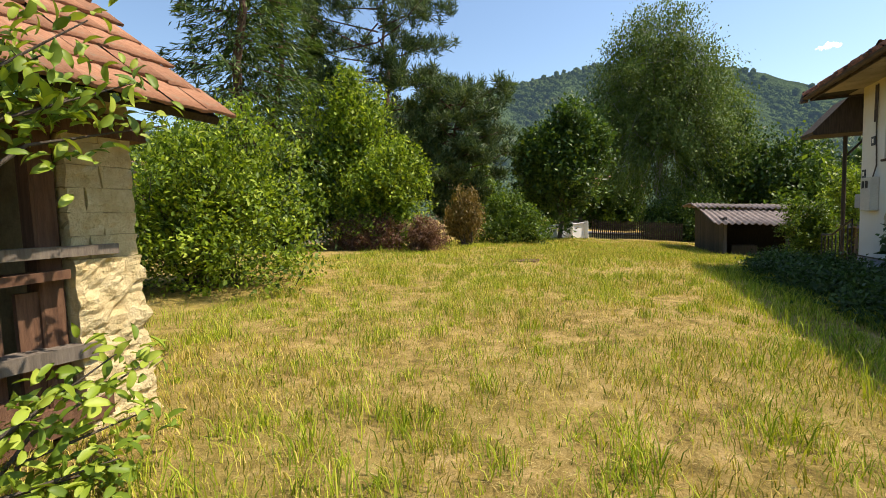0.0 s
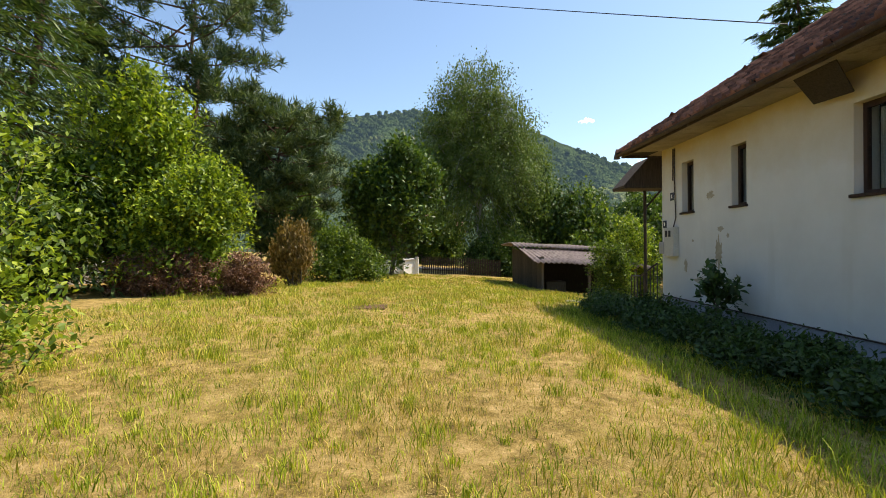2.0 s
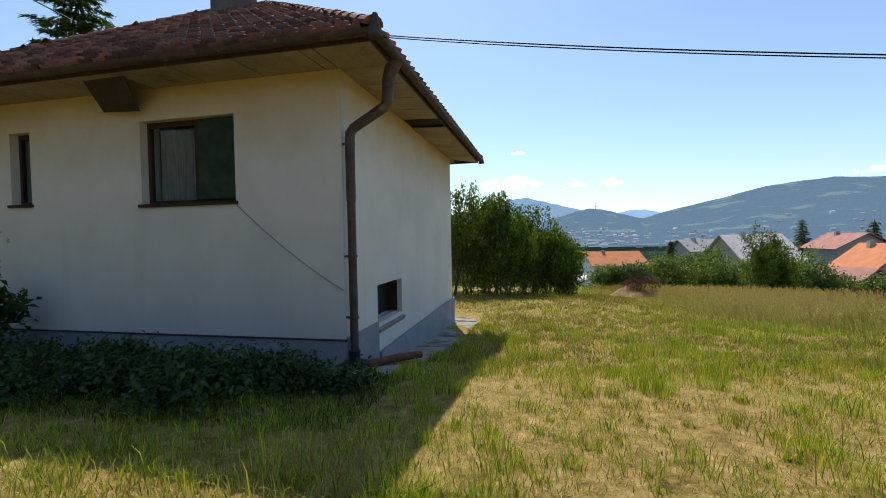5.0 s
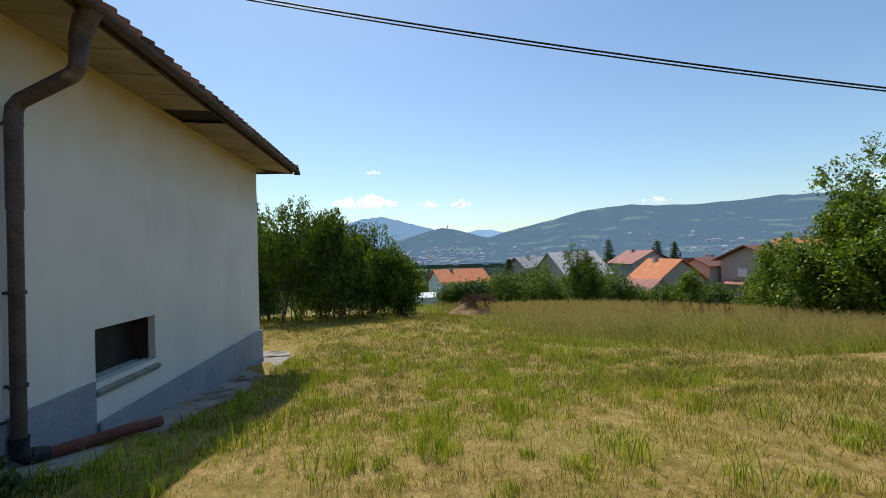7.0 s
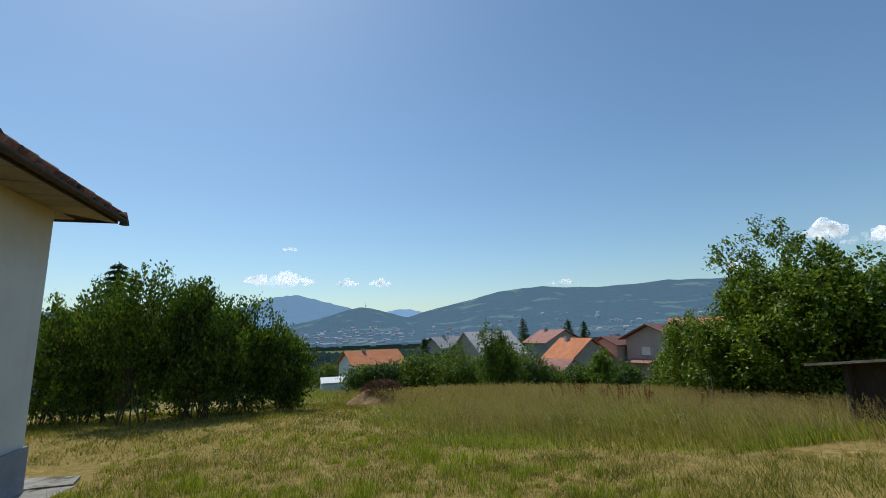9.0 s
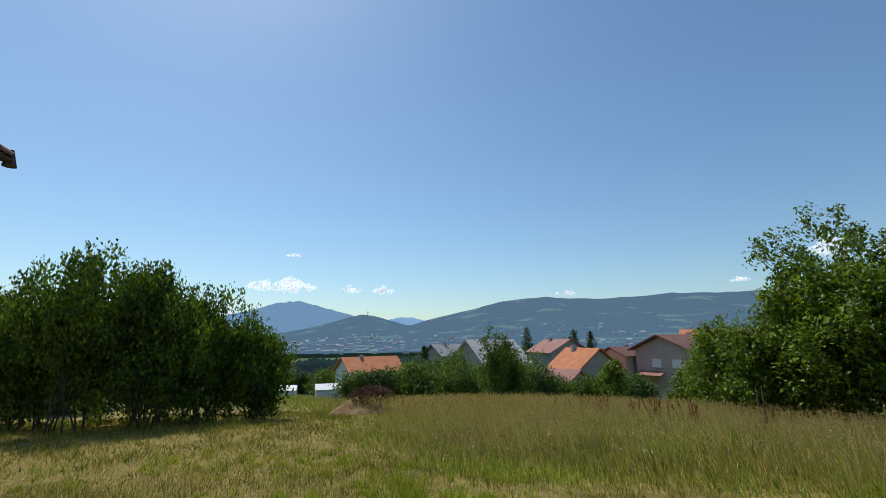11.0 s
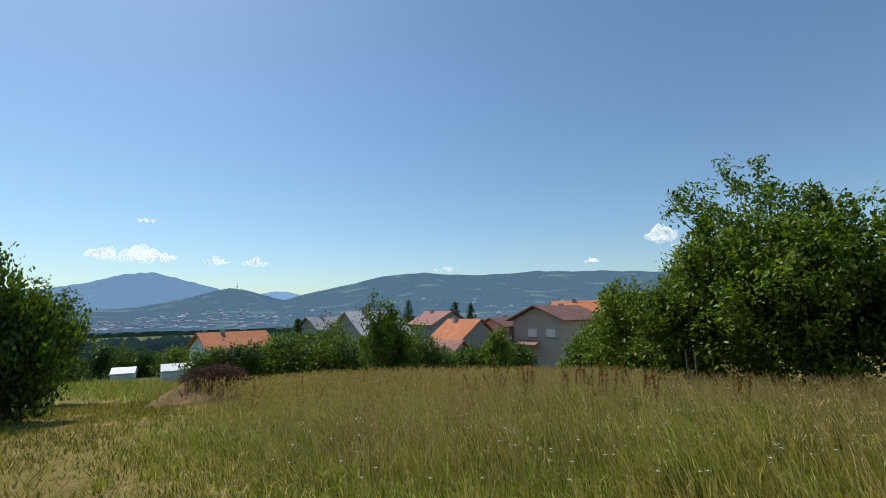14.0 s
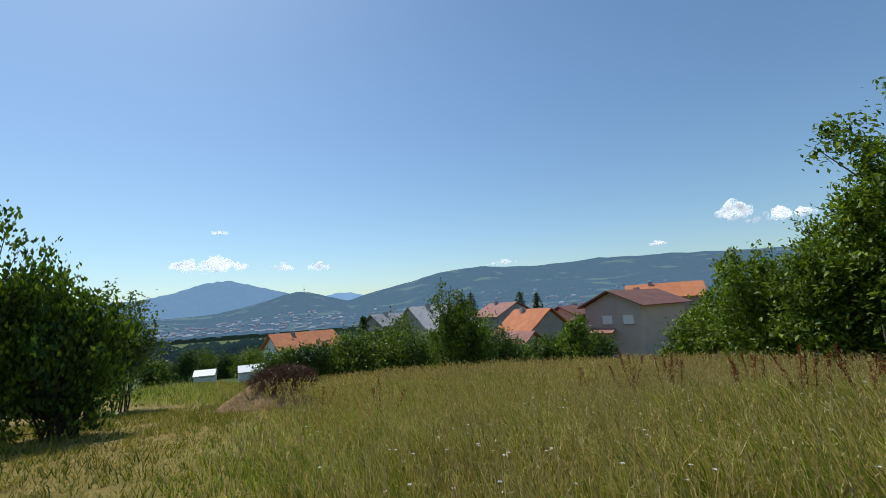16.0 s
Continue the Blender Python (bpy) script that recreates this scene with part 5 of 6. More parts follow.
def field(x0, x1, y0, y1, per_m2, h, w, bent):
    x, y = scatter(x0, x1, y0, y1, per_m2)
    inn = in_field(x, y)
    keep = inn > gs.uniform(-0.3, 0.8, len(x))
    x, y, inn = x[keep], y[keep], inn[keep]
    wave = np.clip(0.18 + 0.6 * patches(x, y, 0.45, 11) + 0.6 * patches(x, y, 1.6, 12), 0.28, 1.25)
    hh = h * np.clip(0.28 + inn * 0.2, 0.28, 1.0) * wave * gs.uniform(0.5, 1.15, len(x))
    ww, ll = w * gs.uniform(0.6, 1.4, len(x)), gs.uniform(0.15, 1.25, len(x))
    green = 0.4 * patches(x, y, 0.45, 13) + 0.35 * patches(x, y, 1.5, 14) + 0.25 * patches(x, y, 4.0, 15) > gs.uniform(0.40, 0.62, len(x))
    for sel, mt, kk, lab in ((~green, GRASS_TALL, 1.0, "tall uncut meadow grass turning to straw"), (green, GRASS_GREEN, 0.72, "lush green patches in the meadow grass")):
        blades(gs, x[sel], y[sel], hh[sel] * kk, ww[sel], ll[sel], mt, "field_grass", lab, bent, 0.4)


field(8.5, 18, -12, -1.5, 760, 0.64, 0.0115, True)
field(18, 34, -16, -1.5, 210, 0.68, 0.019, False)
field(4, 34, -22, -12, 130, 0.68, 0.017, False)
field(34, 48, -26, -4, 40, 0.7, 0.03, False)
field(29, 58, -6, 8, 75, 0.72, 0.026, False)


def dry_stems(x0, x1, y0, y1, per_m2, h, w):
    """Thin straw-coloured stems standing and leaning among the blades, thickest away from the cut edge."""
    x, y = scatter(x0, x1, y0, y1, per_m2)
    inn = in_field(x, y)
    keep = (inn > gs.uniform(0.0, 1.5, len(x))) & (patches(x, y, 2.4, 21) * 0.6 + patches(x, y, 0.8, 22) * 0.4 > gs.uniform(0.15, 0.75, len(x)))
    x, y, inn = x[keep], y[keep], inn[keep]
    n = len(x)
    blades(gs, x, y, h * np.clip(0.45 + inn * 0.2, 0.45, 1.0) * gs.uniform(0.6, 1.1, n), w * gs.uniform(0.6, 1.3, n), gs.uniform(0.2, 1.0, n), GRASS_SEED, "dry_stems", "dry straw-coloured stems in the meadow", True, 0.4)


dry_stems(8.5, 18, -13, -1.5, 170, 0.80, 0.0055)
dry_stems(18, 34, -18, -1.5, 30, 0.80, 0.010)
dry_stems(5, 18, -22, -10, 90, 0.80, 0.009)


def seed_heads(x0, x1, y0, y1, per_m2, h, size, mat, name, label, per=7):
    x, y = scatter(x0, x1, y0, y1, per_m2)
    keep = in_field(x, y) > gs.uniform(0.3, 2.0, len(x))
    x, y = x[keep], y[keep]
    n = len(x)
    hh = h * gs.uniform(0.7, 1.15, n)
    lx, ly = 0.10 + gs.normal(size=n) * 0.13, 0.04 + gs.normal(size=n) * 0.13
    z = ground_z(x, y)
    q = gs.random((n, per))
    c = np.stack([x[:, None] + lx[:, None] * (0.75 + 0.3 * q), y[:, None] + ly[:, None] * (0.75 + 0.3 * q), z[:, None] + hh[:, None] * (0.78 + 0.22 * q)], -1).reshape(-1, 3)
    c += gs.normal(size=c.shape) * size * 0.25
    d = gs.normal(size=c.shape) * 0.5 + np.array([0, 0, 1.2])
    L = size * gs.uniform(0.7, 1.3, len(c))
    v, f = leaf_arrays(c, d, unit(gs, len(c)), L, L * 0.2)
    # the stalks
    s = 0.0022 + size * 0.02
    o = np.stack([x, y, z], 1)
    t = np.stack([x + lx, y + ly, z + hh], 1)
    sv = np.stack([o - [s, 0, 0], o + [s, 0, 0], t], 1).reshape(-1, 3)
    k = np.arange(n)[:, None] * 3 + len(v)
    ob = new(name, mesh_arrays(name, np.concatenate([v, sv]), np.concatenate([f, k + [[0, 1, 2]]]), mat))
    tagged(ob, label, "grass", kind="stuff")


seed_heads(8.5, 18, -13, -1.5, 60, 0.74, 0.045, GRASS_SEED, "seed_heads", "pale ripe grass seed heads above the meadow", 7)
seed_heads(16, 34, -22, -1.5, 22, 0.80, 0.08, GRASS_SEED, "seed_heads", "pale ripe grass seed heads above the meadow", 6)


def dock_plant(x, y, h, stalks, seed):
    """A clump of rust-brown dock: ridged stalks leaning apart, thick with dry seed."""
    rs = np.random.RandomState(seed)
    g = float(ground_z(x, y))
    t = thing("dock_plant", "rust-brown dock with dry seed stalks in the meadow", "weeds", "dock in the meadow", at=(x, y, g))
    P = []
    for _ in range(stalks):
        bm = bmesh.new()
        o = Vector((x + rs.normal() * 0.10, y + rs.normal() * 0.10, g - 0.05))
        tip = o + Vector((rs.normal() * 0.16, rs.normal() * 0.16, h * rs.uniform(0.75, 1.1)))
        tube(bm, [o, o.lerp(tip, 0.5), tip], [0.009, 0.007, 0.003], 5)
        part("stalk", bm, TWIG, t)
        q = rs.uniform(0.48, 1.0, (130, 1))
        P.append(np.array(o) * (1 - q) + np.array(tip) * q + rs.normal(size=(130, 3)) * 0.034 * (1.35 - q))
    P = np.concatenate(P)
    L = rs.uniform(0.018, 0.04, len(P))
    v, f = leaf_arrays(P, unit(rs, len(P)) + np.array([0, 0, 0.8]), unit(rs, len(P)), L, L * 0.6)
    tagged(mesh_part("dry_seed", mesh_arrays("dry_seed", v, f, DOCK), t), kind="stuff")


for k, (x, y, h, n) in enumerate(((16.8, -8.9, 1.15, 9), (16.3, -9.4, 1.2, 10), (17.4, -8.6, 0.9, 4), (15.2, -9.7, 1.0, 6), (14.3, -9.6, 1.1, 8), (14.0, -10.3, 1.15, 9), (13.4, -10.0, 1.0, 6), (15.7, -10.6, 1.05, 7), (12.6, -10.9, 0.95, 5), (19.5, -5.2, 0.95, 4), (21.0, -4.2, 0.95, 3))):
    dock_plant(x, y, h * 0.9, n // 2 + 1, 500 + k)
# daisies
fx, fy = scatter(9, 17, -11, -3, 5)
kk = in_field(fx, fy) > 0.4
fx, fy = fx[kk], fy[kk]
n = len(fx)
c = np.stack([fx, fy, ground_z(fx, fy) + gs.uniform(0.38, 0.62, n)], 1)
fd = np.repeat(c, 6, 0)
ang = np.tile(np.arange(6) * math.pi / 3, n)
dirs = np.stack([np.cos(ang), np.sin(ang), 0.25 * np.ones(len(ang))], 1)
v, f = leaf_arrays(fd + dirs * 0.011, dirs, np.tile([0, 0, 1.0], (len(fd), 1)), np.full(len(fd), 0.015), np.full(len(fd), 0.009))
tagged(new("daisy_flowers", mesh_arrays("daisy_flowers", v, f, WHITE_PAINT)), "small white daisies in the meadow", "flowers", kind="stuff")

# heap of soil and brush
px0, py0 = 26.0, -3.4
heap = thing("brush_heap", "heap of dry soil topped with brown brushwood", "heap", at=(px0, py0, float(gz(px0, py0))))
hv, hf = [], []
for i in range(13):
    for j in range(24):
        r, a = i / 12, 2 * math.pi * j / 24
        x, y = px0 + (1.35 + 0.15 * math.sin(5 * a)) * r * math.cos(a), py0 + (1.7 + 0.2 * math.sin(4 * a)) * r * math.sin(a)
        z = float(gz(x, y)) - 0.06 + 0.85 * (1 - r) ** 0.8 * (1 + 0.22 * math.sin(3 * a + 5 * r) + 0.12 * math.sin(7 * a)) + 0.07 * math.sin(11 * a + 9 * r) * (1 - r) + 0.05 * math.sin(23 * r + 5 * a) * (1 - r)
        hv.append((x, y, z))
for i in range(12):
    for j in range(24):
        hf.append((i * 24 + j, i * 24 + (j + 1) % 24, (i + 1) * 24 + (j + 1) % 24, (i + 1) * 24 + j))
mesh_part("soil", mesh_arrays("soil", hv, hf, SOIL), heap, "reddish dry soil")
n = 5200
u = unit(gs, n)
c = np.array([px0 + 0.1, py0 - 0.35, float(gz(px0, py0)) + 0.80]) + u * np.array([0.85, 1.1, 0.5]) * gs.random((n, 1)) ** 0.4
v, f = leaf_arrays(c, unit(gs, n) + u * 0.7, unit(gs, n), gs.uniform(0.15, 0.5, n), gs.uniform(0.008, 0.02, n), 0.1)
ob = mesh_part("brushwood", mesh_arrays("brushwood", v, f, TWIG), heap, "tangled brown twigs")

# ---- barn beside the start ----
BX = -3.9
barn = thing("barn", "old barn of yellow mud bricks with a clay tile roof", "barn", at=(BX, 2.2, 0.3))
bm = bmesh.new()
box(bm, (BX - 0.34, 1.84, 0.0), (BX - 0.02, 2.19, 2.25))
part("pier_core", bm, MUD, barn)
ar = random.Random(4)


def mud_brick(x0, x1, y0, y1, z0, z1):
    bm = bmesh.new()
    box(bm, (x0, y0, z0), (x1, y1, z1))
    bmesh.ops.subdivide_edges(bm, edges=bm.edges[:], cuts=2, use_grid_fill=True)
    for v in bm.verts:
        v.co += Vector((ar.uniform(-0.008, 0.007), ar.uniform(-0.008, 0.008), ar.uniform(-0.004, 0.004)))
    part("brick", bm, ADOBE, barn)


z, k = 1.34, 0
while z < 2.22:
    h = ar.uniform(0.125, 0.15)
    cut = 2.02 if k % 2 else 1.93
    grow = 0.05 * max(0, 1 - (z - 0.1) / 0.9)
    mud_brick(BX - 0.2, BX + grow, 1.835, cut - 0.003, z, z + h)
    mud_brick(BX - 0.2, BX + grow, cut + 0.003, 2.205 + grow, z, z + h)
    z += h + 0.004
    k += 1
# weathered lower half, washed into one lumpy mass
bm = bmesh.new()
box(bm, (BX - 0.2, 1.835, 0.0), (BX + 0.02, 2.22, 1.335))
bmesh.ops.subdivide_edges(bm, edges=[e for e in bm.edges if abs(e.verts[0].co.z - e.verts[1].co.z) > 0.5], cuts=44, use_grid_fill=True)
bmesh.ops.subdivide_edges(bm, edges=[e for e in bm.edges if abs(e.verts[0].co.z - e.verts[1].co.z) < 0.001], cuts=11, use_grid_fill=True)
for v in bm.verts:
    q = v.co
    lump = 0.030 * noise.noise(q * 7.0) + 0.020 * noise.noise(q * 17.0) + 0.012 * noise.noise(q * 38.0)
    course = 0.016 * max(0.0, math.cos(2 * math.pi * (q.z + 0.02 * math.sin(q.y * 23)) / 0.145)) ** 10
    out = lump - course + 0.05 * max(0.0, 1 - q.z / 0.9)
    v.co = q + Vector((out if q.x > BX - 0.1 else 0, out if q.y > 2.1 else 0, 0))
part("lower_pier", bm, ADOBE, barn, "sunlit crumbling yellow mud brick")
# the end wall turns the corner
bm = bmesh.new()
box(bm, (-8.5, 1.95, 0.0), (BX - 0.35, 2.18, 2.3))
part("end_wall", bm, MUD, barn, "mud wall of the barn's end")
bm = bmesh.new()
box(bm, (-8.5, -7.0, 0.0), (-8.2, 1.95, 2.3))
box(bm, (-8.2, -7.0, 0.0), (BX, -6.7, 2.3))
part("back_wall", bm, ROOM_SHADE, barn)
bm = bmesh.new()
box(bm, (BX - 0.3, -6.7, 0.0), (BX - 0.02, 0.2, 2.2))
part("side_wall", bm, MUD, barn)
# posts and boards in the opening
for (lo, hi, mat_) in (((BX - 0.20, 1.70, 0.1), (BX - 0.06, 1.82, 2.2), RED_WOOD), ((BX - 0.16, 0.85, 0.1), (BX - 0.04, 0.97, 2.2), RED_WOOD)):
    bm = bmesh.new()
    box(bm, lo, hi, 0.012)
    part("post", bm, mat_, barn, "brown weathered post")
for z0, z1, y1, xo, tilt, mat_ in ((1.36, 1.42, 2.06, 0.03, 0.0, GREY_WOOD), (1.22, 1.27, 1.80, 0.02, 0.02, RED_WOOD), (0.80, 0.88, 1.93, 0.03, -0.03, GREY_WOOD), (0.35, 0.47, 1.95, 0.05, 0.06, RED_WOOD), (0.55, 0.66, 1.62, 0.0, -0.04, RED_WOOD)):
    bm = bmesh.new()
    slab(bm, [(BX + xo + 0.02, 0.3, z0 - tilt), (BX + xo + 0.02, y1, z0 + tilt), (BX + xo + 0.02, y1, z1 + tilt), (BX + xo + 0.02, 0.3, z1 - tilt)], 0.16)
    part("board", bm, mat_, barn)
for y in (0.45, 0.75, 1.08, 1.38, 1.60):
    bm = bmesh.new()
    box(bm, (BX - 0.12, y, 0.15), (BX - 0.085, y + ar.uniform(0.12, 0.2), ar.uniform(1.0, 1.3)))
    part("board", bm, RED_WOOD, barn)
# barn roof
bm = bmesh.new()
E0, E1 = Vector((-3.42, 2.55, 2.20)), Vector((-3.42, -7.2, 2.20))
T0, T1 = Vector((-6.2, 2.55, 4.3)), Vector((-6.2, -7.2, 4.3))
slab(bm, [E0 + Vector((-0.06, -0.04, -0.03)), T0 - Vector((0, 0.04, 0.03)), T1 - Vector((0, 0, 0.03)), E1 - Vector((0.06, 0, 0.03))], -0.05)
slab(bm, [Vector((-6.2, 2.51, 4.27)), Vector((-9.0, 2.51, 2.2)), Vector((-9.0, -7.2, 2.2)), Vector((-6.2, -7.2, 4.27))], -0.05)
part("roof_deck", bm, DARK_WOOD, barn)
bm = bmesh.new()
box(bm, (BX - 0.3, -6.8, 2.06), (BX + 0.02, 2.3, 2.2))
part("wall_plate", bm, RED_WOOD, barn, "heavy brown timber under the eave")
bu = (E1 - E0).normalized()
bv = (T0 - E0).normalized()
bn = bv.cross(bu).normalized()
bn = bn if bn.z > 0 else -bn
tv, tf = [], []
nk = 6
for vv, lift in ((0.0, 0.035), (0.40, 0.012)):
    for k in range(nk + 1):
        q = k / nk
        tv.append(((q - 0.5) * 0.225, vv, lift + 0.018 * math.sin(math.pi * q) + (0.014 if k in (0, nk) else 0)))
for k in range(nk + 1):
    tv.append(((k / nk - 0.5) * 0.225, 0.004, tv[k][2] - 0.022))
for k in range(nk):
    tf += [(k, k + 1, nk + 2 + k, nk + 1 + k), (2 * nk + 2 + k, 2 * nk + 3 + k, k + 1, k)]
barn_tile = mesh_arrays("tile", tv, tf, BARN_TILE)
for r in range(10):
    for c in range(19):
        m_ = Matrix.Identity(4)
        jig = ar.uniform(-0.05, 0.05)
        u_ = (bu + bv * jig).normalized()
        w_ = bn.cross(u_)
        w_ = w_ if w_.z > 0 else -w_
        m_.col[0][:3], m_.col[1][:3], m_.col[2][:3] = u_, w_, bn
        m_.translation = E0 + bu * (0.1 + 0.22 * c + (0.05 if r % 2 else 0)) + bv * (0.33 * r + ar.uniform(-0.02, 0.02) - 0.04) + bn * ar.uniform(0.0, 0.012)
        o = settle(new("tile", barn_tile), barn)
        o.matrix_basis = m_
# sapling leaning over the opening
rs = np.random.RandomState(9)
sap = thing("plum_sapling", "plum sapling with bright green leaves before the barn", "bush", at=(-3.35, 1.0, 0.3))
bm = bmesh.new()
P, Dd = [], []
for tip in ((-3.2, 1.80, 2.22), (-3.25, 1.98, 2.05), (-3.1, 1.55, 2.4), (-3.35, 1.75, 2.2), (-3.3, 1.5, 2.05), (-3.1, 1.3, 2.45), (-3.15, 1.75, 0.62), (-3.3, 1.85, 0.82), (-3.05, 1.5, 0.5), (-3.2, 1.35, 0.8), (-3.1, 1.55, 0.95), (-3.0, 1.25, 0.45), (-3.2, 1.6, 0.40), (-3.25, 1.45, 2.25), (-3.3, 1.35, 2.0)):
    root = Vector((-3.35 + rs.normal() * 0.04, 0.95, 0.25 + (1.2 if tip[2] > 1.2 else 0.0)))
    tip = Vector(tip)
    mid = root.lerp(tip, 0.5) + Vector((0, -0.08, 0.12))
    twig = bmesh.new()
    tube(twig, [root, mid, tip], [0.012, 0.008, 0.003], 6)
    part("branch", twig, BARK, sap)
    for k in range(46):
        q = rs.uniform(0.45, 1.05)
        o = np.array(mid.lerp(tip, (q - 0.4) / 0.6)) + rs.normal(size=3) * 0.065
        P.append(o)
        Dd.append(rs.normal(size=3) * 0.7 + np.array(tip - root) * 0.8)
tube(bm, [(-3.35, 0.95, 0.2), (-3.36, 0.94, 1.2), (-3.34, 1.0, 2.1)], [0.02, 0.016, 0.008], 8)
part("stem", bm, BARK, sap)
P, Dd = np.array(P), np.array(Dd)
L = rs.uniform(0.06, 0.125, len(P))
v, f = rich_leaves(P, Dd, unit(rs, len(P)) * 0.6 + np.array([0.4, 0.1, 0.8]), L, L * 0.40)
mesh_part("leaves", mesh_arrays("leaves", v, f, LEAF_PLUM), sap)

# ---- shed at the far end of the lawn ----
shed = thing("shed", "low grey plank shed with corrugated roof, open in front", "shed", at=(5.2, 27, -0.8))
SX0, SX1, SY0, SY1 = 3.25, 8.2, 24.6, 33.5
y = SY0 + 0.02
while y < SY1:
    bm = bmesh.new()
    w = ar.uniform(0.18, 0.26)
    box(bm, (SX0, y, -1.2), (SX0 + 0.035, y + w - 0.02, 1.06 + 0.05 * (y - SY0) + ar.uniform(-0.06, 0.02)))
    part("plank", bm, SHED_PLANK, shed)
    y += w
for x in (SX0 + 0.04, 5.7, SX1 - 0.1):
    bm = bmesh.new()
    box(bm, (x, SY0, -1.2), (x + 0.13, SY0 + 0.13, 1.1 - 0.13 * (x - SX0)), 0.01)
    part("post", bm, GREY_WOOD, shed)
bm = bmesh.new()
box(bm, (SX0 + 0.05, SY1 - 0.1, -1.2), (SX1, SY1, 1.3))
box(bm, (SX1 - 0.06, SY0 + 0.2, -1.3), (SX1, SY1 - 0.12, 0.5))
box(bm, (SX0 + 0.05, 28.0, -1.2), (SX1 - 0.08, 28.1, 1.0))
part("back_wall", bm, DARK_WOOD, shed)
cv, cf = [], []
ncol = 150
for k in range(ncol + 1):
    s = k / ncol
    x = 2.75 + (8.6 - 2.75) * s
    wv = 0.05 * math.sin(2 * math.pi * (x - 2.75) / 0.26)
    for yy, zz in ((23.75, 0.86), (26.0, 1.16), (28.4, 1.50), (29.0, 1.56)):
        cv.append((x, yy, zz - 0.06 * (x - 2.75) + wv + 0.02 * math.sin(x * 2.1 + yy)))
for k in range(ncol):
    for j in range(3):
        cf.append((4 * k + j, 4 * k + 4 + j, 4 * k + 5 + j, 4 * k + 1 + j))
rf = mesh_part("roof", mesh_arrays("roof", cv, cf, SHEET), shed, "wavy grey-brown corrugated cement sheets")
mod = rf.modifiers.new("thickness", "SOLIDIFY")
mod.thickness = 0.02
cv2 = [(c[0] - 0.25, (28.2, 29.6, 31.8, 34.2)[i % 4], c[2] - (0.86, 1.16, 1.50, 1.56)[i % 4] + (1.66, 1.84, 1.80, 1.72)[i % 4]) for i, c in enumerate(cv)]
rf = mesh_part("upper_roof", mesh_arrays("upper_roof", cv2, cf, SHEET), shed, "upper strip of wavy cement sheets")
mod = rf.modifiers.new("thickness", "SOLIDIFY")
mod.thickness = 0.025
bm = bmesh.new()
box(bm, (3.9, 26.2, -1.2), (5.0, 27.2, -0.35), 0.03)
part("crate", bm, GREY_WOOD, shed)

# ---- picket fence, wall and street at the far end ----
fence = thing("picket_fence", "dark wooden picket fence along the street", "fence", at=(0, 40, -1))
fx0, fy0, fx1, fy1 = -3.4, 37.5, 3.0, 38.6
for k in range(44):
    s = k / 43
    x, y = fx0 + (fx1 - fx0) * s, fy0 + (fy1 - fy0) * s
    g = float(gz(x, y))
    bm = bmesh.new()
    box(bm, (x - 0.045, y - 0.012, g + 0.05), (x + 0.045, y + 0.012, g + 1.38 + ar.uniform(-0.07, 0.06)))
    part("picket", bm, DARK_WOOD, fence)
for h in (0.35, 1.1):
    bm = bmesh.new()
    tube(bm, [(fx0, fy0 + 0.04, float(gz(fx0, fy0)) + h), (fx1, fy1 + 0.04, float(gz(fx1, fy1)) + h)], 0.035, 6)
    part("rail", bm, DARK_WOOD, fence)
gate = thing("garden_wall", "pale whitewashed low garden wall", "wall", kind="structure", at=(-4.5, 36, -0.6))
bm = bmesh.new()
slab(bm, [(-6.9, 33.2, -1.0), (-3.7, 36.2, -1.0), (-3.7, 36.2, 0.72), (-6.9, 33.2, 0.52)], 0.2)
part("wall_panel", bm, WHITE_PAINT, gate)
for s in (0.02, 0.34, 0.66, 0.98):
    bm = bmesh.new()
    px, py = -6.9 + 3.2 * s, 33.2 + 3.0 * s
    box(bm, (px - 0.14, py - 0.16, -1.0), (px + 0.14, py + 0.12, 0.66 + 0.2 * s), 0.02)
    part("pier", bm, WHITE_PAINT, gate)
bm = bmesh.new()
slab(bm, [(-6.9, 33.12, 0.53), (-3.65, 36.12, 0.73), (-3.8, 36.5, 0.78), (-7.0, 33.5, 0.58)], 0.06)
part("coping", bm, GREY_WALL, gate)
rv = []
for k in range(41):
    x = -60 + 3 * k
    for o in (0, 5):
        y = 44 + 0.06 * x + o
        rv.append((x, y, float(gz(x, y)) + 0.05))
street = new("road", mesh_arrays("road", rv, [(2 * k, 2 * k + 2, 2 * k + 3, 2 * k + 1) for k in range(40)], ASPHALT))
tagged(street, "sunlit grey asphalt street beyond the garden", "road", kind="structure")
# street fence seen between the bushes
sf = thing("street_fence", "pale metal slat fence behind the bushes", "fence", at=(-19, 15, 0.4))
for k in range(70):
    s = k / 69
    x, y = -21 + 6 * s, 4 + 22 * s
    g = float(gz(x, y))
    bm = bmesh.new()
    box(bm, (x - 0.03, y - 0.05, g + 0.45), (x + 0.03, y + 0.05, g + 1.35))
    part("slat", bm, GREY_WALL, sf)
bm = bmesh.new()
slab(bm, [(-21, 4, 0.2), (-15, 26, 0.2), (-15, 26, 0.86), (-21, 4, 0.86)], 0.2)
part("footing", bm, CONCRETE, sf)
hatch = thing("manhole_cover", "flat brown hatch lying in the lawn", "hatch", at=(-3.7, 12.5, 0.25))
hz = float(gz(-3.7, 12.5))
bm = bmesh.new()
box(bm, (-4.15, 12.15, hz - 0.05), (-3.2, 12.85, hz + 0.03), 0.01)
part("lid", bm, RED_WOOD, hatch)
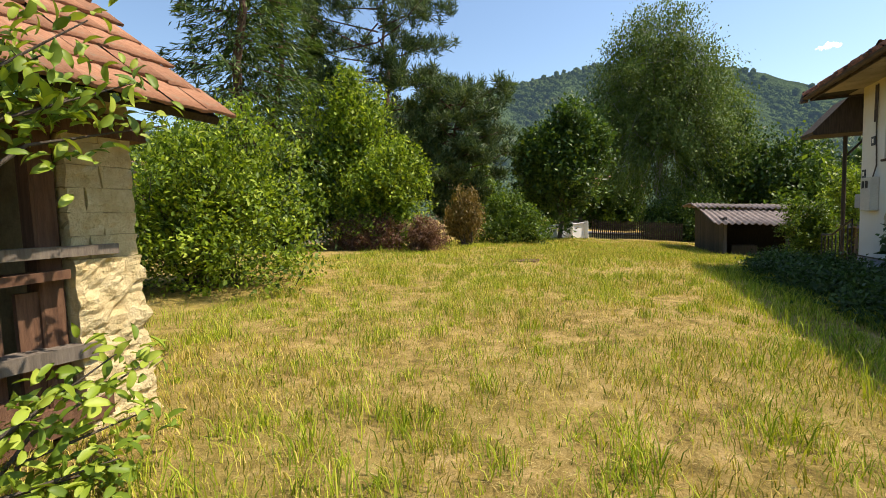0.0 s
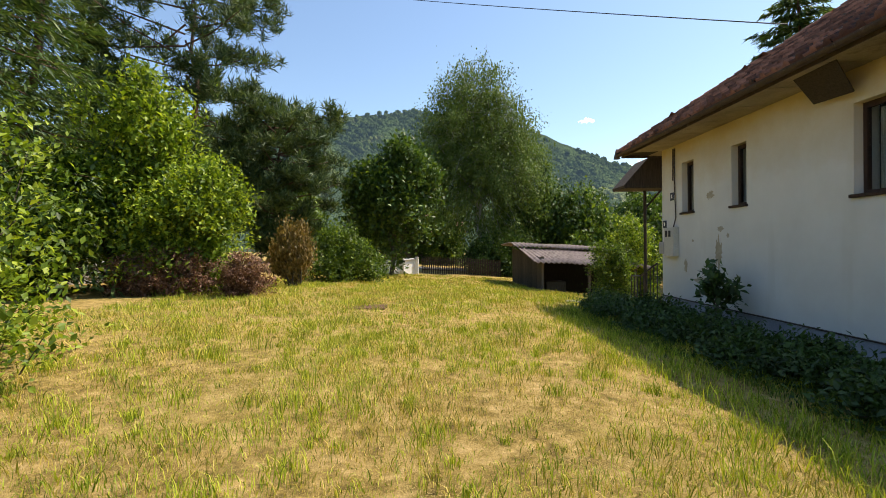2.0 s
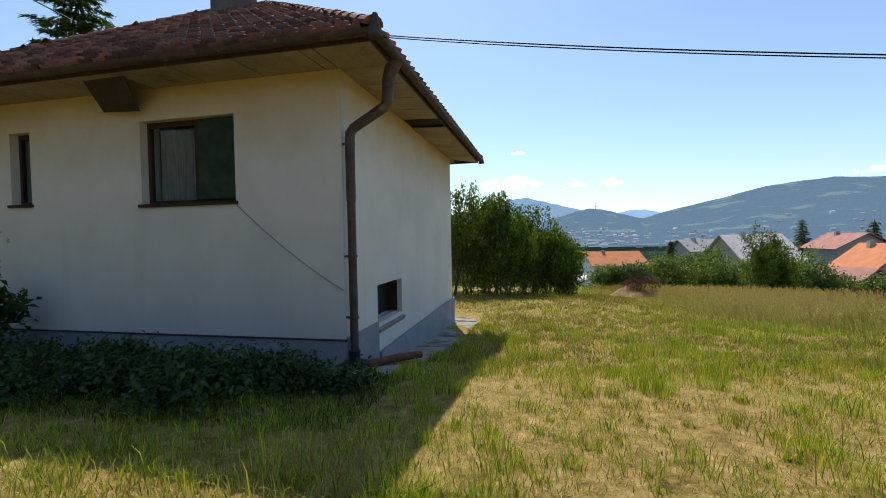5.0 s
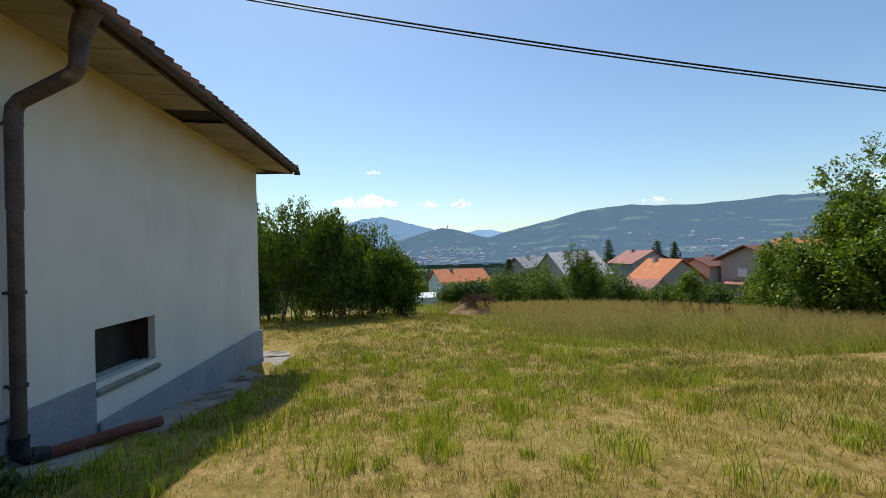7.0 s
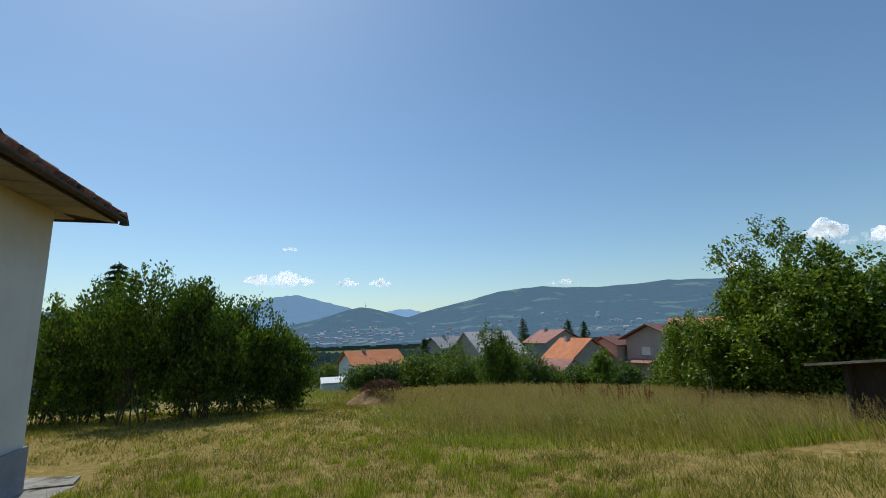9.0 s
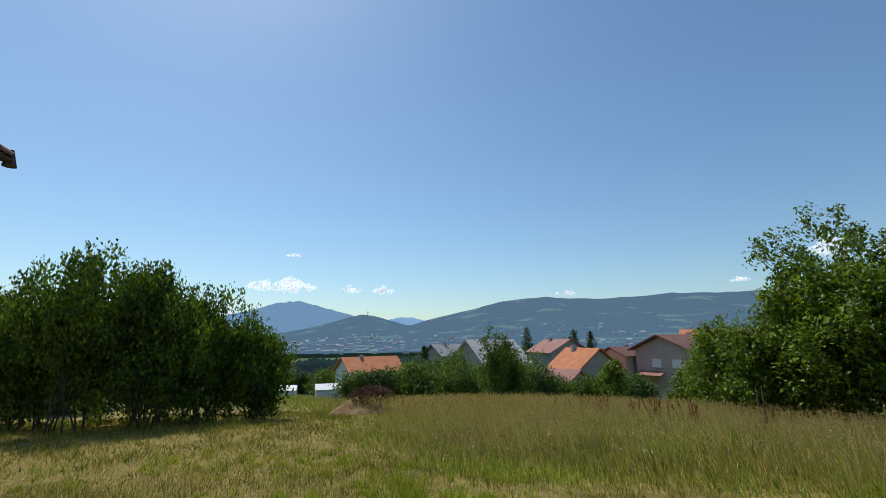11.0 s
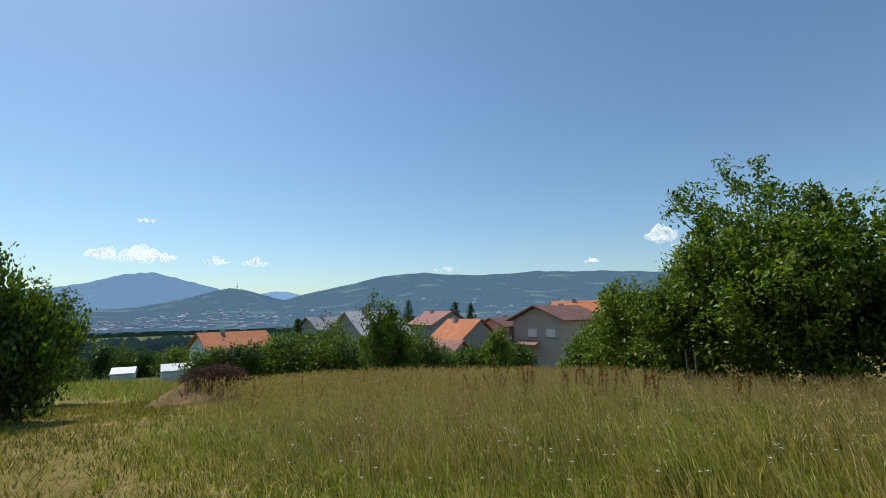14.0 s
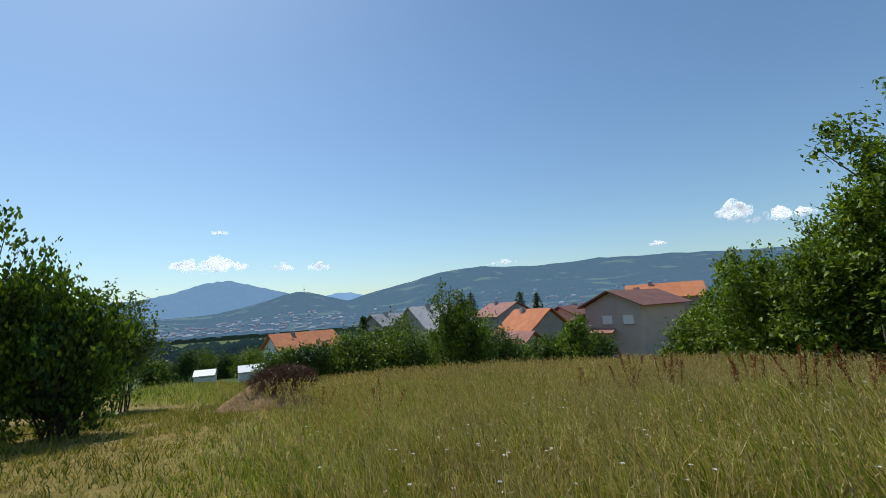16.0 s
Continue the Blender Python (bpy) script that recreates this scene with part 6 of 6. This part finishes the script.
st = thing("paving_slab", "pale concrete slab in the grass by the shed", "slab", at=(2.8, 16.4, -0.25))
bm = bmesh.new()
slab(bm, [(2.2, 16.1, float(gz(2.2, 16.1)) + 0.06), (3.6, 15.9, float(gz(3.6, 15.9)) + 0.06), (3.7, 16.7, float(gz(3.7, 16.7)) + 0.06), (2.3, 16.8, float(gz(2.3, 16.8)) + 0.06)], 0.1)
part("slab", bm, CONCRETE, st)

# ---- open shed at the edge of the field ----
fs_ = thing("field_shed", "small dark timber shed with a sheet roof", "shed", at=(10, -13, -0.8))
for x, y in ((9.85, -12.85), (8.5, -15.0)):
    bm = bmesh.new()
    box(bm, (x - 0.07, y - 0.07, -2.0), (x + 0.07, y + 0.07, 0.62), 0.01)
    part("post", bm, DARK_WOOD, fs_)
bm = bmesh.new()
slab(bm, [(10.56, -12.41, 0.56), (7.0, -12.9, 0.98), (5.9, -16.4, 0.98), (9.3, -15.8, 0.58)], 0.06)
part("roof", bm, SHEET, fs_)
bm = bmesh.new()
slab(bm, [(9.85, -12.9, -2.0), (9.85, -12.9, 0.56), (8.5, -15.0, 0.6), (8.5, -15.0, -2.0)], 0.05)
slab(bm, [(9.85, -12.92, -2.0), (7.4, -13.2, -2.0), (7.4, -13.2, 0.84), (9.85, -12.92, 0.56)], 0.05)
part("wall", bm, DARK_WOOD, fs_)


# two thin stakes before the hedge
for x, y in ((14.9, -13.9), (15.25, -14.1)):
    sk = thing("stake", "thin pale wooden stake in the meadow", "stake", group="stakes in the meadow", at=(x, y, float(gz(x, y))))
    bm = bmesh.new()
    tube(bm, [(x, y, float(gz(x, y)) - 0.1), (x + 0.03, y, float(gz(x, y)) + 1.35)], [0.022, 0.016], 6)
    part("shaft", bm, GREY_WOOD, sk)


# ---- houses below the field ----
def far_house(label, cx, cy, w, d, turn, z_eave, rise, roof, wallm, over=0.5, win=(), name="village_house"):
    """A gabled house: w along the ridge, d across, ridge turned by turn degrees from +x."""
    g = float(gz(cx, cy))
    t = thing(name, label, "house", at=(cx, cy, g))
    rot = Matrix.Translation((cx, cy, 0)) @ Matrix.Rotation(radians(turn), 4, "Z")

    def put(bm, n, m, par=None, lab=""):
        bmesh.ops.transform(bm, matrix=rot, verts=bm.verts[:])
        return part(n, bm, m, par or t, lab)
    bm = bmesh.new()
    h, e = d / 2, w / 2
    pr = [(-e, -h, g - 1), (-e, h, g - 1), (-e, h, z_eave), (-e, 0, z_eave + rise), (-e, -h, z_eave)]
    a = [bm.verts.new(q) for q in pr]
    c = [bm.verts.new((-q[0], q[1], q[2])) for q in pr]
    bm.faces.new(a)
    bm.faces.new(c[::-1])
    for k in range(5):
        bm.faces.new((a[k], c[k], c[(k + 1) % 5], a[(k + 1) % 5]))
    put(bm, "wall", wallm)
    k = rise / h
    for s in (-1, 1):
        bm = bmesh.new()
        slab(bm, [(-e - over, 0, z_eave + rise + 0.14), (e + over, 0, z_eave + rise + 0.14), (e + over, s * (h + over), z_eave - k * over + 0.14), (-e - over, s * (h + over), z_eave - k * over + 0.14)], -0.14 * s * 1.0)
        put(bm, "roof", roof)
    if name == "outbuilding":
        return t
    bm = bmesh.new()
    box(bm, (e * 0.3, 0.3, z_eave + rise * 0.6), (e * 0.3 + 0.6, 0.9, z_eave + rise + 0.55))
    put(bm, "chimney", GREY_WALL)
    for (face, u, z, ww, hh, mt) in win:
        wn_ = bmesh.new()
        if face == "gable":
            box(wn_, (-e - 0.06, u - ww / 2, z), (-e - 0.01, u + ww / 2, z + hh))
        else:
            box(wn_, (u - ww / 2, -h - 0.06, z), (u + ww / 2, -h - 0.01, z + hh))
        wo = put(wn_, "window", mt)
        fr = bmesh.new()
        if face == "gable":
            box(fr, (-e - 0.12, u - ww / 2 - 0.1, z - 0.12), (-e - 0.01, u + ww / 2 + 0.1, z - 0.02))
        else:
            box(fr, (u - ww / 2 - 0.1, -h - 0.12, z - 0.12), (u + ww / 2 + 0.1, -h - 0.01, z - 0.02))
        bmesh.ops.transform(fr, matrix=rot, verts=fr.verts[:])
        part("sill", fr, CONCRETE, wo)
    return t


far_house("low house with an orange tile roof", 89, -11.0, 10, 8, 105, -4.0, 2.2, ORANGE_ROOF, WHITE_PAINT)
far_house("white house with pale sheet roof", 76.5, -29.8, 9, 10, 104, -2.6, 3.7, PALE_ROOF, FAR_WALL)
far_house("grey house with a low sheet roof", 86, -25.5, 7, 7, 104, -1.5, 1.8, GREY_ROOF, GREY_WALL)
far_house("house with a bright orange tile roof", 63.9, -39.55, 8, 6.8, 0, -3.0, 2.75, ORANGE_ROOF, GREY_WALL)
far_house("grey house with brown roof behind the orange one", 83, -46.5, 9, 8, 0, -1.2, 2.2, PINK_ROOF, GREY_WALL)
gabled = far_house("rendered house with brown gable roof and shuttered windows", 57.1, -51.9, 11, 8.2, -78, -0.25, 1.75, BROWN_ROOF, FAR_WALL, 0.8, [("gable", 0.75, -2.65, 1.4, 1.15, WHITE_PAINT), ("gable", -2.3, -2.65, 1.4, 1.15, WHITE_PAINT)])
bm = bmesh.new()
slab(bm, [(0, -0.4, -3.15), (0, 3.4, -3.15), (-1.3, 3.6, -3.65), (-1.3, -0.6, -3.65)], 0.12)
bmesh.ops.transform(bm, matrix=Matrix.Translation((57.1, -51.9, 0)) @ Matrix.Rotation(radians(-78), 4, "Z") @ Matrix.Translation((-5.52, 0, 0)), verts=bm.verts[:])
part("awning", bm, PINK_ROOF, gabled, "red-brown tiled awning below the windows")
far_house("house with an orange roof behind the brown gable", 60.6, -62, 10, 9, 41, 0.35, 2.0, ORANGE_ROOF, FAR_WALL)
far_house("low wing with a brown roof beside the gabled house", 63.5, -46.5, 5.5, 5, -78, -1.3, 1.1, BROWN_ROOF, FAR_WALL)
far_house("small outbuilding with a red-brown hipped roof", 54.7, -30.4, 4.5, 4.5, 30, -3.55, 1.0, PINK_ROOF, FAR_WALL, name="outbuilding")
far_house("white sheet-roofed greenhouse below the field", 77, -3.4, 3.6, 3.2, 92, -6.0, 0.7, TENT, TENT, 0.1, name="outbuilding")
far_house("white sheet-roofed outbuilding below the field", 78.5, 2.4, 2.4, 3.0, 88, -6.1, 0.6, TENT, TENT, 0.1, name="outbuilding")
far_house("grey house with a tiled roof behind the garden", 20, 50, 6, 6, 20, 1.6, 2.4, PALE_ROOF, GREY_WALL)
far_house("red-roofed house across the street", -4.5, 66, 10, 9, 10, 3.6, 2.6, BROWN_ROOF, FAR_WALL)
far_house("house across the street behind the trees", -32, 18, 9, 10, 70, 3.0, 2.6, BROWN_ROOF, FAR_WALL)
far_house("grey-roofed house behind the thicket", 50, 24, 9, 9, 30, 1.6, 2.2, BROWN_ROOF, FAR_WALL)

# ---- hills and valley ----
def hill(name, label, dist, foot, az_el, mat, depth=0.5, rough=0.10, seed=1, steps=140, base_el=-3.0):
    """A range of hills: its skyline by azimuth and elevation from the garden, sloping down towards it."""
    az = np.linspace(az_el[0][0], az_el[-1][0], steps)
    el = np.interp(az, [q[0] for q in az_el], [q[1] for q in az_el])
    k = np.ones(7) / 7
    el = np.convolve(np.pad(el, 3, mode="edge"), k, "valid")
    rs = np.random.RandomState(seed)
    el = el + np.interp(az, np.linspace(az[0], az[-1], 120), rs.normal(size=120)) * rough
    v = []
    rows = 14
    for i in range(rows):
        s = i / (rows - 1)
        d = dist * (1 - depth * (1 - s))
        gul = 1 + 0.06 * np.sin(np.radians(az) * 40 + s * 5 + seed) * math.sin(math.pi * s)
        e = base_el + (el - base_el) * (s ** 0.85) * gul
        if i == rows - 1:
            e = el
        v.append(np.stack([d * np.sin(np.radians(az)), d * np.cos(np.radians(az)), 1.6 + d * np.tan(np.radians(e))], 1))
    d = dist * 1.15
    v.append(np.stack([d * np.sin(np.radians(az)), d * np.cos(np.radians(az)), np.full(steps, foot)], 1))
    v = np.concatenate(v)
    rows += 1
    idx = np.arange(rows * steps).reshape(rows, steps)
    q = np.stack([idx[:-1, :-1], idx[:-1, 1:], idx[1:, 1:], idx[1:, :-1]], -1).reshape(-1, 4)
    ob = new(name, mesh_arrays(name, v, q, mat))
    ob.data.polygons.foreach_set("use_smooth", np.ones(len(q), dtype=bool))
    return tagged(ob, label, "hill", kind="structure")


# blue emission colour that paints haze onto the far slopes and town
HAZE_GLOW = (0.30, 0.52, 0.85)
H_NEAR = distance_material("wooded_hill", (0.12, 0.18, 0.055), (0.26, 0.30, 0.10), HAZE_GLOW, 0.07, 0.0035, 0.60)
H_MID = distance_material("hazy_hill", (0.045, 0.08, 0.04), (0.17, 0.22, 0.09), HAZE_GLOW, 0.36, 0.0022, 0.57)
H_FAR = distance_material("haze_blue_mountain", (0.07, 0.11, 0.10), (0.10, 0.14, 0.12), HAZE_GLOW, 0.66, 0.0008, 0.7)
H_HAZE = distance_material("faint_mountain", (0.07, 0.11, 0.10), (0.10, 0.14, 0.12), HAZE_GLOW, 0.92, 0.0008, 0.7)
NEAR_AZ = (-75, -50, -30, -13.5, -8, -3, 4, 12.5, 17, 22, 30, 42, 60)
NEAR_EL = (8, 10.5, 13, 15.5, 16.4, 16.7, 16.0, 13.8, 11.4, 9.2, 6.8, 4.5, 2.6)
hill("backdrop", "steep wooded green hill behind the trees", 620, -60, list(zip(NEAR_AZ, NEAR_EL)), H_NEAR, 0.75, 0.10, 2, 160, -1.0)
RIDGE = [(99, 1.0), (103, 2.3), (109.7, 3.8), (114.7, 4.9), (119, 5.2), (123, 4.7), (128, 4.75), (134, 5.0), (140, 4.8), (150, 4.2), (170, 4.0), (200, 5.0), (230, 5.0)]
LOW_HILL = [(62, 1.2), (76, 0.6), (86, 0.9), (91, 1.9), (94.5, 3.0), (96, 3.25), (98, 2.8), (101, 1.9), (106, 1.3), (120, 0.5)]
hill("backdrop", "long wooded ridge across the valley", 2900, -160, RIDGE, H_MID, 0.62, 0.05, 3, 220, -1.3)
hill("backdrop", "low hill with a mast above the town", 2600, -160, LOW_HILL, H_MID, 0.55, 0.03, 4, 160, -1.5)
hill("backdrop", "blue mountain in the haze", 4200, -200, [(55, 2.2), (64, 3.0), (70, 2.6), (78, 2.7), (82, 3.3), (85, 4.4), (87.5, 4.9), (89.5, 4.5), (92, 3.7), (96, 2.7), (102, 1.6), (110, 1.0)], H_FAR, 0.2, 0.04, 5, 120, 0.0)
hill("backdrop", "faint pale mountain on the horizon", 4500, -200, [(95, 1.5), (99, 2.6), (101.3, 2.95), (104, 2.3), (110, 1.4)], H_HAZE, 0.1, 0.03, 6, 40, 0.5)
# single tree crowns on the near hill
cr = np.random.RandomState(77)
NT = 7000
caz = cr.uniform(-48, 34, NT)
cs_ = cr.uniform(0.25, 1.0, NT) ** 0.7
keep = np.sin(caz * 0.55 + cs_ * 9) + np.sin(caz * 0.23 - cs_ * 6 + 1.3) + cr.normal(size=NT) * 0.5 > -0.7
caz, cs_ = caz[keep], cs_[keep]
NT = len(caz)
near_el = np.interp(caz, NEAR_AZ, NEAR_EL)
cd_ = 620 * (1 - 0.75 * (1 - cs_))
ce = -1.0 + (near_el + 1.0) * cs_ ** 0.85
size_ = cr.uniform(1.8, 4.6, NT) * (0.45 + 0.55 * cs_)
ctr = np.stack([cd_ * np.sin(np.radians(caz)), cd_ * np.cos(np.radians(caz)), 1.6 + cd_ * np.tan(np.radians(ce)) + size_ * 0.3], 1)
bm = bmesh.new()
bmesh.ops.create_icosphere(bm, subdivisions=1, radius=1.0)
iv = np.array([v.co[:] for v in bm.verts])
ifc = np.array([[v.index for v in f.verts] for f in bm.faces])
bm.free()
bv_ = ctr[:, None, :] + iv[None] * size_[:, None, None] * cr.uniform(0.75, 1.25, (NT, len(iv), 1)) * np.array([1, 1, 1.25])
bf_ = ifc[None] + (np.arange(NT) * len(iv))[:, None, None]
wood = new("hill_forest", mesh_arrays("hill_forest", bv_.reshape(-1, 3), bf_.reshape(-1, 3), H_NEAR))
tagged(wood, "dense green forest crowns on the steep hill", "forest", kind="stuff")
# a slight blue glow in the material imitates haze over the woods
VALLEY_WOOD = distance_material("valley_wood", (0.035, 0.07, 0.03), (0.06, 0.10, 0.04), HAZE_GLOW, 0.05, 0.02, 0.7)
NV = 700
vaz, vd = cr.uniform(76, 125, NV), cr.uniform(240, 460, NV)
vx, vy = vd * np.sin(np.radians(vaz)), vd * np.cos(np.radians(vaz))
vh = cr.uniform(7, 11, NV)
vc = np.stack([vx, vy, gz(vx, vy) + vh * 0.5], 1)
vv_ = vc[:, None, :] + iv[None] * vh[:, None, None] * cr.uniform(0.7, 1.2, (NV, len(iv), 1)) * np.array([0.62, 0.62, 0.62])
vf_ = ifc[None] + (np.arange(NV) * len(iv))[:, None, None]
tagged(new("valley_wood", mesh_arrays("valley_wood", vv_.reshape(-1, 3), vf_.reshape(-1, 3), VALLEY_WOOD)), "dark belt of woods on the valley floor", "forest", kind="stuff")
mast = thing("radio_mast", "thin radio mast on the hilltop", "mast", at=(2560 * math.sin(radians(96.4)), 2560 * math.cos(radians(96.4)), 145))
bm = bmesh.new()
mxx, myy = 2560 * math.sin(radians(96.4)), 2560 * math.cos(radians(96.4))
tube(bm, [(mxx, myy, 135), (mxx, myy, 172)], [1.8, 0.7], 6)
tube(bm, [(mxx, myy, 150), (mxx, myy, 156)], 3.0, 8)
part("tower", bm, GREY_WALL, mast)
# scattered town: one stuff of tiny houses standing on the slopes
tr = np.random.RandomState(12)
V, F, k = [], [], 0
for _ in range(330):
    low_hill = tr.random() < 0.72
    dist, depth, skyline, base = (2600, 0.55, LOW_HILL, -1.5) if low_hill else (2900, 0.62, RIDGE, -1.3)
    az_ = tr.uniform(80, 108) if low_hill else tr.uniform(104, 140)
    s_ = tr.uniform(0.02, 0.55) ** 1.4
    d_ = dist * (1 - depth * (1 - s_))
    e_ = base + (np.interp(az_, [q[0] for q in skyline], [q[1] for q in skyline]) - base) * s_ ** 0.85
    x, y, z = d_ * math.sin(radians(az_)), d_ * math.cos(radians(az_)), 1.6 + d_ * math.tan(radians(e_)) + 2
    s, l = tr.uniform(2.5, 4.5), tr.uniform(3.0, 8.0)
    V += [(x - s, y - l, z - 6), (x + s, y - l, z - 6), (x + s, y + l, z - 6), (x - s, y + l, z - 6), (x - s, y - l, z + 2), (x + s, y - l, z + 2), (x + s, y + l, z + 2), (x - s, y + l, z + 2), (x, y - l, z + 4.5), (x, y + l, z + 4.5)]
    F += [tuple(i + k for i in q) for q in ((0, 1, 5, 4), (1, 2, 6, 5), (2, 3, 7, 6), (3, 0, 4, 7), (4, 5, 8, 8), (7, 6, 9, 9), (5, 6, 9, 8), (7, 4, 8, 9))]
    k += 10
me = bpy.data.meshes.new("town")
me.from_pydata(V, [], [tuple(dict.fromkeys(q)) for q in F])
TOWN, tn, tb = material("hazed_town_walls", 0.9)
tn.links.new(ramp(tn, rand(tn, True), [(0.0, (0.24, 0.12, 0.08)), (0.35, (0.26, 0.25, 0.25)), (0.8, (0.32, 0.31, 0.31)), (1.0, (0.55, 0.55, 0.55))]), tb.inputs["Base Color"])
# walls and roofs emit a little blue, haze put into their material
tb.inputs["Emission Color"].default_value = (*HAZE_GLOW, 1)
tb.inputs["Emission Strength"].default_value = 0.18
me.materials.append(TOWN)
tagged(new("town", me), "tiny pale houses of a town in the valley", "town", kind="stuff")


# ---- clouds ----
def cloud(az_, el_, width, height_, seed, puffs=22):
    rs = np.random.RandomState(seed)
    d_ = 4600
    o = Vector((d_ * math.sin(radians(az_)), d_ * math.cos(radians(az_)), 1.6 + d_ * math.tan(radians(el_))))
    side = Vector((math.cos(radians(az_)), -math.sin(radians(az_)), 0))
    W, H = d_ * radians(width), d_ * radians(height_)
    bm = bmesh.new()
    for _ in range(puffs * 2):
        u = rs.uniform(-0.5, 0.5)
        r = H * rs.uniform(0.10, 0.30) * (1.15 - 1.3 * abs(u))
        c = o + side * u * W + Vector((0, 0, rs.uniform(-0.05, 0.55) * H * (1 - 1.5 * abs(u))))
        res = bmesh.ops.create_icosphere(bm, subdivisions=3, radius=max(r, H * 0.07), matrix=Matrix.Translation(c))
        for v in res["verts"]:
            v.co += (v.co - c) * (0.5 * noise.noise(v.co * (1.6 / max(r, 1))) + 0.3 * noise.noise(v.co * (4.5 / max(r, 1))))
    ob = part("cloud", bm, CLOUD)
    for p in ob.data.polygons:
        p.use_smooth = True
    tagged(ob, "small white cumulus cloud above the hills", "cloud", kind="structure")


cloud(86.0, 6.3, 8.0, 2.0, 1, 34)
cloud(87.2, 10.2, 1.9, 0.7, 2, 12)
cloud(94.0, 6.0, 3.0, 1.1, 3, 14)
cloud(98.2, 6.0, 2.6, 1.2, 4, 14)
cloud(18.2, 14.6, 1.8, 0.9, 5, 10)
cloud(27.0, 8.5, 9.0, 3.0, 6, 26)
cloud(147.5, 8.2, 3.2, 2.4, 7, 18)
cloud(151.5, 7.2, 6.0, 1.6, 8, 18)
cloud(121.5, 5.3, 4.0, 0.8, 9, 14)
cloud(139.8, 5.9, 2.0, 0.7, 10, 10)
wire("overhead cable crossing above the garden", (6.5, 12.4, 6.9), (-8.8, 32.7, 19.3), 0.1, 0.014)
wire("black twisted service cable sagging from the eave corner", (3.45, 3.95, 4.27), (1.99, -7.96, 2.32), 0.21, 0.007)
wire("second strand of the service cable", (3.45, 3.97, 4.25), (1.99, -7.96, 2.32), 0.225, 0.006)
pole = thing("cable_pole", "weathered wooden pole carrying the service cable", "pole", at=(1.99, -8.03, 0))
bm = bmesh.new()
tube(bm, [(1.99, -8.03, -0.1), (1.99, -8.03, 2.45)], [0.07, 0.055], 10)
part("pole", bm, GREY_WOOD, pole)

# ---- the nearest roof tiles, one by one ----
for m_ in near_tiles:
    o = settle(new("tile", tile_me), house)
    o.matrix_basis = m_
